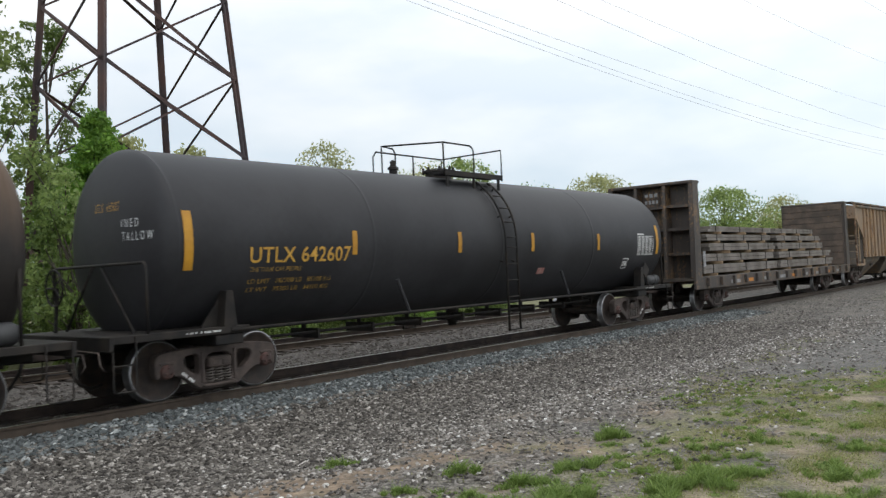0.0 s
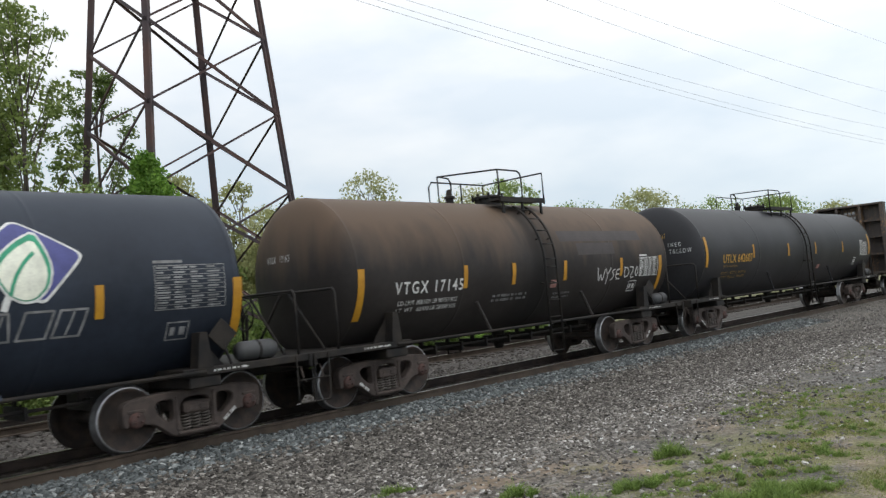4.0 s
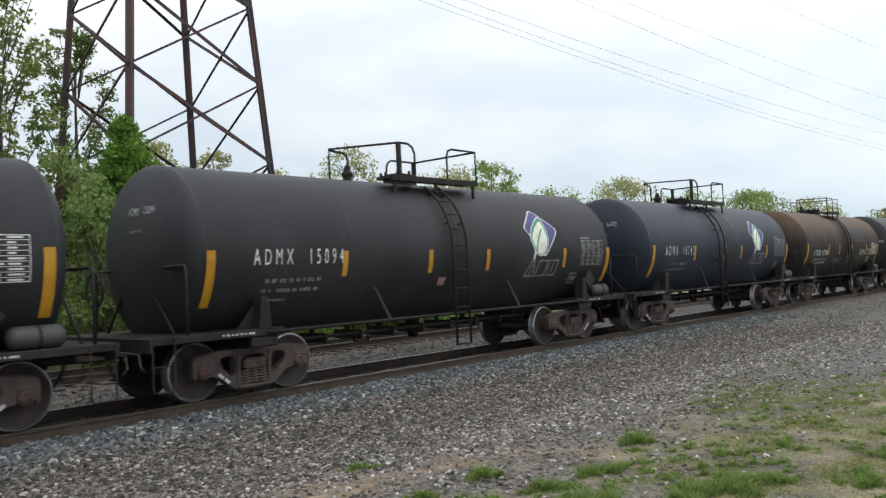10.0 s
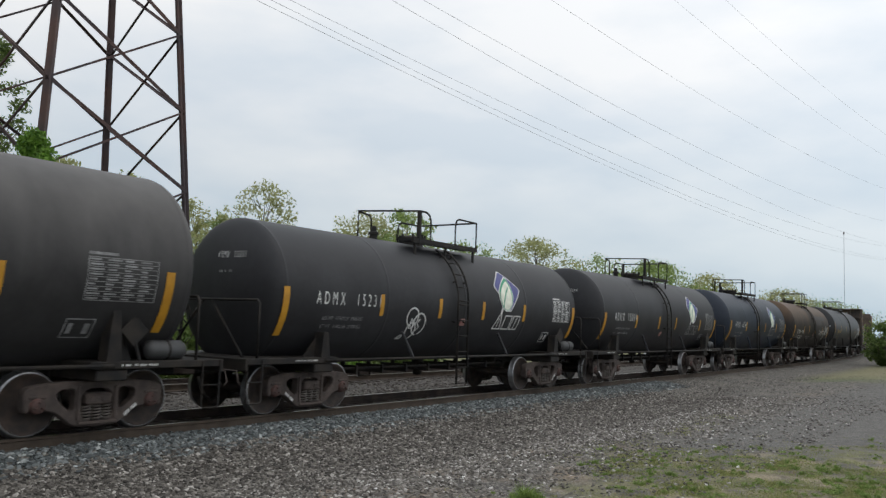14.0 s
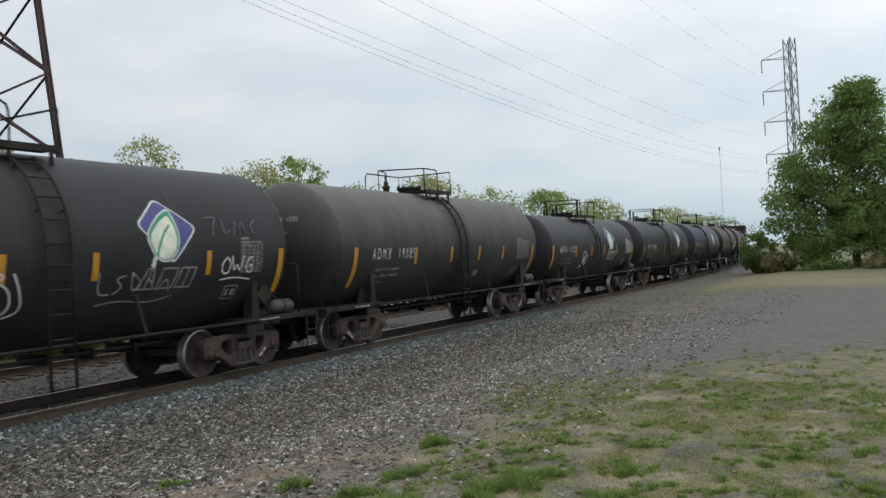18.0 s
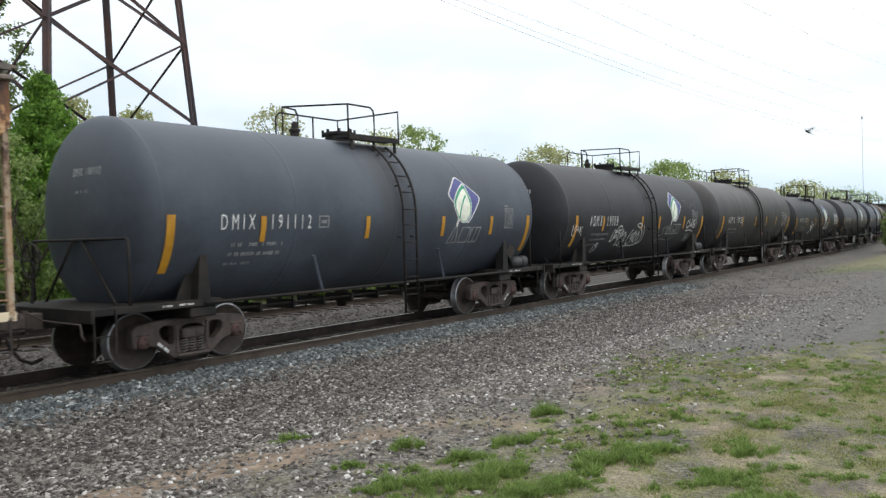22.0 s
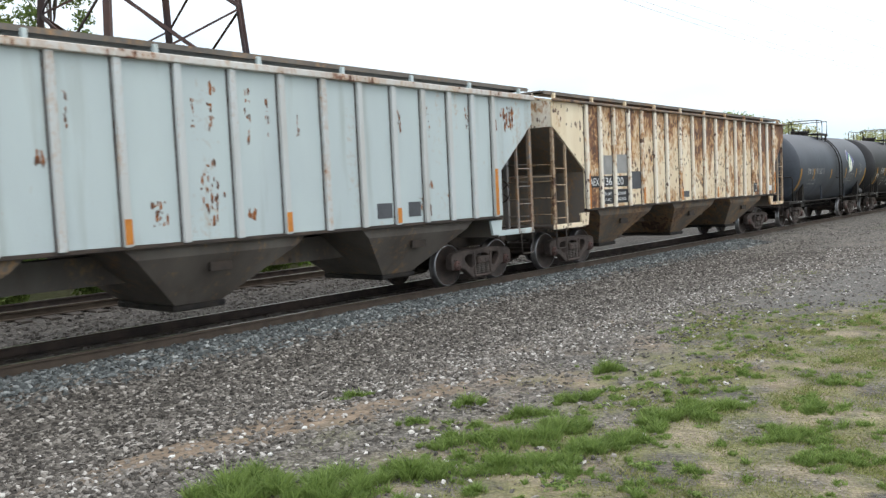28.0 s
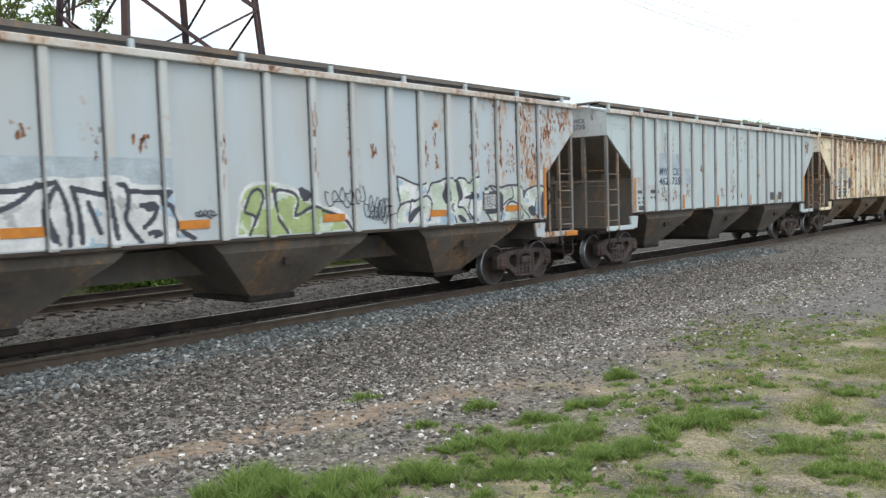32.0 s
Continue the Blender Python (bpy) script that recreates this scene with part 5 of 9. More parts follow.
def emblem(car, cx, ch, r, zc, worn):
    """A leaf on a tilted blue square with a white edge, and three slanted blocks under it."""
    sq = [(-0.66, 0.06), (-0.13, 0.56), (0.68, 0.02), (0.1, -0.62)]
    put = lambda lift: (lambda x, h: wrap(r, zc, cx + x, ch + h, lift))
    edge = rounded(sq, 0.12)
    base = sheet("emblem", car, fan(edge, (0, 0)), put(0.006), "white_paint", "white-edged blue square with a pale leaf")
    inner = [(x * 0.93, h * 0.93) for x, h in edge]
    sheet("emblem_field", car, fan(inner, (0, 0)), put(0.010), "emblem_blue", parent=base)
    # The leaf: a pointed tip above, broad below, leaning to the right.
    leaf = smooth_loop([(0.1, 0.39), (0.2, 0.12), (0.26, -0.15), (0.2, -0.4), (0.04, -0.56), (-0.13, -0.58), (-0.32, -0.48), (-0.47, -0.22), (-0.45, -0.06), (-0.34, 0.08), (-0.16, 0.24)], 1)
    mid = (-0.1, -0.16)
    near = lambda k, dx=0.0, dh=0.0: [(mid[0] + (x - mid[0]) * k + dx, mid[1] + (h - mid[1]) * k + dh) for x, h in leaf]
    sheet("leaf_rim", car, fan(leaf, mid), put(0.014), "white_paint", parent=base)
    sheet("stalk", car, ribbon([(-0.345, -0.63), (-0.32, -0.54), (-0.27, -0.42)], 0.08), put(0.016), "white_paint", parent=base)
    sheet("leaf_edge", car, fan(near(0.92), mid), put(0.018), "emblem_green", parent=base)
    sheet("leaf", car, fan(near(0.8, -0.005, -0.035), mid), put(0.022), "emblem_leaf", parent=base)
    sheet("leaf_vein", car, ribbon([(-0.27, -0.46), (-0.24, -0.34), (-0.19, -0.22), (-0.09, -0.07), (0.03, 0.05)], 0.045), put(0.026), "emblem_green", parent=base)
    m1 = "faded_white" if worn else "white_paint"
    for k in range(3):
        a, w = -0.62 + 0.42 * k, 0.34
        blk = [(a, -1.03), (a + w, -1.03), (a + w + (0.1 if k else -0.02), -0.68), (a + (0.1 if k else 0.2), -0.68)]
        outline = ribbon(blk + blk[:1], 0.03) + (ribbon([((blk[0][0] + blk[1][0]) / 2, -1.0), ((blk[2][0] + blk[3][0]) / 2, -0.71)], 0.025) if k != 1 else [])
        sheet("wordmark_block", car, outline, put(0.008), m1, "outlined slanted block")


def dress(car, r, zc, marks, text=None, text_box=None, paint="white_paint", loads=(), panel=None, square=None, logo=None, worn=False, label_=None):
    """Reflectors, lettering, stencils and emblem on a tank's near side."""
    put = lambda lift: (lambda x, h: wrap(r, zc, x, h, lift))
    for x, h1, h0 in marks:
        bm = bmesh.new()
        strip(bm, r, zc, x, 0.15 if h1 - h0 > 0.6 else 0.115, h0, h1, 6, 0.012)
        part("reflector", bm, M["yellow_reflector"], car)
    if text:
        x0, x1, h0, size = text_box
        plain = paint == "white_paint"
        heavy = text.startswith("VTGX")
        lettering(car, text.replace(" ", "  ") if plain and not heavy else text, x0, x1, h0, size, put(0.01), paint, spacing=(1.3 if heavy else 1.75) if plain else 1.05, bold=0.016 if heavy else -0.002 if plain else 0.01)
    for i, (x0, x1, h0, size) in enumerate(loads):
        sheet("stencil", car, bars(x0, x1, h0, size, i + int(abs(x0) * 10)), put(0.007), "worn_yellow" if paint == "yellow_letter" else "faded_white")
    if panel:
        sheet("test_panel", car, data_panel(*panel, seed=int(panel[0] * 10)), put(0.007), "faded_white" if worn else "white_paint")
    if square:
        x0, x1, h0, h1 = square
        sheet("stencil_box", car, frame_shape(x0, x1, h0, h1, 0.02) + [[(x0 + 0.06, h0 + 0.08), (x0 + 0.13, h0 + 0.08), (x0 + 0.13, h1 - 0.08), (x0 + 0.06, h1 - 0.08)], [(x1 - 0.15, h0 + 0.08), (x1 - 0.06, h0 + 0.08), (x1 - 0.06, h1 - 0.08), (x1 - 0.15, h1 - 0.08)]], put(0.007), "faded_white" if worn else "white_paint")
    if logo:
        emblem(car, *logo, r, zc, worn)
    if label_:
        x0, x1, h0, h1 = label_
        sheet("placard", car, [[(x0, h0), (x1, h0), (x1, h1), (x0, h1)]], put(0.009), "dull_red", "small faded red and white placard")


def head_text(car, text, x, r, zc, y0, y1, z, size, paint):
    """Lettering on the domed tank end."""
    def place(y, h):
        q = math.hypot(y, h - zc)
        k = min(q / r, 0.98)
        hd = r * HEAD
        return Vector((x + hd - hd * (1 - k ** 2.13) ** 0.47 - 0.012, y, h))
    me, co = text_mesh(text.replace(" ", "  "), 0, 1, z, size, spacing=1.7)
    flat = np.array([place(y1 + (y0 - y1) * a, h) for a, h, _ in co], dtype=float)
    me.vertices.foreach_set("co", flat.ravel())
    me.materials.clear()
    me.materials.append(M[paint])
    tagged(part("stencil", me, None, car), "", kind="stuff")


def small_marks(x, ends, inner, hi=-0.09, he=-1.0, short=0.44):
    return [(ends[0], hi + 0.02, he), (ends[1], hi + 0.02, he)] + [(a, hi, hi - short) for a in inner]


fittings = []
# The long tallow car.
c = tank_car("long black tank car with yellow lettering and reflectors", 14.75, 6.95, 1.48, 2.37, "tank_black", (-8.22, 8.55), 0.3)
top_fittings(c, 1.48, 2.37, -1.05, 1.05, 0.35, "b")
dress(c, 1.48, 2.37, [(-7.62, 0.34, -0.54), (8.05, 0.34, -0.5)] + [(a, 0.07, -0.35) for a in (-4.26, -1.26, 1.45, 4.55)], "UTLX 642607", (-6.52, -4.36, -0.45, 0.25), "yellow_letter", [], (6.8, 7.8, -0.52, 0.02), (6.04, 6.35, -0.9, -0.6), label_=(1.84, 2.13, -0.92, -0.76))
head_text(c, "TALLOW", -8.22, 1.48, 2.37, -1.22, -0.6, 2.4, 0.13, "spray_white")
head_text(c, "INED", -8.22, 1.48, 2.37, -0.95, -0.58, 2.6, 0.12, "spray_white")
head_text(c, "UTLX 642607", -8.22, 1.48, 2.37, -0.5, 0.16, 2.86, 0.14, "yellow_letter")
for txt_, x0_, x1_, h_, sz_ in (("THE TANK CAR PEOPLE", -6.5, -5.45, -0.6, 0.075), ("LD LMT   187700 LB   85100 KG", -6.5, -4.74, -0.8, 0.08), ("LT WT   75300 LB   34100 KG", -6.48, -4.76, -0.95, 0.08)):
    lettering(c, txt_, x0_, x1_, h_, sz_, lambda x, h: wrap(1.48, 2.37, x, h, 0.009), "worn_yellow")
# The brown-topped car.
c = tank_car("black tank car with a rusty brown upper half and white lettering", -0.92, 4.38, 1.44, 2.32, "tank_brown", (-5.58, 6.0), 0.36)
top_fittings(c, 1.44, 2.32, -0.5, 1.12, 0.25, "b")
dress(c, 1.44, 2.32, small_marks(0, (-5.05, 5.42), (-2.35, -0.83, 1.04, 3.46)), "VTGX 17145", (-4.24, -2.42, -0.55, 0.22), "white_paint", [(-1.44, -0.3, -0.78, 0.06), (-1.44, -0.3, -0.88, 0.06), (0.71, 1.35, -0.85, 0.05), (0.71, 1.35, -0.95, 0.05)], (4.35, 5.3, -0.58, -0.1), (3.93, 4.28, -0.97, -0.68), label_=(0.52, 0.74, -0.68, -0.5))
for txt_, h_ in (("LD LMT 200100 LB 90750 KG", -0.77), ("LT  WT   62900 LB 28550 KG", -0.91)):
    lettering(c, txt_, -4.12, -2.54, h_, 0.085, lambda x, h: wrap(1.44, 2.32, x, h, 0.008), "white_paint")
SIGN_A = [[(2.38, -0.3), (2.45, -0.66), (2.53, -0.42), (2.62, -0.66), (2.7, -0.34)], [(2.74, -0.34), (2.84, -0.48), (2.96, -0.32)], [(2.84, -0.48), (2.8, -0.7)], [(3.16, -0.36), (3.02, -0.4), (3.14, -0.52), (2.98, -0.62)], [(3.38, -0.36), (3.22, -0.38), (3.22, -0.6), (3.4, -0.6)], [(3.22, -0.48), (3.36, -0.48)]]
SIGN_B = [[(3.62, -0.32), (3.62, -0.6), (3.82, -0.52), (3.8, -0.36), (3.6, -0.32)], [(3.88, -0.32), (4.06, -0.34), (3.9, -0.6), (4.08, -0.58)], [(4.2, -0.32), (4.12, -0.46), (4.2, -0.58), (4.28, -0.44), (4.2, -0.32)], [(4.46, -0.32), (4.34, -0.38), (4.46, -0.48), (4.34, -0.58)]]
for strokes_ in (SIGN_A, SIGN_B):
    sheet("scrawl", c, [q for st in strokes_ for q in ribbon(freehand(st, 1), 0.028)], lambda x, h: wrap(1.44, 2.32, x, h, 0.016), "white_paint", "white sprayed signature")
head_text(c, "VTGX 17145", -5.58, 1.44, 2.32, -0.1, 0.6, 2.62, 0.12, "white_paint")
sheet("repaint_patch", c, [[(1.0, 0.35), (4.6, 0.35), (4.6, 0.62), (1.0, 0.62)], [(1.6, 0.02), (3.2, 0.02), (3.2, 0.3), (1.6, 0.3)]], lambda x, h: wrap(1.44, 2.32, x, h, 0.004), "patch_dark", "dark repainted band")
# The leaf-emblem cars.
SERIES = (
    ("navy blue tank car with a leaf emblem and white lettering", -13.7, 4.65, 1.42, 2.30, "tank_navy", (-1.8, 0.9), -0.9, "a", "ADMX 16743", (-4.53, -2.68, -0.36, 0.26), small_marks(0, (-5.25, 5.4), (-2.6, -0.35, 1.0, 3.33)), (2.52, 0.3), (4.1, 5.2, -0.48, 0.14), (4.3, 4.65, -0.95, -0.66), True, None),
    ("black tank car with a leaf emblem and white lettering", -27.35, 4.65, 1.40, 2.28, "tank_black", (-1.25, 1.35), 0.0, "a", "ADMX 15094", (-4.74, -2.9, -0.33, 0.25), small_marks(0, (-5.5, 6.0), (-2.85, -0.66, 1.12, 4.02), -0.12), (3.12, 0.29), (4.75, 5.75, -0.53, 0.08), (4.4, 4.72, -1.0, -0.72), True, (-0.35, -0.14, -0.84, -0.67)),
    ("black tank car with a leaf emblem and a bubble scrawl", -41.0, 4.68, 1.38, 2.24, "tank_black", (-1.45, 1.2), -0.15, "a", "ADMX 15231", (-4.87, -2.99, -0.28, 0.24), small_marks(0, (-5.65, 5.93), (-2.93, -0.84, 1.0, 3.02), -0.02, -0.93), (2.18, 0.35), (4.68, 5.7, -0.43, 0.16), (4.34, 4.7, -1.08, -0.75), False, (0.05, 0.25, -0.62, -0.45)),
    ("dark grey tank car with a weathered top and white lettering", -54.75, 4.7, 1.56, 2.44, "tank_dusty", (-0.95, 0.65), -0.1, "b", "ADMX 19085", (-4.75, -2.72, -0.44, 0.27), small_marks(0, (-5.48, 5.6), (-2.65, -0.6, 1.25, 3.05), -0.16, -1.12), None, (4.24, 5.38, -0.62, 0.0), (4.1, 4.55, -1.24, -0.9), True, (1.2, 1.5, -1.12, -0.92)),
    ("black tank car covered in white sprayed scrawls", -68.35, 4.68, 1.58, 2.46, "tank_black", (-0.8, 0.85), 0.2, "b", "ADMX 19008", (-4.44, -2.49, -0.46, 0.31), small_marks(0, (-5.32, 5.46), (-3.52, -0.52, 1.02, 3.45), -0.17, -1.08), (2.5, 0.22), (4.3, 4.9, -0.6, 0.0), (4.0, 4.35, -1.15, -0.85), True, None),
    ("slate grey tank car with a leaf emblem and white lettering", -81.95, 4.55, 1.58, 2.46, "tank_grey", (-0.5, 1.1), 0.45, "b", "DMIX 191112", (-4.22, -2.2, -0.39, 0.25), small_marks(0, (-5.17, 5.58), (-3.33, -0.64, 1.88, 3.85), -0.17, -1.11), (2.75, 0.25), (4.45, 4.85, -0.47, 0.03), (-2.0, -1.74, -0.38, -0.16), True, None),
)
ENDS = {"16743": (-5.92, 5.6), "15094": (-6.05, 6.2), "15231": (-6.08, 6.25), "19085": (-6.5, 6.2), "19008": (-6.35, 5.85), "91112": (-5.82, 6.05)}
for lab, u, half, r, zc, paint, plat, lad, style, text, tbox, marks, logo, panel, sq, worn, plac in SERIES:
    c = tank_car(lab, u, half, r, zc, paint, ENDS[text[-5:]], {"15094": 0.33, "19085": 0.2, "19008": 0.25, "91112": 0.36}.get(text[-5:], 0.0))
    top_fittings(c, r, zc, plat[0], plat[1], lad, style)
    x0 = tbox[0] + 0.25
    named = text.endswith("15231")
    if named:
        for txt_, h_ in (("LD LMT   197600 LB   89600 KG", -0.3), ("LT WT   65400 LB   29700 KG", -0.47)):
            lettering(c, txt_, x0, x0 + 1.15, tbox[2] + h_, 0.075, (lambda r_, z_: lambda x, h: wrap(r_, z_, x, h, 0.009))(r, zc), "faded_white")
    dress(c, r, zc, marks, text, tbox, "white_paint", [] if named else [(x0, x0 + 1.15, tbox[2] - 0.3, 0.075), (x0 - 0.03, x0 + 1.12, tbox[2] - 0.47, 0.075), (x0 - 0.05, x0 + 0.5, tbox[2] - 0.64, 0.06)], panel, sq, logo, worn, plac)
    head_text(c, text, ENDS[text[-5:]][0], r, zc, -0.6, 0.1, zc + 0.6, 0.12, "white_paint")
    sheet("stencil", c, [[(x, h) for x, h in q] for q in bars(-0.55, -0.15, zc + 0.02, 0.05, 5, (4, 3))], lambda y, h: Vector((-0.03 + ENDS[text[-5:]][0], y + 0.2, h + 0.3)), "faded_white")
    put_ = (lambda r_, z_: lambda x, h: wrap(r_, z_, x, h, 0.016))(r, zc)
    if text.endswith("16743"):
        sheet("scrape", c, ribbon([(0.58, 0.98), (0.63, 0.75), (0.66, 0.5)], 0.03) + ribbon([(0.66, 0.42), (0.67, 0.1), (0.68, -0.15)], 0.014), put_, "faded_white", "long pale scrape beside the weld")
    if text.endswith("15231"):
        blob = []
        for cx_, ch_, rx_, rh_ in ((-1.83, -0.46, 0.2, 0.2), (-1.55, -0.62, 0.22, 0.25), (-1.78, -0.78, 0.16, 0.2)):
            blob += ribbon([(cx_ + rx_ * math.cos(a * math.pi / 8), ch_ + rh_ * math.sin(a * math.pi / 8)) for a in range(-3, 13)], 0.035)
        blob += ribbon([(-1.95, -0.86), (-2.05, -0.9), (-2.15, -0.98), (-2.02, -0.97), (-1.95, -0.86)], 0.03)
        blob += ribbon([(-1.86, -0.5), (-1.86, -0.72), (-1.74, -0.7), (-1.72, -0.58), (-1.86, -0.5)], 0.03) + ribbon([(-1.55, -0.5), (-1.62, -0.6), (-1.52, -0.68), (-1.6, -0.76)], 0.03)
        sheet("scrawl", c, blob, put_, "white_paint", "white sprayed bubble outline")
    if text.endswith("19008"):
        tag_one = [[(-2.72, -0.98), (-2.68, -0.72), (-2.6, -0.59), (-2.49, -0.61), (-2.51, -0.73), (-2.56, -0.82), (-2.53, -0.95), (-2.61, -1), (-2.72, -0.98)],
            [(-2.4, -0.59), (-2.53, -0.7), (-2.46, -0.88), (-2.33, -0.83), (-2.4, -0.73), (-2.52, -0.86), (-2.56, -0.97)],
            [(-2.37, -0.52), (-2.21, -0.46), (-2.03, -0.5), (-2.08, -0.6), (-2.27, -0.62), (-2.37, -0.55)],
            [(-2.33, -0.64), (-2.15, -0.7), (-1.99, -0.85), (-1.83, -1.18)],
            [(-1.96, -0.61), (-2.08, -0.85), (-2.21, -1.18), (-2.05, -1.09), (-1.83, -1.19)],
            [(-2.46, -0.68), (-2.3, -0.64), (-2.21, -0.74), (-2.26, -0.89), (-2.12, -0.94)],
            [(-1.93, -0.59), (-1.95, -0.85), (-1.87, -0.76), (-1.71, -0.67)],
            [(-1.68, -0.72), (-1.77, -0.91), (-1.71, -1.06), (-1.6, -0.97), (-1.62, -0.77), (-1.68, -0.72)]]
        tag_two = [[(-1.15, -0.58), (-1.33, -0.74), (-1.43, -1.03), (-1.27, -1.16), (-1.02, -1.05), (-1.08, -0.9)],
            [(-1.03, -0.71), (-1.22, -0.84), (-1.15, -0.95), (-0.96, -0.83), (-0.9, -0.62), (-0.8, -0.87), (-0.96, -1)],
            [(-0.9, -0.62), (-1.02, -0.9), (-0.83, -1.06), (-0.68, -0.97), (-0.71, -0.72), (-0.62, -0.68)],
            [(-0.62, -0.71), (-0.52, -0.93), (-0.65, -1.07), (-0.8, -1.09)],
            [(-0.52, -0.59), (-0.37, -0.69), (-0.3, -0.99), (-0.52, -1.15)],
            [(-0.33, -0.45), (-0.21, -0.7), (-0.12, -1), (-0.27, -1.11), (-0.52, -1.15)],
            [(-0.9, -0.45), (-0.71, -0.38), (-0.46, -0.47), (-0.55, -0.55), (-0.8, -0.52), (-0.9, -0.45)],
            [(-1.62, -1.25), (-1.27, -1.18), (-0.83, -1.2), (-0.55, -1.17)]]
        tag_small = [[(-3.69, -1.34), (-3.67, -1.14), (-3.55, -1), (-3.41, -1.06), (-3.47, -1.3), (-3.6, -1.38), (-3.68, -1.34)],
            [(-3.62, -1.1), (-3.47, -1.13)]]
        tag_end = [[(-5.52, -0.42), (-5.52, -0.73), (-5.36, -0.73)],
            [(-5.44, -0.54), (-5.31, -0.41), (-5.28, -0.6), (-5.41, -0.62)],
            [(-5.18, -0.44), (-5.23, -0.61), (-5.1, -0.52), (-5.05, -0.45), (-5.05, -0.67)],
            [(-5.1, -0.61), (-4.91, -0.48)],
            [(-4.99, -0.57), (-4.9, -0.75)]]
        for strokes_, w_ in ((tag_one, 0.028), (tag_two, 0.03), (tag_small, 0.026), (tag_end, 0.022)):
            sheet("scrawl", c, [q for st in strokes_ for q in ribbon(freehand(st), w_)], put_, "white_paint", "white sprayed scrawl")
        # Over the wordmark and beside the emblem: one bright tag, two faded ones.
        tag_bright = [[(3.92, -0.3), (3.78, -0.42), (3.84, -0.62), (4.0, -0.58), (4.02, -0.38), (3.92, -0.3)], [(4.05, -0.28), (4.12, -0.6), (4.2, -0.4), (4.28, -0.6), (4.36, -0.28)], [(4.62, -0.3), (4.46, -0.36), (4.44, -0.56), (4.6, -0.62), (4.64, -0.46), (4.54, -0.46)], [(3.8, -0.72), (4.2, -0.68), (4.6, -0.74)]]
        tag_faded = [[(1.1, -0.5), (1.12, -0.86), (1.35, -0.86)], [(1.62, -0.55), (1.42, -0.6), (1.6, -0.74), (1.42, -0.86)], [(1.75, -0.5), (1.78, -0.86), (2.0, -0.7), (1.75, -0.5)], [(1.15, -1.05), (1.6, -0.98), (2.2, -1.08), (2.7, -0.96)], [(2.1, -0.6), (2.3, -0.9), (2.5, -0.58), (2.6, -0.88)]]
        tag_high = [[(3.4, 0.42), (3.72, 0.46), (3.6, 0.3), (3.56, 0.12)], [(3.84, 0.4), (3.86, 0.12), (4.02, 0.2)], [(4.12, 0.12), (4.18, 0.42), (4.28, 0.2), (4.38, 0.4), (4.44, 0.14)], [(4.74, 0.4), (4.58, 0.3), (4.68, 0.14)]]
        for strokes_, m_ in ((tag_bright, "white_paint"), (tag_faded, "faded_white"), (tag_high, "ghost_white")):
            sheet("scrawl", c, [q for st in strokes_ for q in ribbon(freehand(st), 0.03)], put_, m_, "white sprayed scrawl" if m_ == "white_paint" else "faded sprayed scrawl")


# ---- covered hoppers and the flatcar ----
POSTS = (-6.91, -6.21, -5.48, -4.65, -3.85, -3.03, -2.25, -1.31, -0.39, 0.54, 1.49, 2.43, 3.23, 4.09, 4.89, 5.69, 6.45, 7.17)
SIDE_Y = 1.56


def on_side(x, z, lift=0.006):
    """The near side of a hopper: the sheet, or the face of a post where one stands."""
    on_post = any(abs(x - p) < 0.062 for p in POSTS)
    return Vector((x, -(SIDE_Y + 0.02 + (0.076 if on_post else 0.0) + lift), z))


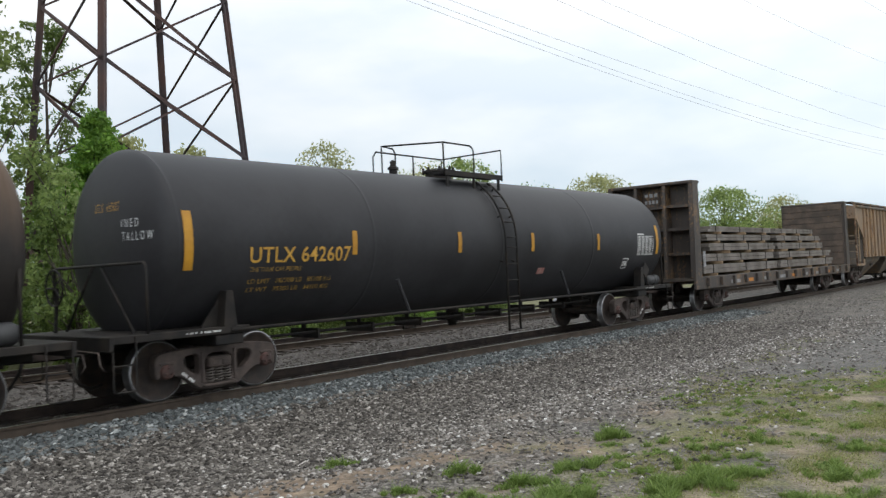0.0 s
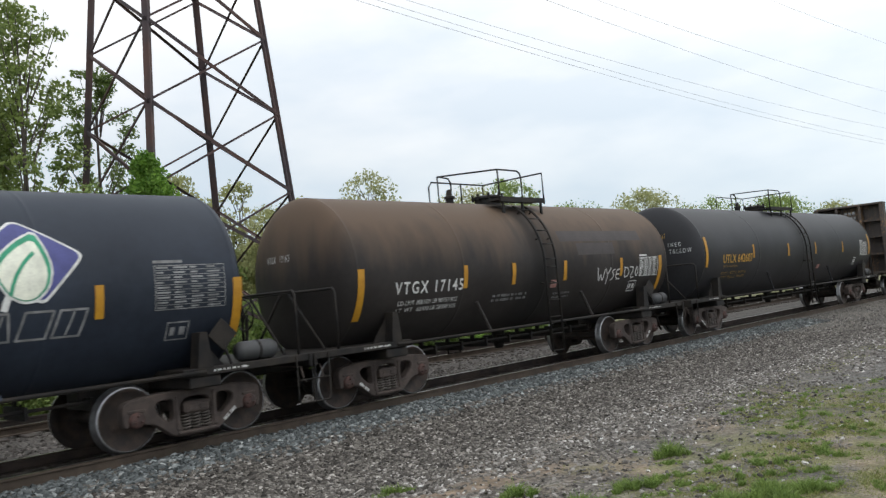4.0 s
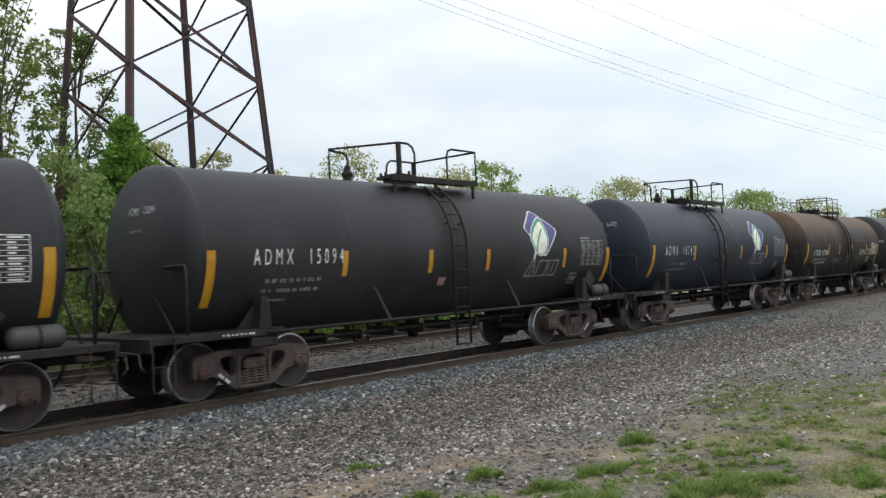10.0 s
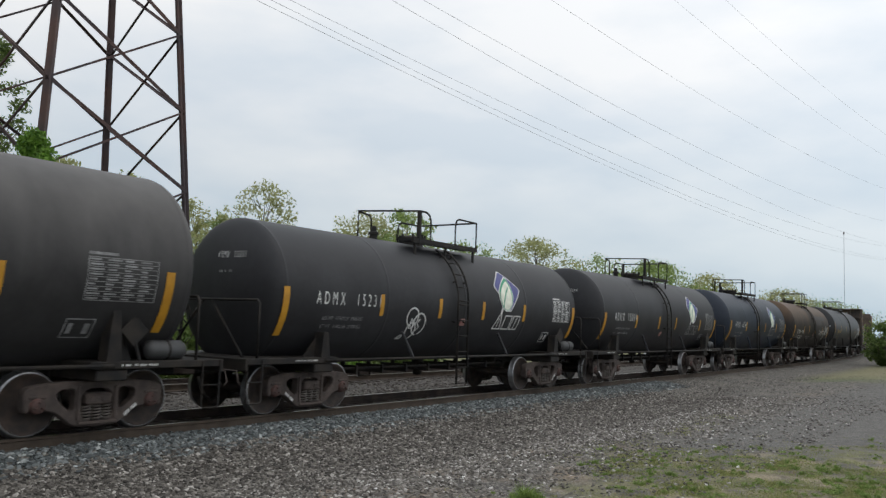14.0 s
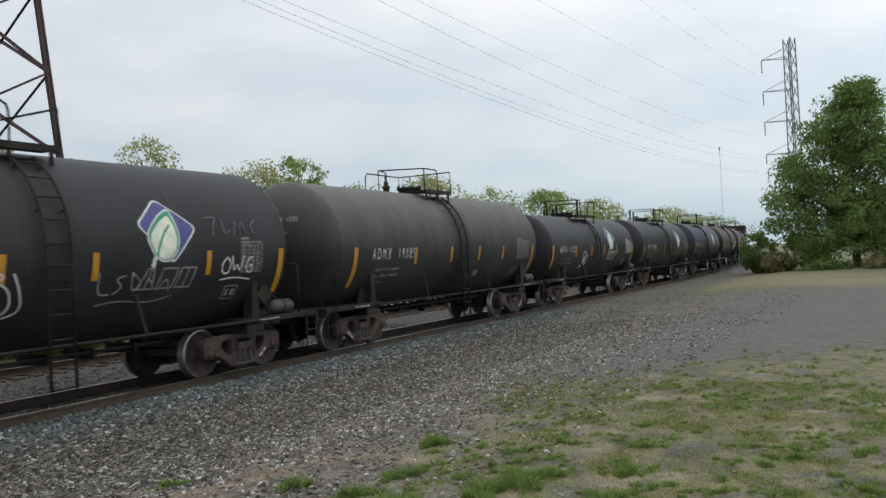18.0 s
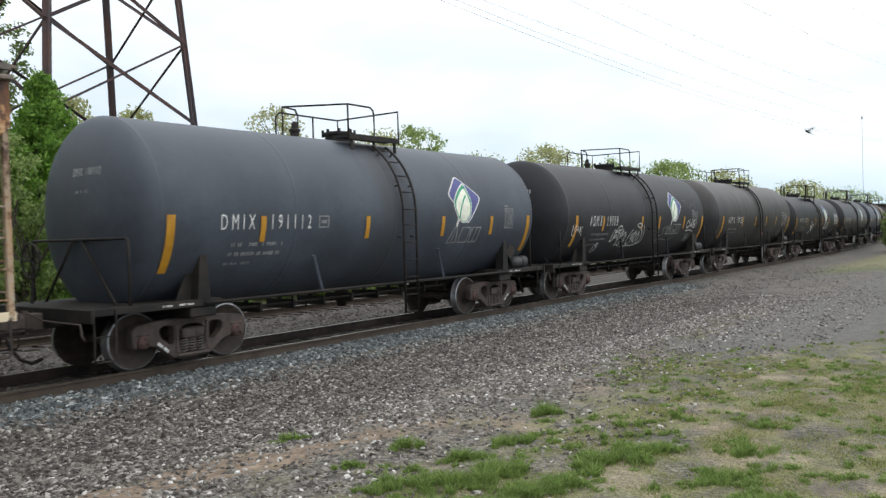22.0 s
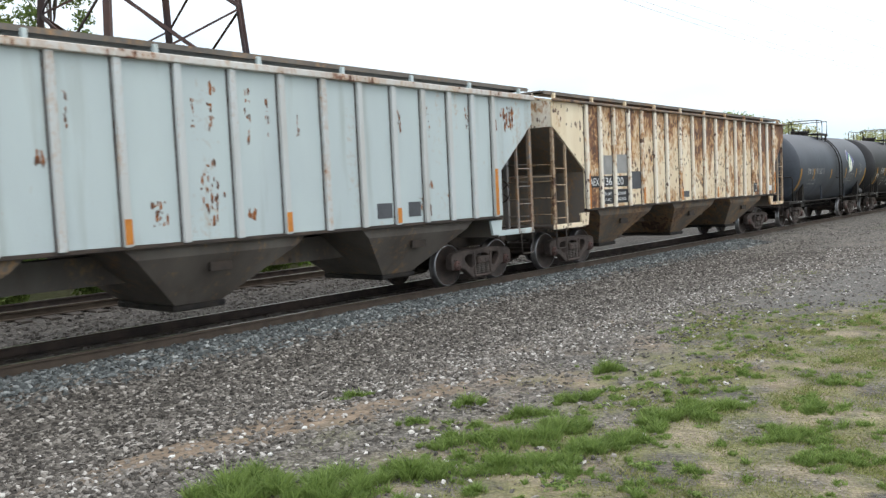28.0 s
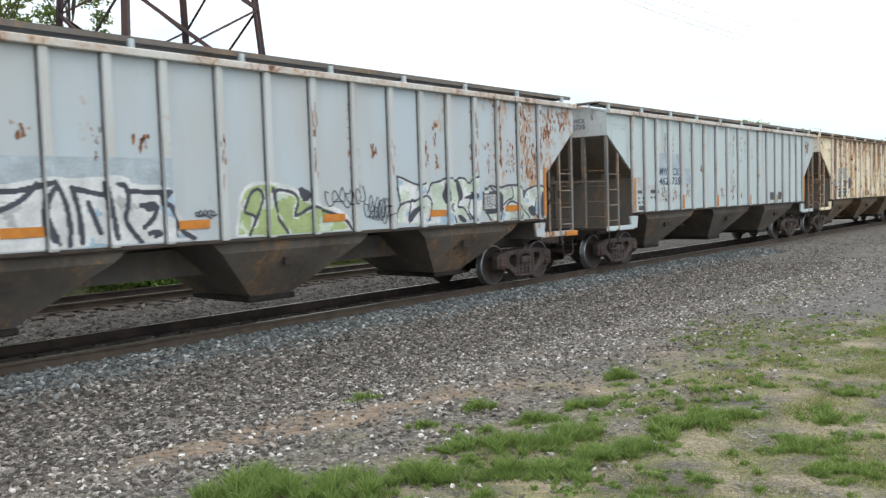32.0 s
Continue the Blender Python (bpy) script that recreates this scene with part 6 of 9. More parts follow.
def hopper_car(label, u, half, material, group="hopper cars of the train", near=True, post=None):
    """A covered hopper: ribbed sides with cut-away ends, slope sheets, roof, running boards and three bays."""
    car = thing("hopper_car", label, "hopper car", group)
    TRAIN.append((car, u))
    top, sill, hl, wy = 4.12, 1.48, 8.45, SIDE_Y
    body, under, fr = M[material], M["hopper_under"], M["frame_black"]
    dark, rail_ = M["hopper_dark"], M["ladder_worn"] if material in ("hopper_grey", "hopper_white") else M["ladder_cream"]
    if material == "cream_rusty":
        under = M["bay_rusty"]
    side = [(-hl, top), (hl, top), (hl, top - 0.6), (7.2, sill + 0.98), (7.2, sill), (-7.0, sill), (-7.0, sill + 0.98), (-hl, top - 0.6)]
    for e in (-1, 1):
        bm = bmesh.new()
        prism(bm, side, e * wy - 0.02, e * wy + 0.02)
        part("side_panel", bm, body, car)
        for x in POSTS:
            shared(("post", material), "side_post", M[post or material], car, lambda bm: box(bm, -0.06, 0.06, -0.075, 0.0, sill - 0.02, top - 0.02, bev=0.012), m=pose(x, e * (wy + 0.02), 0, 0, 0, 0 if e < 0 else 180))
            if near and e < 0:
                # A dark strip paints the shaded, grimy edge on one side of the post.
                shared("seam", "seam", M["post_shade_grime"], car, lambda bm: box(bm, -0.088, -0.06, -0.006, 0.0, sill, top - 0.07), m=pose(x, -(wy + 0.02), 0))
        bm = bmesh.new()
        box(bm, -hl, hl, e * (wy + 0.06) - 0.07, e * (wy + 0.06) + 0.03, top - (0.02 if material == "cream_rusty" else 0.07), top + 0.04, bev=0.012)
        part("top_chord", bm, M["grey_chord"] if material in ("hopper_grey", "hopper_white") else under, car)
        # The sill is coloured dark for the black shade below the side sheets.
        bm = bmesh.new()
        box(bm, -6.98, 7.18, e * wy - 0.05, e * wy + 0.05, sill - 0.06, sill - 0.004, bev=0.008)
        part("side_sill", bm, dark, car)
    for e in (-1, 1):
        bm = bmesh.new()
        y0, y1 = sorted((0.0, e * wy))
        z0, z1 = (top + 0.2, top + 0.02) if e > 0 else (top + 0.02, top + 0.2)
        v = [bm.verts.new(p) for p in ((-hl, y0, z0), (hl, y0, z0), (hl, y1, z1), (-hl, y1, z1))]
        w = [bm.verts.new((p.co.x, p.co.y, p.co.z - 0.03)) for p in v]
        bm.faces.new(v)
        bm.faces.new(w[::-1])
        for k in range(4):
            bm.faces.new((v[k], w[k], w[(k + 1) % 4], v[(k + 1) % 4]))
        part("roof_sheet", bm, body, car)
        bm = bmesh.new()
        box(bm, -hl - 0.1, hl + 0.1, e * 1.15 - 0.28, e * 1.15 + 0.28, top + 0.2, top + 0.23)
        box(bm, -hl - 0.1, hl + 0.1, e * 1.43 - 0.012, e * 1.43 + 0.012, top + 0.16, top + 0.24)
        for k in range(70 if near else 20):
            xk = -hl + 0.1 + (2 * hl - 0.2) * k / (70 if near else 20)
            box(bm, xk, xk + 0.02, e * 1.15 - 0.28, e * 1.15 + 0.28, top + 0.23, top + 0.245)
        part("running_board", bm, M["hopper_under"], car)
        for i in range(10):
            x = -hl + 0.3 + (2 * hl - 0.6) * i / 9
            shared(("board_bracket", material), "board_bracket", body, car, lambda bm: box(bm, -0.035, 0.035, -0.04, 0.04, 0.02, 0.2, bev=0.006), m=pose(x, e * 1.46, top))
    for i in range(4):
        shared("hatch", "roof_hatch", under, car, lambda bm: box(bm, -1.7, 1.7, -0.4, 0.4, 0.16, 0.27, bev=0.03), m=pose(-hl + 2.1 + i * (2 * hl - 4.2) / 3, 0, top))
    for s in (-1, 1):
        bx = 7.0
        foot = 7.17 if s > 0 else -6.97
        bm = bmesh.new()
        v = [bm.verts.new(p) for p in ((s * hl, -wy + 0.03, top - 0.62), (s * hl, wy - 0.03, top - 0.62), (foot, wy - 0.03, sill + 0.96), (foot, -wy + 0.03, sill + 0.96))]
        w = [bm.verts.new((q.co.x - s * 0.04, q.co.y, q.co.z - 0.04)) for q in v]
        bm.faces.new(v)
        bm.faces.new(w[::-1])
        for k in range(4):
            bm.faces.new((v[k], v[(k + 1) % 4], w[(k + 1) % 4], w[k]))
        part("slope_sheet", bm, M["slope_grey"], car)
        bm = bmesh.new()
        x0, x1 = sorted((s * (hl - 0.04), s * (hl - 0.01)))
        v0 = [(x0, -wy, top - 0.63), (x0, wy, top - 0.63), (x0, wy, top), (x0, 0, top + 0.19), (x0, -wy, top)]
        a = [bm.verts.new(p) for p in v0]
        b = [bm.verts.new((x1, p[1], p[2])) for p in v0]
        bm.faces.new(a)
        bm.faces.new(b[::-1])
        for k in range(5):
            bm.faces.new((a[k], b[k], b[(k + 1) % 5], a[(k + 1) % 5]))
        part("end_panel", bm, M[post or material], car)
        bm = bmesh.new()
        box(bm, min(s * (half - 0.6), s * (hl + 0.1)), max(s * (half - 0.6), s * (hl + 0.1)), -0.2, 0.2, 0.74, 1.1, bev=0.02)
        part("draft_sill", bm, dark, car)
        bm = bmesh.new()
        x0, x1 = sorted((s * (hl - 0.85), s * (hl + 0.08)))
        box(bm, x0, x1, -1.5, 1.5, 1.05, 1.12, bev=0.012)
        part("end_platform", bm, dark, car)
        bm = bmesh.new()
        box(bm, foot - s * 0.06, foot - s * 0.02, -1.5, 1.5, 1.0, sill + 0.94)
        part("end_bulkhead", bm, M["slope_grey"], car)
        for y in (-0.85, 0.85):
            bm = bmesh.new()
            box(bm, s * (hl - 0.06) - 0.04, s * (hl - 0.06) + 0.04, y - 0.05, y + 0.05, 1.12, top - 0.6)
            part("end_post", bm, rail_, car)
            bm = bmesh.new()
            box(bm, s * (bx + 0.35) - 0.05, s * (bx + 0.35) + 0.05, y - 0.07, y + 0.07, 1.0, sill + 1.05)
            part("slope_support", bm, under, car)
        bm = bmesh.new()
        tube(bm, (s * (hl - 0.02), -1.52, 2.32), (s * (hl - 0.02), 1.52, 2.32), 0.016, 6)
        part("end_grab_rod", bm, rail_, car, smooth=True)
        for e in (-1, 1):
            bm = bmesh.new()
            tube(bm, (s * (hl - 0.02), e * 1.15, top - 0.2), (s * (hl + 0.16), e * 1.15, top + 0.2), 0.025, 6)
            part("board_brace", bm, M[post or material], car, smooth=True)
        bm = bmesh.new()
        box(bm, min(s * (hl - 0.1), s * (hl + 0.2)), max(s * (hl - 0.1), s * (hl + 0.2)), -1.4, 1.4, top + 0.2, top + 0.235)
        part("end_running_board", bm, M["hopper_under"], car)
        for e in (-1, 1):
            bm = bmesh.new()
            box(bm, s * (hl - 0.06) - 0.04, s * (hl - 0.06) + 0.04, e * 1.52 - 0.04, e * 1.52 + 0.04, 1.04, top - 0.58, bev=0.008)
            part("corner_post", bm, rail_, car)
            bm = bmesh.new()
            box(bm, s * (hl - 0.6) - 0.03, s * (hl - 0.6) + 0.03, e * 1.53 - 0.03, e * 1.53 + 0.03, 1.04, top - 1.0, bev=0.006)
            part("ladder_stile", bm, rail_, car)
            for z in np.arange(1.3, 2.7, 0.4):
                bm = bmesh.new()
                tube(bm, (s * (hl - 0.06), e * 1.53, z), (s * (hl - 0.6), e * 1.53, z), 0.016, 6)
                part("rung", bm, rail_, car, smooth=True)
                bm = bmesh.new()
                tube(bm, (s * (hl - 0.06), e * 0.85, z + 0.1), (s * (hl - 0.06), e * 1.53, z + 0.1), 0.016, 6)
                part("end_rung", bm, rail_, car, smooth=True)
            bm = bmesh.new()
            xs0, xs1 = sorted((s * (hl - 0.0), s * (bx + 0.05)))
            box(bm, xs0, xs1, e * 1.54 - 0.015, e * 1.54 + 0.015, 1.03, 1.15, bev=0.006)
            part("sill_plate", bm, body, car)
            bm = bmesh.new()
            xa, xb = s * (hl - 0.08), s * (hl - 0.52)
            pipe(bm, [(xa, e * 1.55, 1.08), (xa, e * 1.55, 0.62), (xa + (xb - xa) * 0.1, e * 1.55, 0.57), (xa + (xb - xa) * 0.9, e * 1.55, 0.57), (xb, e * 1.55, 0.62), (xb, e * 1.55, 1.08)], 0.018, 6)
            part("sill_step", bm, dark, car, smooth=True)
            # The jacking pad under the corner of the side.
            bm = bmesh.new()
            prism(bm, [(s * 7.0 - 0.22, sill - 0.1), (s * 7.0 + 0.2, sill - 0.1), (s * 7.0 + 0.14, sill - 0.42), (s * 7.0 - 0.14, sill - 0.42)], min(e * 1.5, e * 1.56), max(e * 1.5, e * 1.56))
            part("jacking_pad", bm, body, car)
        if s > 0:
            # The hand brake: a spoked wheel on a pedestal.
            bm = bmesh.new()
            xw, yw, zw = hl - 0.3, -0.85, 2.0
            pipe(bm, [(xw, yw + 0.26 * math.cos(k * math.pi / 10), zw + 0.26 * math.sin(k * math.pi / 10)) for k in range(21)], 0.017, 6)
            for k in range(5):
                tube(bm, (xw, yw, zw), (xw, yw + 0.26 * math.cos(k * 1.257), zw + 0.26 * math.sin(k * 1.257)), 0.012, 5)
            box(bm, xw - 0.22, xw - 0.04, yw - 0.13, yw + 0.13, zw - 0.2, zw + 0.2, bev=0.03)
            box(bm, xw - 0.16, xw - 0.1, yw - 0.05, yw + 0.05, 1.1, zw)
            part("hand_brake", bm, dark, car)
        coupler(car, s * (hl + 0.05), s)
        truck(car, s * half)
    for x in (-4.55, 0.05, 4.65):
        bm = bmesh.new()
        lo, hi, w = 0.44, sill - 0.03, 1.68
        rings = [[(x - w, -1.45, hi), (x + w, -1.45, hi), (x + w, 1.45, hi), (x - w, 1.45, hi)], [(x - w * 0.86, -1.42, 1.25), (x + w * 0.86, -1.42, 1.25), (x + w * 0.86, 1.42, 1.25), (x - w * 0.86, 1.42, 1.25)], [(x - 0.5, -0.8, lo), (x + 0.3, -0.8, lo), (x + 0.3, 0.8, lo), (x - 0.5, 0.8, lo)]]
        rv = [[bm.verts.new(p) for p in ring] for ring in rings]
        for p, q in zip(rv, rv[1:]):
            for k in range(4):
                bm.faces.new((p[k], p[(k + 1) % 4], q[(k + 1) % 4], q[k]))
        bm.faces.new(rv[-1])
        bm.faces.new(rv[0][::-1])
        bay = part("discharge_bay", bm, under, car)
        bm = bmesh.new()
        box(bm, x - 0.58, x + 0.38, -0.86, 0.86, 0.36, 0.46, bev=0.02)
        part("outlet_gate", bm, fr, bay)
        bm = bmesh.new()
        box(bm, x - 0.2, x + 0.2, -1.36, -1.3, 0.98, 1.12, m=None)
        part("vibrator_bracket", bm, dark, bay)
    bm = bmesh.new()
    box(bm, -6.7, 6.7, -0.2, 0.2, 0.85, 1.3)
    part("centre_sill", bm, under, car)
    return car


def side_quad(name, car, x0, x1, z0, z1, material, lift=0.006, label=""):
    """A painted rectangle on a hopper's side, cut at the posts."""
    cuts = sorted({x0, x1} | {q for p in POSTS for q in (p - 0.062, p + 0.062) if x0 < q < x1})
    polys = []
    bm = bmesh.new()
    for a, b in zip(cuts, cuts[1:]):
        y = on_side((a + b) / 2, z0, lift).y
        quad_xz(bm, a, b, y, z0, z1)
    return part(name, bm, M[material], car, label)


def mural(car, x0, x1, z0, z1, paint, label, cell=0.021):
    """Graffiti in small painted patches that follow the sheet and the posts; paint(x, z) names a colour or none."""
    bm, keys = bmesh.new(), []
    nx, nz = int((x1 - x0) / cell), int((z1 - z0) / cell)
    for j in range(nz):
        i = 0
        while i < nx:
            x = x0 + (i + 0.5) * cell
            key = paint(x, z0 + (j + 0.5) * cell)
            post = on_side(x, 0).y
            k = i + 1
            while k < nx and paint(x0 + (k + 0.5) * cell, z0 + (j + 0.5) * cell) == key and on_side(x0 + (k + 0.5) * cell, 0).y == post:
                k += 1
            if key:
                if key not in keys:
                    keys.append(key)
                quad_xz(bm, x0 + i * cell, x0 + k * cell, post, z0 + j * cell, z0 + (j + 1) * cell)
                bm.faces.ensure_lookup_table()
                bm.faces[-1].material_index = keys.index(key)
            i = k
    ob = part("graffiti", bm, M[keys[0]], car, label)
    for key in keys[1:]:
        ob.data.materials.append(M[key])
    return ob


def near_line(x, z, pts):
    best = 9.0
    for (xa, za), (xb, zb) in zip(pts, pts[1:]):
        dx, dz = xb - xa, zb - za
        k = max(0.0, min(1.0, ((x - xa) * dx + (z - za) * dz) / (dx * dx + dz * dz + 1e-9)))
        best = min(best, math.hypot(x - xa - k * dx, z - za - k * dz))
    return best


def inside(x, z, poly):
    c = False
    for (xa, za), (xb, zb) in zip(poly, poly[1:] + poly[:1]):
        if (za > z) != (zb > z) and x < (xb - xa) * (z - za) / (zb - za) + xa:
            c = not c
    return c


rusty = hopper_car("rust-streaked cream covered hopper car with black number panels", -97.97, 6.87, "cream_rusty", post="cream_post")
for u_ in (54.3, 72.4, 90.5):
    hopper_car("dull brown covered hopper car", u_, 6.9, "hopper_brown", near=False)

# Cream car: number panels, patches and orange marks.
for x0, x1, z0, z1, m_ in ((-6.8, -6.27, 2.0, 2.29, "black_panel"), (-6.12, -5.56, 2.0, 2.29, "black_panel"), (-5.4, -4.73, 2.0, 2.29, "black_panel"), (-6.12, -5.56, 1.55, 1.94, "black_panel"), (-5.4, -4.73, 1.56, 1.93, "black_panel"), (-6.12, -5.56, 2.33, 2.83, "grey_patch"), (-5.4, -4.73, 2.36, 2.86, "grey_patch"), (-4.57, -3.95, 1.92, 2.4, "dark_patch"), (-1.05, -0.66, 1.58, 1.77, "dark_patch"), (4.83, 5.4, 1.58, 1.92, "black_panel"), (6.6, 7.0, 1.6, 1.8, "spray_white")):
    side_quad("number_panel", rusty, x0, x1, z0, z1, m_)
for x_, z0, z1 in ((-6.86, 1.46, 2.36), (-3.85, 1.5, 1.95), (-1.31, 1.5, 1.85), (1.49, 1.5, 1.85), (7.17, 1.5, 2.3)):
    side_quad("orange_mark", rusty, x_ - 0.055, x_ + 0.055, z0, z1, "orange_paint", 0.009)
for body_, x0, x1, h0, size in (("AEX", -6.78, -6.3, 2.05, 0.19), ("136", -6.08, -5.62, 2.05, 0.2), ("20", -5.34, -4.98, 2.05, 0.2), ("LD LMT", -6.07, -5.65, 1.78, 0.08), ("LT WT", -6.07, -5.7, 1.62, 0.08), ("200600", -5.34, -4.85, 1.78, 0.08), ("62600", -5.3, -4.85, 1.63, 0.08)):
    lettering(rusty, body_, x0, x1, h0, size, lambda x, z: Vector((x, -(SIDE_Y + 0.033), z)), "spray_white", bold=0.01)
sheet("stencil_box", rusty, frame_shape(4.9, 5.33, 1.63, 1.87, 0.02), lambda x, z: Vector((x, -(SIDE_Y + 0.033), z)), "spray_white")
# White car; its posts stand a little otherwise.
POSTS = (-7.14, -6.43, -5.73, -4.93, -4.13, -3.33, -2.5, -1.6, -0.68, 0.26, 1.2, 2.1, 2.95, 3.82, 4.65, 5.45, 6.2, 6.92)
white = hopper_car("pale grey covered hopper car with rust streaks and dark numbers", -115.75, 7.05, "hopper_white", post="pale_post")
for x0, x1, z0, z1 in ((-5.66, -5.0, 2.46, 3.1), (-4.86, -4.2, 2.46, 3.1), (-4.06, -3.4, 2.2, 2.68)):
    side_quad("repaint_patch", white, x0, x1, z0, z1, "blue_patch", 0.004)
for x0, x1, z0, z1 in ((-7.05, -6.53, 1.94, 2.42), (-6.33, -5.83, 1.94, 2.2)):
    side_quad("repaint_patch", white, x0, x1, z0, z1, "spray_grey", 0.004)
for body_, x0, x1, h0, size in (("MW", -5.55, -5.01, 2.48, 0.21), ("CX", -4.69, -4.29, 2.48, 0.21), ("462", -5.58, -5.0, 2.21, 0.21), ("735", -4.76, -4.21, 2.21, 0.21)):
    lettering(white, body_, x0, x1, h0, size, lambda x, z: Vector((x, -(SIDE_Y + 0.03), z)), "navy_letter", shear=0.2, bold=0.012)
for x_, z0, z1 in ((-7.14, 1.5, 2.4), (-4.13, 1.5, 1.9), (-1.6, 1.5, 1.85), (1.2, 1.5, 1.82), (3.82, 1.5, 1.78), (6.92, 1.5, 2.5)):
    side_quad("orange_mark", white, x_ - 0.055, x_ + 0.055, z0, z1, "orange_paint", 0.009)
for x0, x1, z0, z1 in ((-6.85, -6.6, 1.98, 2.06), (-6.1, -5.75, 1.98, 2.07), (-6.8, -6.5, 1.52, 1.64), (3.3, 3.7, 1.6, 1.88), (4.15, 4.5, 1.6, 1.88)):
    side_quad("dark_label", white, x0, x1, z0, z1, "dark_patch")
sheet("stencil", white, bars(-6.85, -6.45, 1.82, 0.07, 3, (2, 3)) + bars(-6.85, -6.45, 1.7, 0.07, 4, (2, 2)) + bars(-6.1, -5.7, 1.82, 0.07, 5, (6,)), lambda x, z: Vector((x, -(SIDE_Y + 0.03), z)), "dark_patch")
sheet("stencil", white, bars(-8.2, -7.45, 3.75, 0.05, 6, (5, 4, 5)) + bars(-8.15, -7.5, 3.66, 0.05, 7, (4, 5)), lambda x, z: Vector((x, -(SIDE_Y + 0.03), z)), "blue_patch")
for car_, txt_, m_, yy in ((white, "MWCX", "navy_letter", 0.16), (white, "462735", "navy_letter", 0.0), (rusty, "AEX", "dark_patch", 0.16), (rusty, "13620", "dark_patch", 0.0)):
    me_, co_ = text_mesh(txt_, -0.45 if len(txt_) < 6 else -0.6, 0.0, 3.7 + yy, 0.11)
    me_.vertices.foreach_set("co", np.array([(-8.465, -0.95 - x, z) for x, z, _ in co_]).ravel())
    me_.materials.clear()
    me_.materials.append(M[m_])
    tagged(part("stencil", me_, None, car_), "", kind="stuff")


def rust_mark(bm, x, z0, z1, w, seed):
    """A rusted place: a run that hangs down and many ragged flakes round it."""
    rnd_ = random.Random(seed)
    n = int(8 + 90 * w * (z1 - z0) ** 0.5)
    for k in range(n):
        cx, cz = x + rnd_.gauss(0, w * 0.28), z0 + (z1 - z0) * rnd_.random()
        if any(abs(cx - p) < 0.085 for p in POSTS):
            continue
        a = rnd_.uniform(0.004, 0.018) * (1 + 2.2 * w)
        b = a * rnd_.uniform(1.0, 4.5)
        pts = [(cx + a * rnd_.uniform(0.5, 1.2) * math.cos(j * math.pi / 3.5), cz + b * rnd_.uniform(0.5, 1.2) * math.sin(j * math.pi / 3.5)) for j in range(7)]
        bm.faces.new([bm.verts.new((px, -(SIDE_Y + 0.0235 + 0.0002 * (k % 9)), pz)) for px, pz in pts])


# Runs, then broader patches.
rust_bm = bmesh.new()
for k, (x_, z0, z1, w_) in enumerate(((-4.64, 3.12, 3.66, 0.05), (-3.5, 3.13, 3.66, 0.05), (-2.45, 2.17, 2.32, 0.1), (-2.32, 3.09, 3.6, 0.05), (-0.44, 3.15, 3.66, 0.05), (0.54, 2.97, 3.78, 0.12), (0.93, 3.05, 3.74, 0.06), (1.54, 3.06, 3.38, 0.04), (3.99, 3.14, 3.65, 0.1), (4.85, 3.08, 3.45, 0.05), (6.18, 3.08, 3.27, 0.1))):
    rust_mark(rust_bm, x_, z0, z1, w_, 600 + k)
for k, (x_, z0, z1, w_) in enumerate(((-5.38, 1.76, 2.14, 0.2), (-5.19, 1.75, 2.13, 0.24), (-5.16, 3.1, 3.74, 0.16), (-4.52, 1.76, 2.18, 0.3), (-3.67, 1.86, 2.21, 0.3), (-2.71, 2.63, 2.74, 0.2), (-1.09, 1.73, 2.07, 0.24), (-0.18, 1.69, 2.63, 0.3), (-0.13, 3.09, 3.84, 0.14), (0.54, 1.75, 1.89, 0.2), (4.57, 1.62, 1.97, 0.16), (4.75, 3.47, 3.79, 0.14), (4.77, 1.58, 2.01, 0.2), (4.84, 2.13, 2.26, 0.14), (5.43, 1.75, 2.22, 0.14), (6.1, 3.34, 3.78, 0.28), (7.04, 3.33, 3.54, 0.2), (7.58, 3.42, 3.83, 0.55))):
    rust_mark(rust_bm, x_, z0, z1, w_, 650 + k)
tagged(part("flaking_rust", rust_bm, M["rust_run"], white), "flaking orange-brown rust on the paint", kind="stuff")
# Graffiti car; its posts stand a little otherwise.
POSTS = (-7.05, -6.35, -5.62, -4.79, -3.99, -3.17, -2.35, -1.44, -0.57, 0.35, 1.26, 2.17, 2.99, 3.79, 4.62, 5.41, 6.18, 6.95)
painted = hopper_car("weathered pale grey covered hopper car with painted graffiti", -134.25, 7.05, "hopper_grey", post="pale_post")
rust_bm = bmesh.new()
for k, (x_, z0, z1, w_) in enumerate(((-4.3, 2.9, 3.1, 0.2), (-3.35, 2.65, 3.05, 0.1), (-2.73, 2.8, 3.0, 0.2), (1.71, 2.7, 3.0, 0.16), (3.07, 2.65, 3.1, 0.12), (1.36, 2.6, 3.0, 0.05), (3.15, 2.6, 3.1, 0.2), (3.45, 2.5, 2.9, 0.1), (3.4, 3.0, 3.5, 0.14), (5.1, 2.5, 3.2, 0.16), (5.85, 2.5, 3.2, 0.25), (6.5, 2.5, 3.9, 0.28), (6.7, 2.4, 3.2, 0.35), (7.3, 3.2, 3.9, 0.5), (7.9, 3.5, 3.95, 0.4), (4.5, 2.6, 3.9, 0.05), (5.3, 2.5, 3.95, 0.06), (5.5, 2.45, 3.9, 0.05), (6.08, 2.45, 3.95, 0.06), (6.28, 2.4, 3.8, 0.08), (1.36, 2.2, 2.9, 0.1), (1.15, 2.5, 3.9, 0.03))):
    rust_mark(rust_bm, x_, z0, z1, w_, 700 + k)
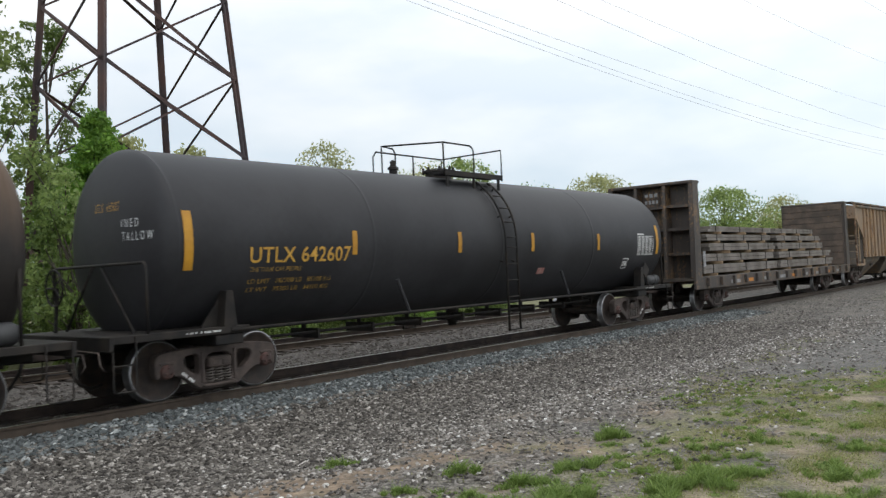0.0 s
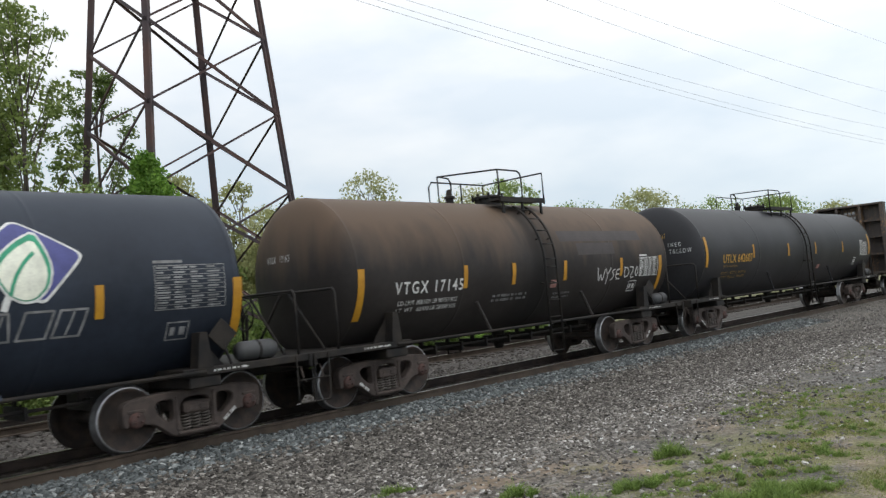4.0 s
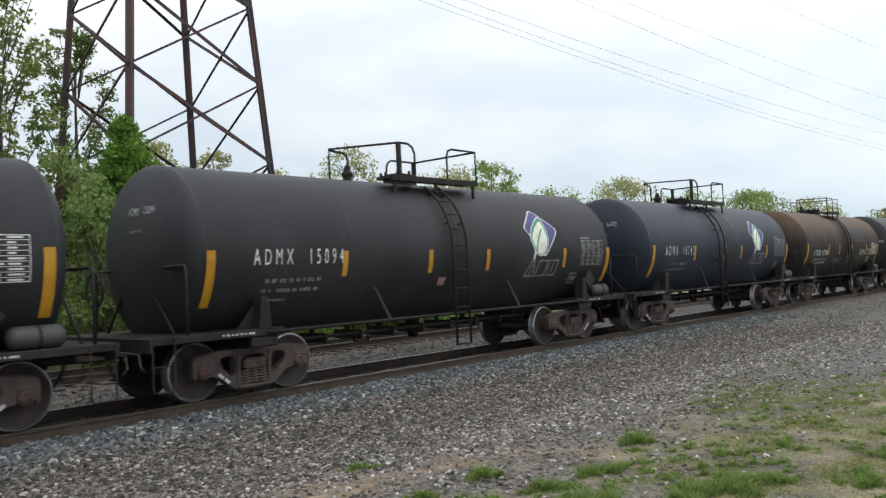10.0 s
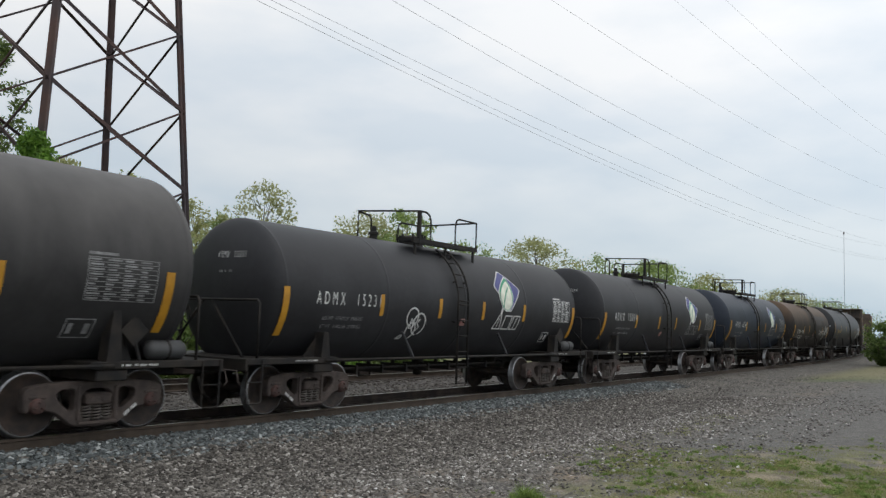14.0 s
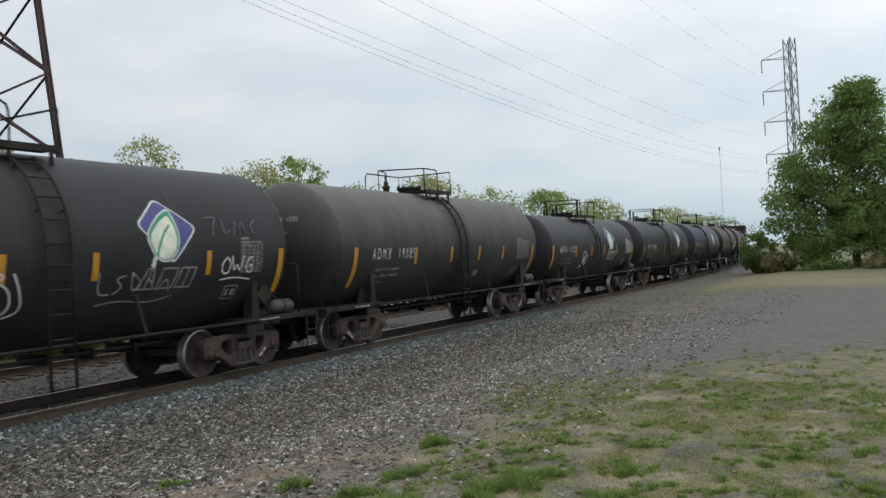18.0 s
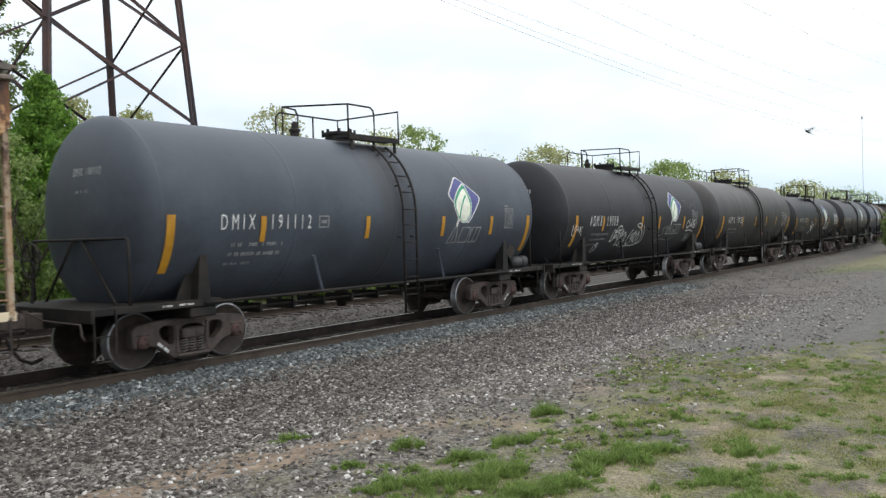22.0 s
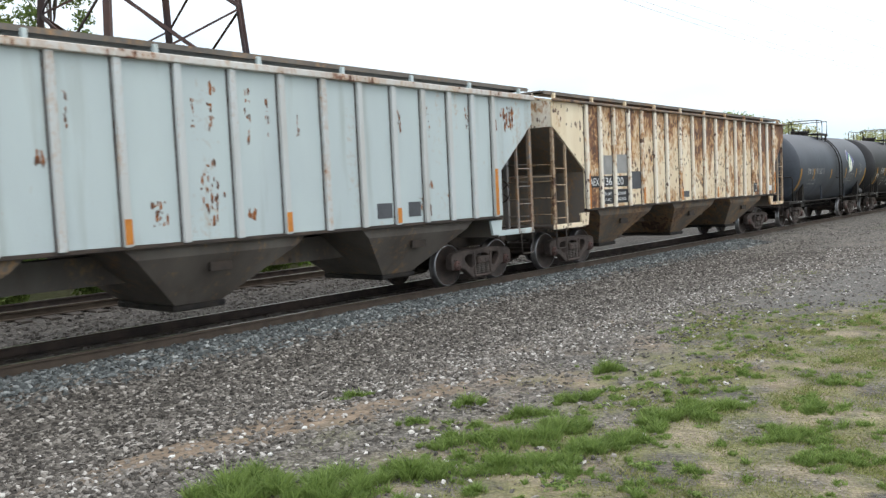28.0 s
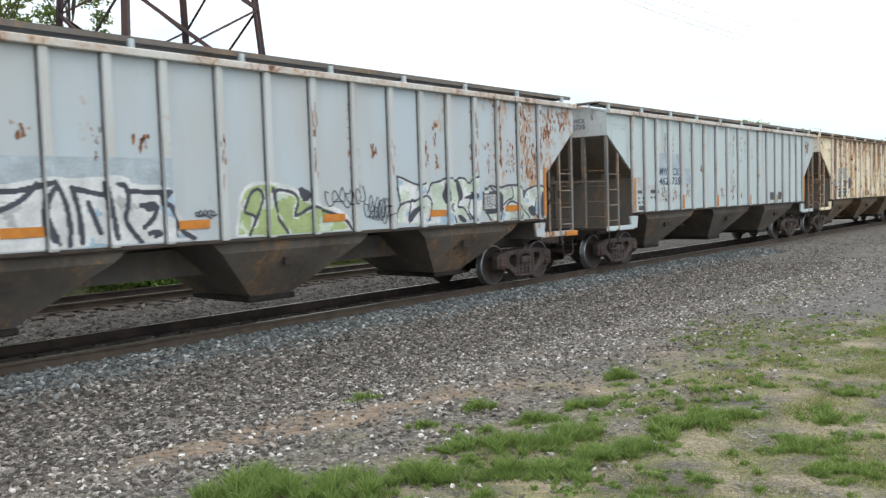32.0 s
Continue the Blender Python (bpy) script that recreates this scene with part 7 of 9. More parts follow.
# The last posts have rusted down their faces.
rnd_post = random.Random(91)
for x_, z0, z1, n_ in ((4.62, 2.3, 3.7, 26), (5.41, 2.6, 3.95, 44), (6.18, 2.35, 3.9, 44), (6.95, 2.5, 3.9, 30), (2.17, 2.5, 3.2, 9), (0.35, 2.3, 3.8, 16), (-1.44, 2.2, 3.0, 8)):
    for k in range(n_):
        cx, cz, a_ = x_ + rnd_post.uniform(-0.045, 0.045), rnd_post.uniform(z0, z1), rnd_post.uniform(0.006, 0.016)
        b_ = a_ * rnd_post.uniform(3, 11)
        rust_bm.faces.new([rust_bm.verts.new((min(max(cx + a_ * math.cos(j * 0.9) * rnd_post.uniform(0.6, 1.2), x_ - 0.056), x_ + 0.056), -(SIDE_Y + 0.0965 + 0.0003 * (k % 9)), cz + b_ * math.sin(j * 0.9) * rnd_post.uniform(0.6, 1.2))) for j in range(7)])
tagged(part("flaking_rust", rust_bm, M["rust_run"], painted), "flaking orange-brown rust on the paint", kind="stuff")
for x0, x1, z0, z1 in ((-7.0, -2.3, 2.1, 2.68),):
    side_quad("repaint_patch", painted, x0, x1, z0, z1, "blue_patch", 0.003)
def rounded(pts, closed=False, times=2):
    """Cut corners until a hand-drawn line runs smoothly."""
    for _ in range(times):
        q = [] if closed else [pts[0]]
        for (xa, za), (xb, zb) in zip(pts, pts[1:] + (pts[:1] if closed else [])):
            q += [(0.75 * xa + 0.25 * xb, 0.75 * za + 0.25 * zb), (0.25 * xa + 0.75 * xb, 0.25 * za + 0.75 * zb)]
        pts = q if closed else q + [pts[-1]]
    return pts


def sprayed(field, fills, strokes, darks, line, rim=None):
    """One sprayed piece: a cloudy coloured ground, dark letters over it and pale light lines beside them."""
    field, strokes, darks = rounded(field, True, 1), [rounded(k) for k in strokes], [rounded(d, True, 1) for d in darks]

    def paint(x, z):
        d = min(near_line(x, z, k) for k in strokes)
        wob = 0.007 * noise.noise(Vector((x * 9, z * 9, 0.3)))
        if d < line + wob or any(inside(x, z, k) for k in darks):
            return "spray_dark"
        if inside(x, z, field):
            if d < line + 0.03 and noise.noise(Vector((x * 4, z * 4, 8.0))) > 0.05:
                return "spray_white"
            k = 0.5 + 0.9 * noise.noise(Vector((x * 2.3, z * 3.1, 1.7))) + 0.15 * noise.noise(Vector((x * 14, z * 14, 4.0)))
            return fills[max(0, min(len(fills) - 1, int(k * len(fills))))]
        if rim and near_line(x, z, field + field[:1]) < rim + 0.03 * noise.noise(Vector((x * 3, z * 3, 2.0))):
            return "spray_white"
        return None
    return paint


one = sprayed([(-6.7, 1.5), (-6.68, 1.9), (-6.5, 2.17), (-6.0, 2.2), (-5.6, 2.16), (-5.1, 2.18), (-4.70, 2.27), (-4.33, 2.30), (-3.91, 2.40), (-3.67, 2.32), (-3.25, 2.38), (-2.97, 2.38), (-2.87, 2.28), (-2.32, 2.25), (-2.29, 1.99), (-2.07, 1.65), (-1.94, 1.50)], ("spray_grey", "spray_white", "spray_white", "spray_white", "spray_white", "spray_sky"), [[(-4.70, 2.24), (-4.33, 2.24), (-3.91, 2.35)],
    [(-4.14, 2.33), (-4.33, 2.11), (-4.70, 1.97)],
    [(-3.91, 2.33), (-4.04, 2.14), (-4.08, 1.89), (-3.91, 1.55)],
    [(-3.90, 2.32), (-3.79, 2.12), (-3.74, 1.76), (-3.77, 1.52)],
    [(-3.70, 2.27), (-3.49, 2.22), (-3.28, 2.18)],
    [(-3.69, 2.25), (-3.61, 1.91), (-3.60, 1.56)],
    [(-3.27, 2.33), (-3.21, 2.00), (-3.15, 1.59)],
    [(-3.50, 2.08), (-3.35, 1.67)],
    [(-3.11, 2.32), (-2.95, 2.31), (-2.93, 2.04), (-3.02, 1.82), (-2.78, 1.52)],
    [(-2.90, 2.23), (-2.65, 2.20), (-2.34, 2.20)],
    [(-2.76, 2.02), (-2.50, 2.05), (-2.56, 1.85), (-2.72, 1.72)],
    [(-2.34, 2.20), (-2.47, 2.07), (-2.32, 1.99)],
    [(-2.32, 1.95), (-2.15, 1.63), (-1.95, 1.53)],
    [(-2.65, 1.63), (-2.56, 1.66), (-2.46, 1.62), (-2.56, 1.59)],
    [(-6.62, 1.55), (-6.45, 2.10), (-6.05, 2.16), (-5.85, 1.75), (-6.10, 1.52)],
    [(-5.75, 1.52), (-5.60, 2.10), (-5.30, 1.80), (-5.10, 2.12), (-4.95, 1.55)],
    [(-6.40, 1.80), (-6.00, 1.85)]], [[(-2.69, 2.07), (-2.51, 2.09), (-2.56, 1.94), (-2.72, 1.93)],
    [(-2.50, 2.22), (-2.34, 2.21), (-2.45, 2.08)],
    [(-4.09, 1.94), (-3.91, 1.61), (-4.00, 1.54), (-4.12, 1.78)],
    [(-3.67, 2.23), (-3.60, 1.91), (-3.57, 1.56), (-3.65, 1.56)],
    [(-3.25, 2.27), (-3.18, 1.94), (-3.11, 1.54), (-3.22, 1.62)],
    [(-2.30, 1.93), (-2.18, 1.57), (-2.28, 1.52)]], 0.036, 0.05)
mural(painted, -6.75, -1.25, 1.5, 2.5, one, "white and dark sprayed graffiti letters", 0.018)


two = sprayed([(-1.18, 1.5), (-1.19, 1.64), (-1.13, 1.86), (-1.09, 2.11), (-0.96, 2.26), (-0.69, 2.3), (-0.23, 2.24), (-0.03, 2.14), (0.08, 2.01), (0.47, 1.91), (0.92, 1.78), (1.08, 1.66), (1.2, 1.5)], ("spray_lime", "spray_lime", "spray_lime", "spray_mint"), [
    [(-0.98, 1.52), (-0.8, 1.85), (-0.69, 2.1), (-0.75, 2.23), (-0.91, 2.21), (-1.02, 2.01), (-1.08, 1.86), (-0.9, 1.83), (-0.86, 1.75)],
    [(-0.56, 2.23), (-0.52, 1.89), (-0.24, 1.52)],
    [(-0.51, 2.2), (-0.23, 2.21), (0.03, 2.09), (-0.11, 1.77), (0.04, 1.82), (0.29, 1.94), (0.53, 1.85), (0.79, 1.79), (1.05, 1.66), (1.16, 1.5)],
], [[(-0.02, 2.3), (0.33, 2.14), (0.17, 2.0), (0.05, 2.04)], [(-0.57, 2.2), (-0.46, 2.15), (-0.4, 1.8), (-0.5, 1.85)]], 0.027, 0.06)
mural(painted, -1.4, 1.45, 1.5, 2.42, two, "lime green sprayed graffiti with dark outline", 0.018)
four = sprayed([(2.27, 1.52), (2.29, 1.78), (2.4, 1.9), (2.33, 2.12), (2.32, 2.43), (2.51, 2.39), (2.78, 2.28), (3.1, 2.34), (3.23, 2.32), (3.52, 2.34), (3.68, 2.4), (3.96, 2.4), (4.32, 2.4), (4.71, 2.45), (4.71, 2.24), (4.82, 2.22), (4.82, 1.5)], ("spray_mint", "spray_mint", "spray_mint", "spray_white", "spray_white", "spray_sky"), [[(2.32, 2.43), (2.49, 2.39), (2.74, 2.3), (2.94, 2.26), (3.11, 2.34), (3.11, 2.13)],
    [(2.32, 2.43), (2.33, 2.16), (2.39, 1.98), (2.39, 1.88), (2.29, 1.78), (2.27, 1.54)],
    [(2.39, 1.9), (2.56, 1.96), (2.67, 1.96), (2.65, 1.81), (2.6, 1.68), (2.61, 1.57)],
    [(2.67, 1.96), (2.83, 1.97), (3.01, 2.07), (3.16, 2.06), (3.27, 1.96), (3.25, 1.76), (3.18, 1.59)],
    [(3.11, 2.13), (3.17, 2.11), (3.24, 2.31), (3.52, 2.33), (3.66, 2.4), (3.91, 2.4), (3.98, 2.32), (4.08, 2.41), (4.32, 2.39), (4.41, 2.26), (4.57, 2.41), (4.71, 2.44)],
    [(4.08, 1.94), (4.02, 1.8), (4.21, 1.82), (4.33, 1.69), (4.44, 1.55)],
    [(4.27, 2.0), (4.48, 2.0), (4.37, 1.81), (4.42, 1.64), (4.59, 1.54)],
    [(3.94, 1.95), (3.73, 1.82), (3.96, 1.64), (4.0, 1.5)]], [[(3.69, 2.35), (3.79, 2.01), (3.7, 1.85), (3.55, 2.05), (3.65, 2.2)],
    [(3.98, 2.32), (4.08, 2.38), (4.22, 2.1), (4.21, 1.98), (4.08, 1.92), (4.06, 2.07)],
    [(4.29, 2.04), (4.49, 2.06), (4.46, 2.15), (4.7, 2.04), (4.52, 1.93)],
    [(4.0, 1.67), (4.16, 1.66), (4.37, 1.5), (4.14, 1.5)],
    [(2.6, 1.67), (2.69, 1.79), (2.9, 1.88), (2.99, 1.84), (2.83, 1.71), (2.62, 1.53)],
    [(2.64, 2.02), (2.84, 1.99), (2.74, 1.92)]], 0.02)
mural(painted, 2.15, 4.92, 1.5, 2.5, four, "mint and white sprayed graffiti letters", 0.016)
five = sprayed([(4.71, 1.5), (4.71, 2.24), (4.88, 2.24), (5.01, 2.15), (5.11, 2.28), (5.37, 2.21), (5.88, 2.27), (6.18, 2.24), (6.25, 2.04), (6.45, 2.15), (6.97, 2.26), (7.09, 2.12), (7.05, 1.5)], ("spray_mint", "spray_grey", "spray_mint", "spray_white", "spray_sky"), [[(4.48, 2.24), (4.88, 2.23), (5.0, 2.14), (5.11, 2.26), (5.39, 2.19), (5.63, 2.22), (5.88, 2.26), (6.18, 2.22), (6.22, 1.97)],
    [(5.88, 2.24), (5.98, 1.97), (5.7, 1.92), (5.46, 1.73)],
    [(5.12, 2.22), (5.27, 2.11), (5.46, 2.05), (5.48, 1.82)],
    [(5.66, 1.75), (5.77, 1.89), (5.98, 1.89), (6.15, 1.8), (6.21, 1.61), (6.12, 1.5)],
    [(6.22, 1.97), (6.31, 2.09), (6.57, 2.18), (6.97, 2.25), (7.07, 2.07)],
    [(6.43, 2.12), (6.3, 1.91), (6.34, 1.66), (6.51, 1.57), (6.52, 1.5)],
    [(6.82, 1.97), (6.73, 1.65), (6.86, 1.5)],
    [(4.8, 1.71), (4.99, 1.68), (5.12, 1.5)],
    [(5.42, 1.67), (5.36, 1.5)]], [[(4.58, 1.79), (4.79, 1.81), (4.81, 1.7), (4.63, 1.68)],
    [(4.82, 2.08), (5.37, 2.12), (5.52, 1.93), (5.41, 1.63), (4.82, 1.66)],
    [(6.45, 1.73), (6.73, 1.82), (6.78, 1.5), (6.56, 1.59)],
    [(6.21, 2.04), (6.43, 2.12), (6.3, 1.89)],
    [(6.89, 2.06), (7.07, 2.12), (7.04, 1.5), (6.87, 1.5)],
    [(5.8, 1.51), (6.08, 1.52), (6.06, 1.5), (5.84, 1.5)]], 0.022)
mural(painted, 4.93, 7.0, 1.5, 2.5, five, "mint and white sprayed graffiti letters", 0.016)
for x0, x1, z0, z1, k in ((0.55, 1.5, 1.85, 2.28, 51), (1.4, 2.2, 1.55, 2.15, 52), (1.55, 2.1, 1.6, 2.0, 53), (-1.95, -1.55, 1.8, 1.95, 54)):
    sheet("scrawl", painted, scrawl(x0, x1, z0, z1, k, 5, 0.017, 80), lambda x, z: on_side(x, z, 0.012), "spray_dark", "dark sprayed signature")
for x0, x1, z0 in ((-4.62, -4.08, 1.66), (-2.19, -1.69, 1.66), (0.5, 1.0, 1.66), (3.2, 3.68, 1.65), (5.63, 6.13, 1.68), (-6.3, -5.8, 1.66)):
    side_quad("orange_mark", painted, x0, x1, z0, z0 + 0.13, "orange_paint", 0.016)
side_quad("orange_mark", painted, 7.12, 7.22, 1.54, 2.62, "orange_paint", 0.016)
side_quad("number_panel", painted, 4.85, 5.35, 1.72, 2.12, "dark_patch", 0.014)
sheet("stencil_box", painted, data_panel(4.9, 5.3, 1.76, 2.05, 9), lambda x, z: on_side(x, z, 0.018), "spray_white")
bm = bmesh.new()
box(bm, 8.0, 8.5, -1.62, -1.58, 1.02, 1.14, bev=0.006)
part("orange_step", bm, M["orange_paint"], painted)


def bulkhead_flat(u):
    """A flatcar with framed end bulkheads, stake pockets and strapped timber."""
    car = thing("bulkhead_flatcar", "rusty brown bulkhead flatcar with framed end bulkheads", "flatcar", "flatcars of the train")
    TRAIN.append((car, u))
    hl = 9.6
    brown = M["flat_brown"]
    bm = bmesh.new()
    box(bm, -hl, hl, -1.42, 1.42, 1.06, 1.16)
    part("deck", bm, M["tie_wood"], car)
    for e in (-1, 1):
        bm = bmesh.new()
        box(bm, -hl, hl, e * 1.46 - 0.04, e * 1.46 + 0.04, 0.78, 1.18, bev=0.012)
        part("side_sill", bm, brown, car)
        for i in range(16):
            shared("stake_pocket", "stake_pocket", brown, car, lambda bm: box(bm, -0.07, 0.07, -0.1, 0.0, 0.86, 1.14, bev=0.01), m=pose(-hl + 0.9 + i * (2 * hl - 1.8) / 15, e * 1.5, 0, 0, 0, 0 if e < 0 else 180))
    for k in range(9):
        side = bmesh.new()
        quad_xz(side, -6.6 + 1.7 * k, -6.6 + 1.7 * k + (0.5 if k % 3 else 0.9), -1.508, 0.88, 1.0)
        part("paint_mark", side, M["orange_paint"] if k % 3 == 1 else M["faded_white"], car)
    for s in (-1, 1):
        xo, xi = s * hl, s * (hl - 0.62)
        bm = bmesh.new()
        x0, x1 = sorted((xi, xi + s * 0.1))
        box(bm, x0, x1, -1.42, 1.42, 1.16, 4.22)
        panel = part("bulkhead", bm, brown, car)
        for j in range(10):
            bm = bmesh.new()
            xa, xb = sorted((xi - s * 0.03, xi))
            box(bm, xa, xb, -1.4, 1.4, 1.2 + 0.3 * j, 1.2 + 0.3 * j + 0.27, bev=0.01)
            part("plank", bm, M["plank_brown"], panel)
        for y in (-1.42, -0.5, 0.5, 1.42):
            bm = bmesh.new()
            v = [(xi + s * 0.1, 1.16), (xo, 1.16), (xo - s * 0.12, 4.22), (xi + s * 0.1, 4.22)]
            prism(bm, v, y - 0.05 if abs(y) < 1 else y - 0.08, y + 0.05 if abs(y) < 1 else y + 0.08)
            part("bulkhead_rib", bm, brown, panel)
        for z in (1.95, 2.75, 3.5):
            bm = bmesh.new()
            xa, xb = sorted((xi + s * 0.1, xo - s * 0.16))
            box(bm, xa, xb, -1.4, 1.4, z - 0.04, z + 0.04)
            part("bulkhead_rail", bm, brown, panel)
        bm = bmesh.new()
        xa, xb = sorted((xi - s * 0.02, xo - s * 0.1))
        box(bm, xa, xb, -1.5, 1.5, 4.2, 4.3, bev=0.02)
        part("bulkhead_cap", bm, brown, panel)
        coupler(car, s * (hl + 0.05), s)
        truck(car, s * 6.9)
    bm = bmesh.new()
    for y in (-1.504, ):
        box(bm, -8.95, -8.75, y - 0.004, y, 1.5, 2.0)
    part("worn_label", bm, M["faded_white"], car)
    sheet("stencil", car, bars(-0.5, 0.0, 3.85, 0.13, 8, (3,)) + bars(-0.5, 0.0, 3.63, 0.13, 9, (4,)), lambda x, z: Vector((-hl + 0.1, -0.35 - x, z)), "faded_white")
    return car


flat_u = 34.9
flat = bulkhead_flat(flat_u)
rnd = random.Random(4)


def timber_bundle(x0, x1, y0, y1, z, h, rows, cols):
    """A strapped bundle of rough timbers, each one a part, with two bearers under it."""
    b = thing("timber_bundle", "strapped bundle of weathered grey timbers on the flatcar", "timber", "timber bundles")
    TRAIN.append((b, flat_u))
    w, t = (y1 - y0) / cols, h / rows
    for i in range(rows):
        for j in range(cols):
            bm = bmesh.new()
            a, c_ = x0 + rnd.uniform(0, 0.25), x1 - rnd.uniform(0, 0.3)
            box(bm, a, c_, y0 + w * j + 0.006, y0 + w * (j + 1) - 0.006, z + t * i + 0.004, z + t * (i + 1) - 0.004, bev=0.006)
            part("timber", bm, M["timber_grey"], b)
    for k in range(3):
        x = x0 + (x1 - x0) * (0.15 + 0.35 * k) + rnd.uniform(-0.4, 0.4)
        bm = bmesh.new()
        box(bm, x - 0.012, x + 0.012, y0 - 0.012, y1 + 0.012, z - 0.005, z + h + 0.012)
        part("strap", bm, M["frame_black"], b)
        bm = bmesh.new()
        box(bm, x - 0.04, x + 0.04, y0 - rnd.uniform(0.0, 0.22), y1 + 0.06, z - 0.09, z - 0.002)
        part("bearer", bm, M["timber_tan"], b)
    return b


for k, (z, h) in enumerate(((1.26, 0.3), (1.66, 0.26), (2.02, 0.26), (2.37, 0.22), (2.68, 0.2))):
    inset = (0.0, 0.15, 0.9, 1.2, 1.9)[k]
    timber_bundle(-8.3 + (0.0, 0.1, 0.7, 0.5, 0.9)[k], -0.6 - rnd.uniform(0, 0.4), -1.25 + 0.04 * k, 1.2, z, h, 2, 6)
    timber_bundle(-0.3, 7.7 - inset * 1.2, -1.22 + 0.05 * k, 1.2, z, h, 2, 6)


# ---- pylons, wires and mast ----
def pylon(label, cx, cy, turn, base, top_w, height, levels, leg, group, material="tower_steel", arms=()):
    """A square lattice pylon: tapered legs, crossed braces on every face, and cross-arms with insulators."""
    tower = thing("pylon", label, "pylon", group, pose(cx, cy, 0, 0, 0, turn))

    def corner(k, z):
        h = base + (top_w - base) * max(z, 0) / height
        a = math.pi / 2 * k
        return Vector((h * math.cos(a), h * math.sin(a), z))

    def angle_bar(name, p, q, w):
        bm = bmesh.new()
        d = (q - p).to_track_quat("Z", "Y").to_matrix().to_4x4()
        m = Matrix.Translation(p) @ d
        n = (q - p).length
        box(bm, -w, w, -w * 0.18, w * 0.18, 0, n, m)
        box(bm, -w, -w * 0.64, -w, w, 0, n, m)
        part(name, bm, M[material], tower)
    for k in range(4):
        angle_bar("leg", corner(k, -0.7), corner(k, height), leg)
    for i, (a, b) in enumerate(zip(levels, levels[1:])):
        for k in range(4):
            # The stout braces lean one way on two faces and the other way on the two beside them.
            angle_bar("brace", corner(k, b), corner(k + 1, a), leg * (0.5 if k in (0, 3) else 0.3))
            angle_bar("brace", corner(k, a), corner(k + 1, b), leg * (0.3 if k in (0, 3) else 0.5))
    for z, length, drop in arms:
        tip = Vector((-length, 0, z))
        for k in (1, 2, 3):
            angle_bar("cross_arm", corner(k, z + (0.0 if k != 2 else 1.6)), tip, leg * 0.5)
        if drop:
            bm = bmesh.new()
            lathe(bm, [(z - 0.25 * j, 0.05 if j % 2 else 0.13) for j in range(int(drop / 0.25) + 1)], "z", 8, (-length, 0, 0))
            part("insulator", bm, M["galvanised"], tower)
    return tower


LEVELS = (0.4, 3.5, 6.58, 9.77, 12.92, 16.05, 19.2, 22.4, 25.6, 28.8, 32.0, 35.2)
PYL = (17.49, 18.55)
pylon("tall rusty brown steel lattice transmission pylon", PYL[0], PYL[1], -136.9, 4.80, 0.66, 44.0, LEVELS, 0.135, "pylons", arms=((36.0, 6.0, 1.5), (30.0, 6.0, 1.5), (24.0, 6.0, 1.5)))
FAR = (149.0, -0.4)
lv2 = tuple(2.6 * k for k in range(15) if 2.6 * k < 36.5)
pylon("distant grey lattice transmission pylon with arms on one side", FAR[0], FAR[1], -78, 1.15, 0.95, 36.4, lv2, 0.1, "pylons", "galvanised", ((33.2, 4.5, 2.4), (27.8, 4.5, 2.4), (22.6, 4.5, 2.4), (17.1, 4.5, 1.6), (14.6, 4.3, 1.6)))
for i, (z1, z2, off) in enumerate(((14.6, 16.4, 1.0), (15.6, 16.6, 0.4), (16.6, 18.6, 1.0), (18.0, 18.9, 0.0), (19.4, 22.6, 0.5), (25.0, 27.8, 0.0), (30.5, 33.2, 0.2), (36.0, 36.2, -2.0))):
    a = Vector((PYL[0] + 1.5 * off, PYL[1] - 4.0 + 1.2 * (i % 3), z1 + 0.55))
    b = Vector((FAR[0] - 1.2, FAR[1] + 5.4 + 0.3 * off, z2 - 2.2))
    pts = []
    for k in range(41):
        f = k / 40
        p = a.lerp(b, f)
        p.z -= 4 * 2.2 * f * (1 - f)
        pts.append(p)
    bm = bmesh.new()
    pipe(bm, pts, 0.0095, 5)
    w = part("power_line", bm, M["wire_alloy"], None, "thin grey overhead power line strung between pylons")
    tagged(w, "", "power line", "power lines")
mx_, my_ = 0.3 + 420 * math.sin(radians(81.2)), -11.2 + 420 * math.cos(radians(81.2))
mast = thing("radio_mast", "thin pale guyed radio mast far off", "mast", "", pose(mx_, my_, 0))
bm = bmesh.new()
tube(bm, (0, 0, 0), (0, 0, 49), 0.11, 6, 0.08)
part("shaft", bm, M["galvanised"], mast)
bm = bmesh.new()
lathe(bm, [(49, 0.25), (49.3, 0.32), (50, 0.32), (50.3, 0.2)], "z", 10)
part("beacon", bm, M["tower_steel"], mast)


# ---- plants ----
def leaf_material(name, light, dark, rough=0.6):
    m = bpy.data.materials.new(name)
    m.use_nodes = True
    n, l = m.node_tree.nodes, m.node_tree.links
    b = n["Principled BSDF"]
    b.inputs["Roughness"].default_value = rough
    geo, ramp, tr, mx = n.new("ShaderNodeNewGeometry"), n.new("ShaderNodeValToRGB"), n.new("ShaderNodeBsdfTranslucent"), n.new("ShaderNodeMixShader")
    ramp.color_ramp.elements[0].color, ramp.color_ramp.elements[1].color = (*dark, 1), (*light, 1)
    l.new(geo.outputs["Random Per Island"], ramp.inputs["Fac"])
    l.new(ramp.outputs["Color"], b.inputs["Base Color"])
    l.new(ramp.outputs["Color"], tr.inputs["Color"])
    mx.inputs["Fac"].default_value = 0.5
    l.new(b.outputs["BSDF"], mx.inputs[1])
    l.new(tr.outputs["BSDF"], mx.inputs[2])
    l.new(mx.outputs["Shader"], n["Material Output"].inputs["Surface"])
    return m


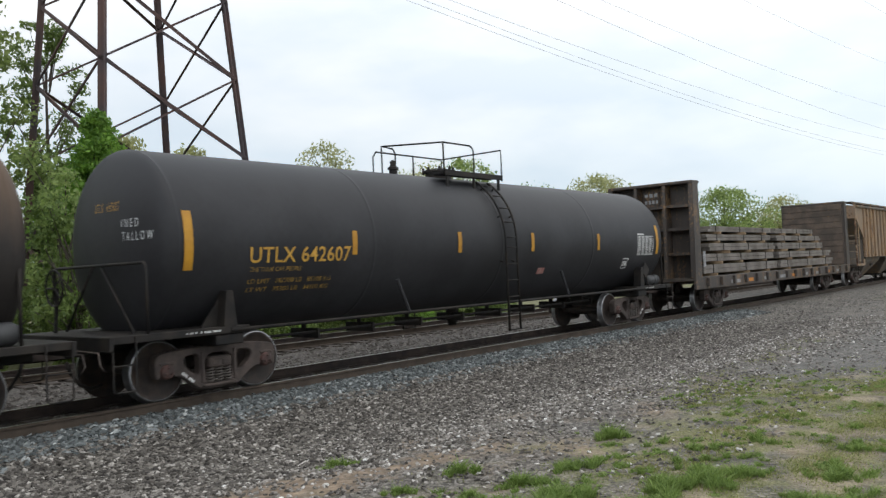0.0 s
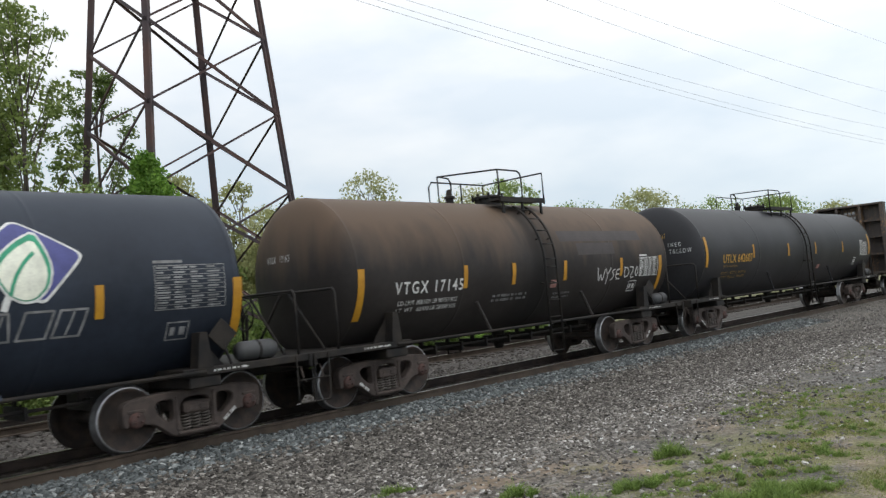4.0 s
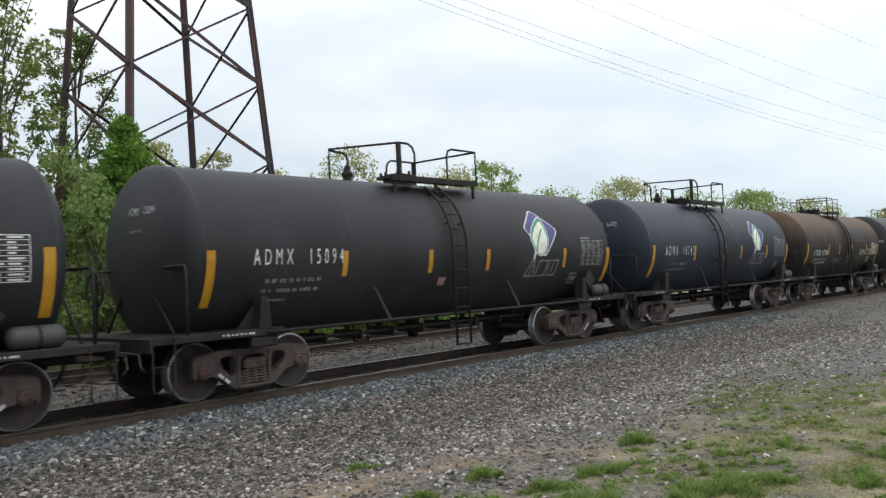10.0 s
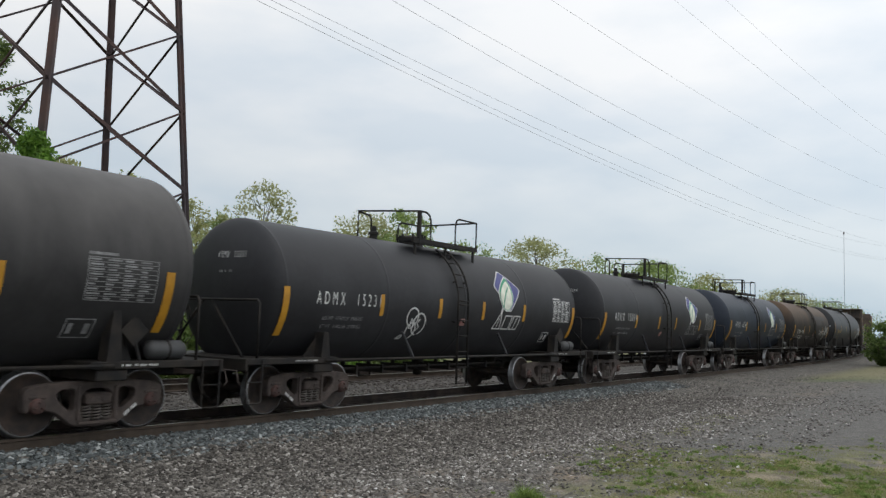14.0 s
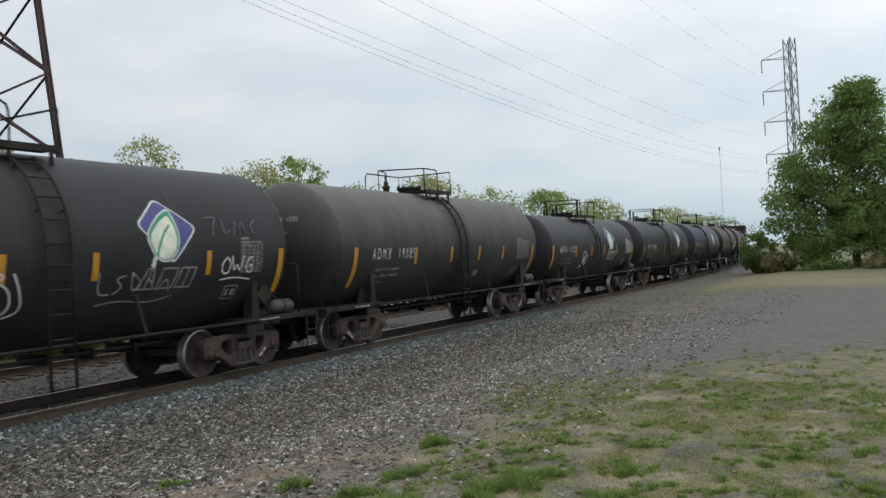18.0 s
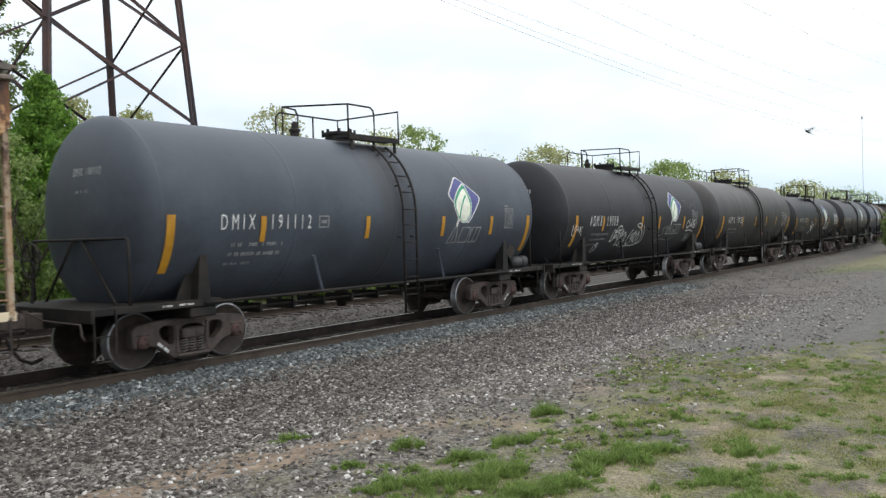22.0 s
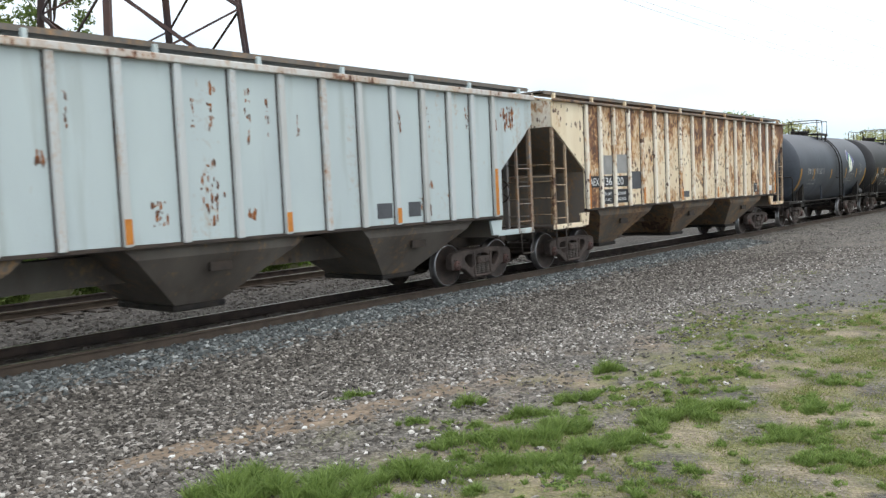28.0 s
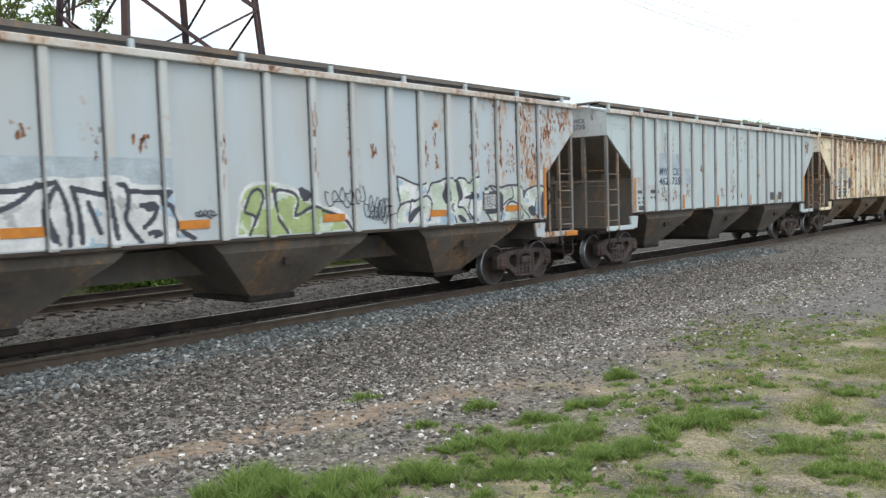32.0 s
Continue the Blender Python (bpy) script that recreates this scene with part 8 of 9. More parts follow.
M["leaf_spring"] = leaf_material("leaf_spring", (0.4, 0.49, 0.17), (0.15, 0.23, 0.07))
M["leaf_pale"] = leaf_material("leaf_pale", (0.5, 0.5, 0.25), (0.28, 0.31, 0.13))
M["leaf_deep"] = leaf_material("leaf_deep", (0.23, 0.31, 0.085), (0.08, 0.13, 0.035))
M["leaf_broad"] = leaf_material("leaf_broad", (0.26, 0.36, 0.1), (0.09, 0.15, 0.04))
M["leaf_vine"] = leaf_material("leaf_vine", (0.26, 0.44, 0.07), (0.1, 0.21, 0.035))
M["leaf_tall"] = leaf_material("leaf_tall", (0.33, 0.41, 0.12), (0.13, 0.18, 0.05))
M["grass_blade"] = leaf_material("grass_blade", (0.27, 0.37, 0.1), (0.12, 0.19, 0.045))
M["leaf_low"] = leaf_material("leaf_low", (0.33, 0.43, 0.13), (0.1, 0.17, 0.045))
M["leaf_weed"] = leaf_material("leaf_weed", (0.3, 0.25, 0.13), (0.14, 0.13, 0.05))
M["turf_blade"] = leaf_material("turf_blade", (0.36, 0.37, 0.14), (0.13, 0.165, 0.05))
M["grass_dry"] = leaf_material("grass_dry", (0.42, 0.36, 0.2), (0.24, 0.2, 0.1))


def leaves_mesh(name, centres, spread, per, size, material, seed, flat=0.75):
    """Small leaf cards scattered round the centres; every leaf is its own folded quad."""
    rg = np.random.default_rng(seed)
    c = np.repeat(np.asarray(centres, dtype=float), per, axis=0)
    sp = np.repeat(np.asarray(spread, dtype=float), per)
    n = len(c)
    d = rg.normal(size=(n, 3))
    d *= (rg.random(n) ** 0.45 / np.linalg.norm(d, axis=1))[:, None]
    d[:, 2] *= flat
    p = c + d * sp[:, None]
    a = rg.normal(size=(n, 3))
    a /= np.linalg.norm(a, axis=1)[:, None]
    b = np.cross(a, rg.normal(size=(n, 3)))
    b /= np.linalg.norm(b, axis=1)[:, None]
    s = size * rg.uniform(0.6, 1.35, n)[:, None]
    fold = np.cross(a, b) * s * 0.18
    v = np.stack([p - a * s, p - b * s * 0.5 + fold, p + a * s, p + b * s * 0.5 + fold], 1).reshape(-1, 3)
    f = np.arange(4 * n).reshape(-1, 4)
    me = bpy.data.meshes.new(name)
    me.from_pydata(v.tolist(), [], f.tolist())
    me.materials.append(material)
    return me


def tree(label, x, y, height, width, seed, leaf="leaf_spring", clumps=90, per=42, size=0.11, trunk_r=0.16, bare=0.35, z=-0.4, lean=0.0, category="tree", group="", reach=1.0, lobes=(), tuft=1.0):
    """A tapered trunk with forking limbs, and a crown of leaf clumps at their ends."""
    rnd_ = random.Random(seed)
    t = thing("tree", label, category, group, pose(x, y, z))
    bm = bmesh.new()
    tips, spread = [], []

    def limb(p, d, length, r, depth):
        n = 3
        for i in range(n):
            d2 = (d + Vector((rnd_.uniform(-1, 1), rnd_.uniform(-1, 1), rnd_.uniform(-0.2, 0.6))) * 0.16).normalized()
            q = p + d2 * (length / n)
            r2 = r * 0.82
            tube(bm, p, q, r, 6 if r > 0.05 else 4, r2)
            p, d, r = q, d2, r2
            if depth < 3 and i >= (1 if depth == 0 else 0):
                for _ in range(2 if depth < 2 else 1):
                    a = rnd_.uniform(0, 2 * math.pi)
                    side = Vector((math.cos(a), math.sin(a), rnd_.uniform(0.25, 0.8))).normalized()
                    out = (d * 0.5 + side * reach).normalized()
                    limb(p, out, length * rnd_.uniform(0.42, 0.62), r * 0.6, depth + 1)
            if depth >= 2:
                tips.append(tuple(p))
        tips.append(tuple(p))
    limb(Vector((0, 0, 0)), Vector((lean, 0, 1)).normalized(), height * bare, trunk_r, -1 if False else 0)
    k = len(tips)
    # Fill the wanted outline: clumps in an uneven ellipsoid round the upper limbs.
    cz, rz = height * (0.5 + bare * 0.35), height * (0.5 - bare * 0.35)
    for _ in range(clumps):
        a, e = rnd_.uniform(0, 2 * math.pi), rnd_.uniform(-0.95, 1)
        q = rnd_.random() ** 0.4
        wob = 0.78 + 0.22 * math.sin(3 * a + seed) * math.cos(4 * e + seed)
        w = math.sqrt(max(1 - e * e, 0)) * width / 2 * q * wob
        top = Vector((w * math.cos(a) + lean * cz, w * math.sin(a), cz + rz * e * (0.85 + 0.15 * q)))
        if lobes:
            lx_, ly_, lz_, lr_ = rnd_.choice(lobes)
            d_ = Vector((rnd_.gauss(0, 1), rnd_.gauss(0, 1), rnd_.gauss(0, 1))).normalized() * lr_ * rnd_.random() ** 0.33
            top = Vector((lx_ + d_.x, ly_ + d_.y, max(lz_ + d_.z, 0.3)))
        tips.append(tuple(top))
        if rnd_.random() < 0.45:
            base = Vector((lean * top.z * 0.5, 0, max(top.z - rnd_.uniform(1.0, 2.6), height * 0.2))) * 1.0
            base.x += w * 0.25 * math.cos(a)
            base.y += w * 0.25 * math.sin(a)
            tube(bm, base, top, 0.03, 4, 0.012)
    tube(bm, (0, 0, 0), (lean * cz, 0, cz + rz * 0.6), trunk_r * 0.9, 7, 0.04)
    part("trunk", bm, M["bark"], t)
    spread = [(width * rnd_.uniform(0.06, 0.12) + 0.15) * tuft for _ in tips]
    part("crown", leaves_mesh("crown", tips, spread, per, size, M[leaf], seed), None, t)
    return t


def at(az, dist, px=0.3, py=-11.2):
    """The place at a bearing from +y towards +x and a distance from the viewpoint."""
    return px + dist * math.sin(radians(az)), py + dist * math.cos(radians(az))


# Tall young trees beside the pylon.
for k, (az, d, h, w, leaf, cl, per, lab) in enumerate((
    (13.5, 31, 15.0, 7.5, "leaf_tall", 160, 90, "tall leafy tree in fresh spring green"),
    (17.2, 33, 16.0, 6.4, "leaf_tall", 150, 84, "tall leafy tree in fresh spring green"),
    (20.3, 30, 13.5, 4.6, "leaf_tall", 70, 60, "tall thin tree with a dark trunk and sparse young leaves"),
    (24.6, 37, 13.4, 4.4, "leaf_deep", 60, 70, "slim dark green tree behind the pylon"),
    (9.0, 30, 13.0, 7.0, "leaf_spring", 100, 70, "tall leafy tree in fresh spring green"),
    (4.5, 31, 12.0, 7.0, "leaf_spring", 90, 50, "tall leafy tree in fresh spring green"),
)):
    x_, y_ = at(az, d)
    tree(lab, x_, y_, h, w, 100 + k, leaf, int(cl * 1.4), per, 0.095, 0.15, 0.3, group="trees behind the tracks", tuft=0.8)
# The row of spring trees beyond the siding.
for k, (az, d, h, w, leaf, cl, per) in enumerate(((29.5, 46, 9.6, 4.6, "leaf_pale", 46, 30), (31.3, 50, 8.6, 4.6, "leaf_pale", 46, 34), (35.6, 56, 8.8, 5.0, "leaf_pale", 46, 34), (40.0, 60, 9.0, 5.4, "leaf_spring", 46, 34), (33.3, 52, 10.0, 4.4, "leaf_pale", 44, 28), (37.8, 60, 9.8, 5.0, "leaf_pale", 44, 28), (42.2, 62, 11.6, 5.4, "leaf_pale", 52, 34), (49.6, 64, 10.0, 7.2, "leaf_pale", 66, 36), (52.2, 62, 10.2, 5.0, "leaf_spring", 56, 40), (61.4, 78, 9.9, 7.4, "leaf_pale", 66, 40), (69.4, 84, 8.4, 8.0, "leaf_spring", 90, 46), (73.0, 92, 7.8, 7.5, "leaf_pale", 60, 36), (77.6, 120, 7.6, 10.0, "leaf_pale", 70, 40), (80.0, 135, 6.8, 12.0, "leaf_spring", 70, 40), (46.0, 70, 8.6, 6.0, "leaf_pale", 44, 30), (56.5, 74, 9.2, 7.0, "leaf_spring", 50, 34), (65.5, 84, 9.0, 8.0, "leaf_spring", 56, 34))):
    x_, y_ = at(az, d)
    tree("spring tree with pale new leaves beyond the tracks", x_, y_, h * 1.04, w * 1.4, 200 + k, leaf, int(cl * 2.1), per, 0.135, 0.16, 0.36, group="trees behind the tracks", tuft=0.8)
# The broad tree by the line ahead, and scrub at its foot.
x_, y_ = at(89.2, 68)
LOBES = ((0, 0, 11.2, 2.6), (0.5, -1.6, 9.6, 2.9), (0, 1.8, 9.0, 2.7), (0.5, -3.2, 7.2, 2.8), (0, 3.2, 6.8, 2.6), (0, 0, 7.0, 3.4), (-1.5, -3.8, 4.4, 2.6), (-1.0, 4.2, 4.2, 2.3), (-1.5, 0, 4.0, 3.2), (-1.6, -2.4, 2.0, 2.2), (-1.4, 2.6, 2.0, 2.0), (0, -0.6, 12.9, 1.3))
tree("broad dense dark green tree by the line", x_, y_, 14.0, 10.6, 301, "leaf_broad", 640, 92, 0.125, 0.32, 0.22, lobes=LOBES, tuft=0.85)
for k, (az, d, h, w) in enumerate(((83.4, 68, 3.2, 3.4), (84.6, 66, 1.5, 3.2), (87.5, 64, 0.9, 3.6), (90.5, 64, 1.0, 3.6), (94, 70, 5.0, 6.5), (98, 80, 6.5, 9.0))):
    x_, y_ = at(az, d)
    tree("low green roadside shrub", x_, y_, h, w, 320 + k, "leaf_deep" if k % 2 == 0 else "leaf_weed", 60, 46, 0.12, 0.05, 0.15, category="shrub", group="shrubs by the line")
# Undergrowth along the back of the siding, leafy down to the ground.
for k in range(34):
    row = k % 2
    x_ = -5 + 1.15 * k
    y_ = 11.6 + 2.6 * row + 0.9 * math.sin(k * 2.1) + (2.0 if x_ > 15 else 0.0)
    h = (3.3 if row == 0 else 5.0) + 0.9 * math.sin(k * 1.3 + 1) + (1.0 if 4 < x_ < 13 else 0.0) - (1.9 if x_ > 15 else 0.0)
    h = max(h, 1.6)
    lobes_ = tuple((0.9 * math.sin(j * 2.4 + k), 0.7 * math.cos(j * 2.4 + k), 0.5 + (h - 1.1) * j / 4, 1.25 - 0.12 * j) for j in range(5))
    tree("tangled green shrub at the edge of the siding", x_, y_, h * 0.7, 3.0, 400 + k, ("leaf_spring", "leaf_vine", "leaf_deep")[k % 3], 70, 62, 0.085, 0.05, 0.12, category="shrub", group="shrubs behind the tracks", z=-0.5, lobes=lobes_)
# A dense far belt of wood closes the view behind.
centres = []
rb = random.Random(77)
for k in range(520):
    az = rb.uniform(-40, 92)
    d = rb.uniform(150, 190)
    x_, y_ = at(az, d)
    if y_ < 24 and x_ > 60:
        continue
    for j in range(3):
        centres.append((x_ + rb.uniform(-4, 4), y_ + rb.uniform(-4, 4), rb.uniform(0.5, 7.5) + 2.0 * math.sin(az * 0.9)))
belt = new("far_wood", leaves_mesh("far_wood", centres, [3.6] * len(centres), 26, 0.75, M["leaf_deep"], 78))
tagged(belt, "distant belt of green woodland on the horizon", "woodland", kind="stuff")

# The creeper that has climbed the pylon's front leg.
leg_x, leg_y = 13.95, 15.2
vine = thing("creeper", "bright green creeper climbing the pylon's front leg", "climbing plant", "", pose(leg_x, leg_y, 0))
rv = random.Random(9)
cs, sp = [], []
for k in range(380):
    z = rv.uniform(-0.4, 7.5)
    w = 1.5 - 0.06 * z + 0.3 * math.sin(z * 1.7) if z < 5.6 else max(0.12, (7.7 - z) * 0.5)
    a = rv.uniform(0, 2 * math.pi)
    q = math.sqrt(rv.random())
    cs.append((w * q * math.cos(a) + 0.35 * (1 if z < 6 else 0.3) * math.cos(z), w * q * math.sin(a), z))
    sp.append(0.38)
part("foliage", leaves_mesh("foliage", cs, sp, 70, 0.09, M["leaf_vine"], 10), None, vine)
bm = bmesh.new()
for k in range(7):
    a = 2 * math.pi * k / 7
    pipe(bm, [(0.25 * math.cos(a + z * 0.5), 0.25 * math.sin(a + z * 0.5), z - 0.4) for z in np.arange(0, 7.5, 0.7)], 0.03, 5)
part("stems", bm, M["bark"], vine)


# ---- grass, stones and litter on the ground ----
def ground_zs(x, y):
    """ground_z for whole arrays."""
    d = y - np.array([bend(min(v, 300)) for v in x])
    ks = np.array(GROUND_KNOTS)
    i = np.clip(np.searchsorted(ks[:, 0], d) - 1, 0, len(ks) - 2)
    k = np.clip((d - ks[i, 0]) / (ks[i + 1, 0] - ks[i, 0]), 0, 1)
    return ks[i, 1] + (ks[i + 1, 1] - ks[i, 1]) * k * k * (3 - 2 * k)


def lawn(x, y):
    """How far inside the grass a place lies; below nought it is gravel."""
    edge = np.interp(x, (0, 3.2, 4.5, 6.1, 7.6, 10.0, 11.5, 13.0), (-6.0, -6.2, -6.9, -7.1, -7.2, -6.8, -6.3, -5.9))
    if x > 12.5:
        edge = max(min(edge, -7.4 - 0.9 * (x - 14.0)), -12.0)
    return edge - y + 1.2 * noise.noise(Vector((x * 0.8, y * 0.8, 4.0))) + 0.6 * noise.noise(Vector((x * 2.4, y * 2.4, 9.0)))


def blades(name, spots, material, seed, label, width=0.0045, single=False):
    """Many separate grass blades: spots of (x, y, radius, blades, height)."""
    rg = np.random.default_rng(seed)
    sp = np.repeat(np.array([q[:3] + q[4:] for q in spots]), [q[3] for q in spots], axis=0)
    n = len(sp)
    a, q = rg.uniform(0, 2 * math.pi, n), sp[:, 2] * np.sqrt(rg.random(n))
    x, y = sp[:, 0] + q * np.cos(a), sp[:, 1] + q * np.sin(a)
    z = ground_zs(x, y) - 0.008
    hh = sp[:, 3] * rg.uniform(0.45, 1.15, n) * (1.15 - 0.5 * (q / sp[:, 2]) ** 2)
    b = a + rg.normal(0, 1.4, n)
    lean = hh * rg.uniform(0.2, 1.3, n)
    lx, ly = lean * np.cos(b), lean * np.sin(b)
    t = rg.uniform(0, math.pi, n)
    w = width * rg.uniform(0.7, 1.5, n)
    ox, oy = w * np.cos(t), w * np.sin(t)
    if single:
        v = np.stack([np.stack([x - ox, y - oy, z], 1), np.stack([x + ox, y + oy, z], 1), np.stack([x + lx, y + ly, z + hh], 1)], 1).reshape(-1, 3)
        ob = new(name, from_lists(name, v.tolist(), np.arange(3 * n).reshape(-1, 3).tolist(), material))
        return tagged(ob, label, "grass", kind="stuff")
    v = np.stack([
        np.stack([x - ox, y - oy, z], 1), np.stack([x + ox, y + oy, z], 1),
        np.stack([x + lx * 0.4 + ox, y + ly * 0.4 + oy, z + hh * 0.62], 1), np.stack([x + lx * 0.4 - ox, y + ly * 0.4 - oy, z + hh * 0.62], 1),
        np.stack([x + lx, y + ly, z + hh], 1)], 1).reshape(-1, 3)
    k = 5 * np.arange(n)[:, None]
    faces = np.hstack([k, k + 1, k + 2, k + 3]).tolist() + np.hstack([k + 3, k + 2, k + 4]).tolist()
    ob = new(name, from_lists(name, v.tolist(), faces, material))
    return tagged(ob, label, "grass", kind="stuff")


def rosettes(name, spots, material, seed, label):
    """Low leafy weeds: domes of small folded leaves; spots of (x, y, radius, leaves, height)."""
    rg = np.random.default_rng(seed)
    sp = np.repeat(np.array([q[:3] + q[4:] for q in spots]), [q[3] for q in spots], axis=0)
    n = len(sp)
    a, q = rg.uniform(0, 2 * math.pi, n), np.sqrt(rg.random(n))
    x, y = sp[:, 0] + sp[:, 2] * q * np.cos(a), sp[:, 1] + sp[:, 2] * q * np.sin(a)
    z = ground_zs(x, y) + sp[:, 3] * (1 - 0.7 * q * q) * rg.random(n) ** 0.6
    size = rg.uniform(0.006, 0.021, n)[:, None]
    d = rg.normal(size=(n, 3)) * np.array((1, 1, 0.55))
    d /= np.linalg.norm(d, axis=1)[:, None]
    e = np.cross(d, rg.normal(size=(n, 3)))
    e /= np.linalg.norm(e, axis=1)[:, None]
    p = np.stack([x, y, z], 1)
    fold = np.cross(d, e) * size * 0.25
    v = np.stack([p - d * size * 1.3, p - e * size * 0.55 + fold, p + d * size * 1.3, p + e * size * 0.55 + fold], 1).reshape(-1, 3)
    f = np.arange(4 * n).reshape(-1, 4)
    ob = new(name, from_lists(name, v.tolist(), f.tolist(), material))
    return tagged(ob, label, "grass", kind="stuff")


rgz = random.Random(31)
spots, weeds, turf_spots, dry, clumps = [], [], [], [], []
for _ in range(42000):
    x = rgz.uniform(1.5, 13) if rgz.random() < 0.72 else rgz.uniform(9, 22)
    y = rgz.uniform(-14.5, -4.6)
    if math.hypot(x - 0.2, y + 11.4) < 2.2:
        continue
    k = lawn(x, y)
    big = 0.25 * noise.noise(Vector((x * 1.1, y * 1.1, 21.0))) + 0.75 * noise.noise(Vector((x * 2.7, y * 2.7, 2.0))) + 0.5 * noise.noise(Vector((x * 8.0, y * 8.0, 5.0)))
    if k > 0.0 and rgz.random() < 0.2 + 0.6 * min(k / 1.8, 1.0):
        if big > 0.3 + 0.22 * rgz.random():
            weeds.append((x, y, rgz.uniform(0.025, 0.06), int(10 + 20 * min(big, 0.9)), 0.01 + 0.03 * rgz.random()))
        elif big > -0.2 and rgz.random() < 0.8:
            turf_spots.append((x, y, 0.13, 36, rgz.uniform(0.01, 0.035)))
        elif rgz.random() < 0.5:
            dry.append((x, y, 0.16, 12, 0.018))
    elif k > -1.4 and rgz.random() < 0.1 and big > -0.1:
        turf_spots.append((x, y, rgz.uniform(0.04, 0.1), 10, rgz.uniform(0.012, 0.035)))
    if k > -0.15 and rgz.random() < (0.08 if x < 9 else 0.04) and noise.noise(Vector((x * 1.3, y * 1.3, 14.0))) > -0.15 and all(abs(x - q[0]) + abs(y - q[1]) > 0.15 for q in clumps):
        clumps.append((x, y, rgz.uniform(0.03, 0.09) * (1.0 if x < 9 else 0.7), rgz.uniform(0.035, 0.09)))
# A thin green strip goes on beside the road.
for _ in range(520):
    x = rgz.uniform(11.5, 19.5)
    y = rgz.gauss(-5.75, 0.3)
    if noise.noise(Vector((x * 0.9, y * 0.9, 33.0))) > -0.1:
        turf_spots.append((x, y, rgz.uniform(0.05, 0.14), 14, rgz.uniform(0.015, 0.04)))
# Clumps that stand out at the edge of the gravel: place, radius, height.
for x, y, rad, h in ((8.1, -6.84, 0.09, 0.17), (6.54, -8.28, 0.18, 0.13), (7.01, -8.42, 0.15, 0.13), (6.81, -7.18, 0.11, 0.12), (5.82, -7.64, 0.14, 0.15), (5.38, -7.45, 0.17, 0.16), (4.95, -8.05, 0.13, 0.13), (5.51, -8.15, 0.14, 0.14), (5.8, -8.27, 0.1, 0.13), (6.6, -9.28, 0.14, 0.1), (7.5, -9.3, 0.12, 0.1), (6.11, -9.7, 0.12, 0.09), (5.99, -4.9, 0.1, 0.1), (6.23, -6.32, 0.09, 0.12), (5.45, -6.3, 0.08, 0.1), (5.13, -7.06, 0.12, 0.13), (6.1, -7.09, 0.12, 0.12), (3.36, -6.45, 0.17, 0.24), (3.66, -6.3, 0.1, 0.17), (3.7, -7.01, 0.17, 0.18), (4.02, -6.87, 0.1, 0.15), (4.32, -7.27, 0.15, 0.17), (4.78, -7.78, 0.14, 0.14)):
    clumps += [(x, y, rad, h), (x + 1.0 * rad, y - 1.2 * rad, 0.7 * rad, 0.8 * h), (x - 1.3 * rad, y + 0.5 * rad, 0.65 * rad, 0.7 * h), (x + 0.6 * rad, y + 1.2 * rad, 0.5 * rad, 0.6 * h)]
for x, y, rad, h in clumps:
    # Each clump is a handful of tufts of uneven height that lean apart.
    for k in range(int(3 + 60 * rad)):
        a, q = rgz.uniform(0, 6.28), 1.5 * rad * rgz.random()
        fade = 1.0 - 0.4 * q / (1.5 * rad)
        spots.append((x + q * math.cos(a), y + q * math.sin(a), rgz.uniform(0.2, 0.55) * rad, int(rgz.uniform(0.4, 1.3) * (75 if x < 9 else 45) * (rad / 0.1)), h * fade * rgz.uniform(0.45, 1.25)))
    if rgz.random() < 0.8:
        turf_spots.append((x, y, rad * 2.0, int(90 * (rad / 0.1) ** 2), 0.4 * h))
blades("grass", spots, M["grass_blade"], 5, "clumps of upright green grass growing through gravel and dirt", 0.0032)
rosettes("weeds", weeds, M["leaf_low"], 7, "low leafy green weeds in patches over dirt and gravel")
blades("thin_turf", turf_spots, M["turf_blade"], 8, "thin yellowish green turf over bare dirt", 0.0055, True)
blades("dry_grass", dry, M["grass_dry"], 6, "thin dry straw-coloured grass on bare dirt")


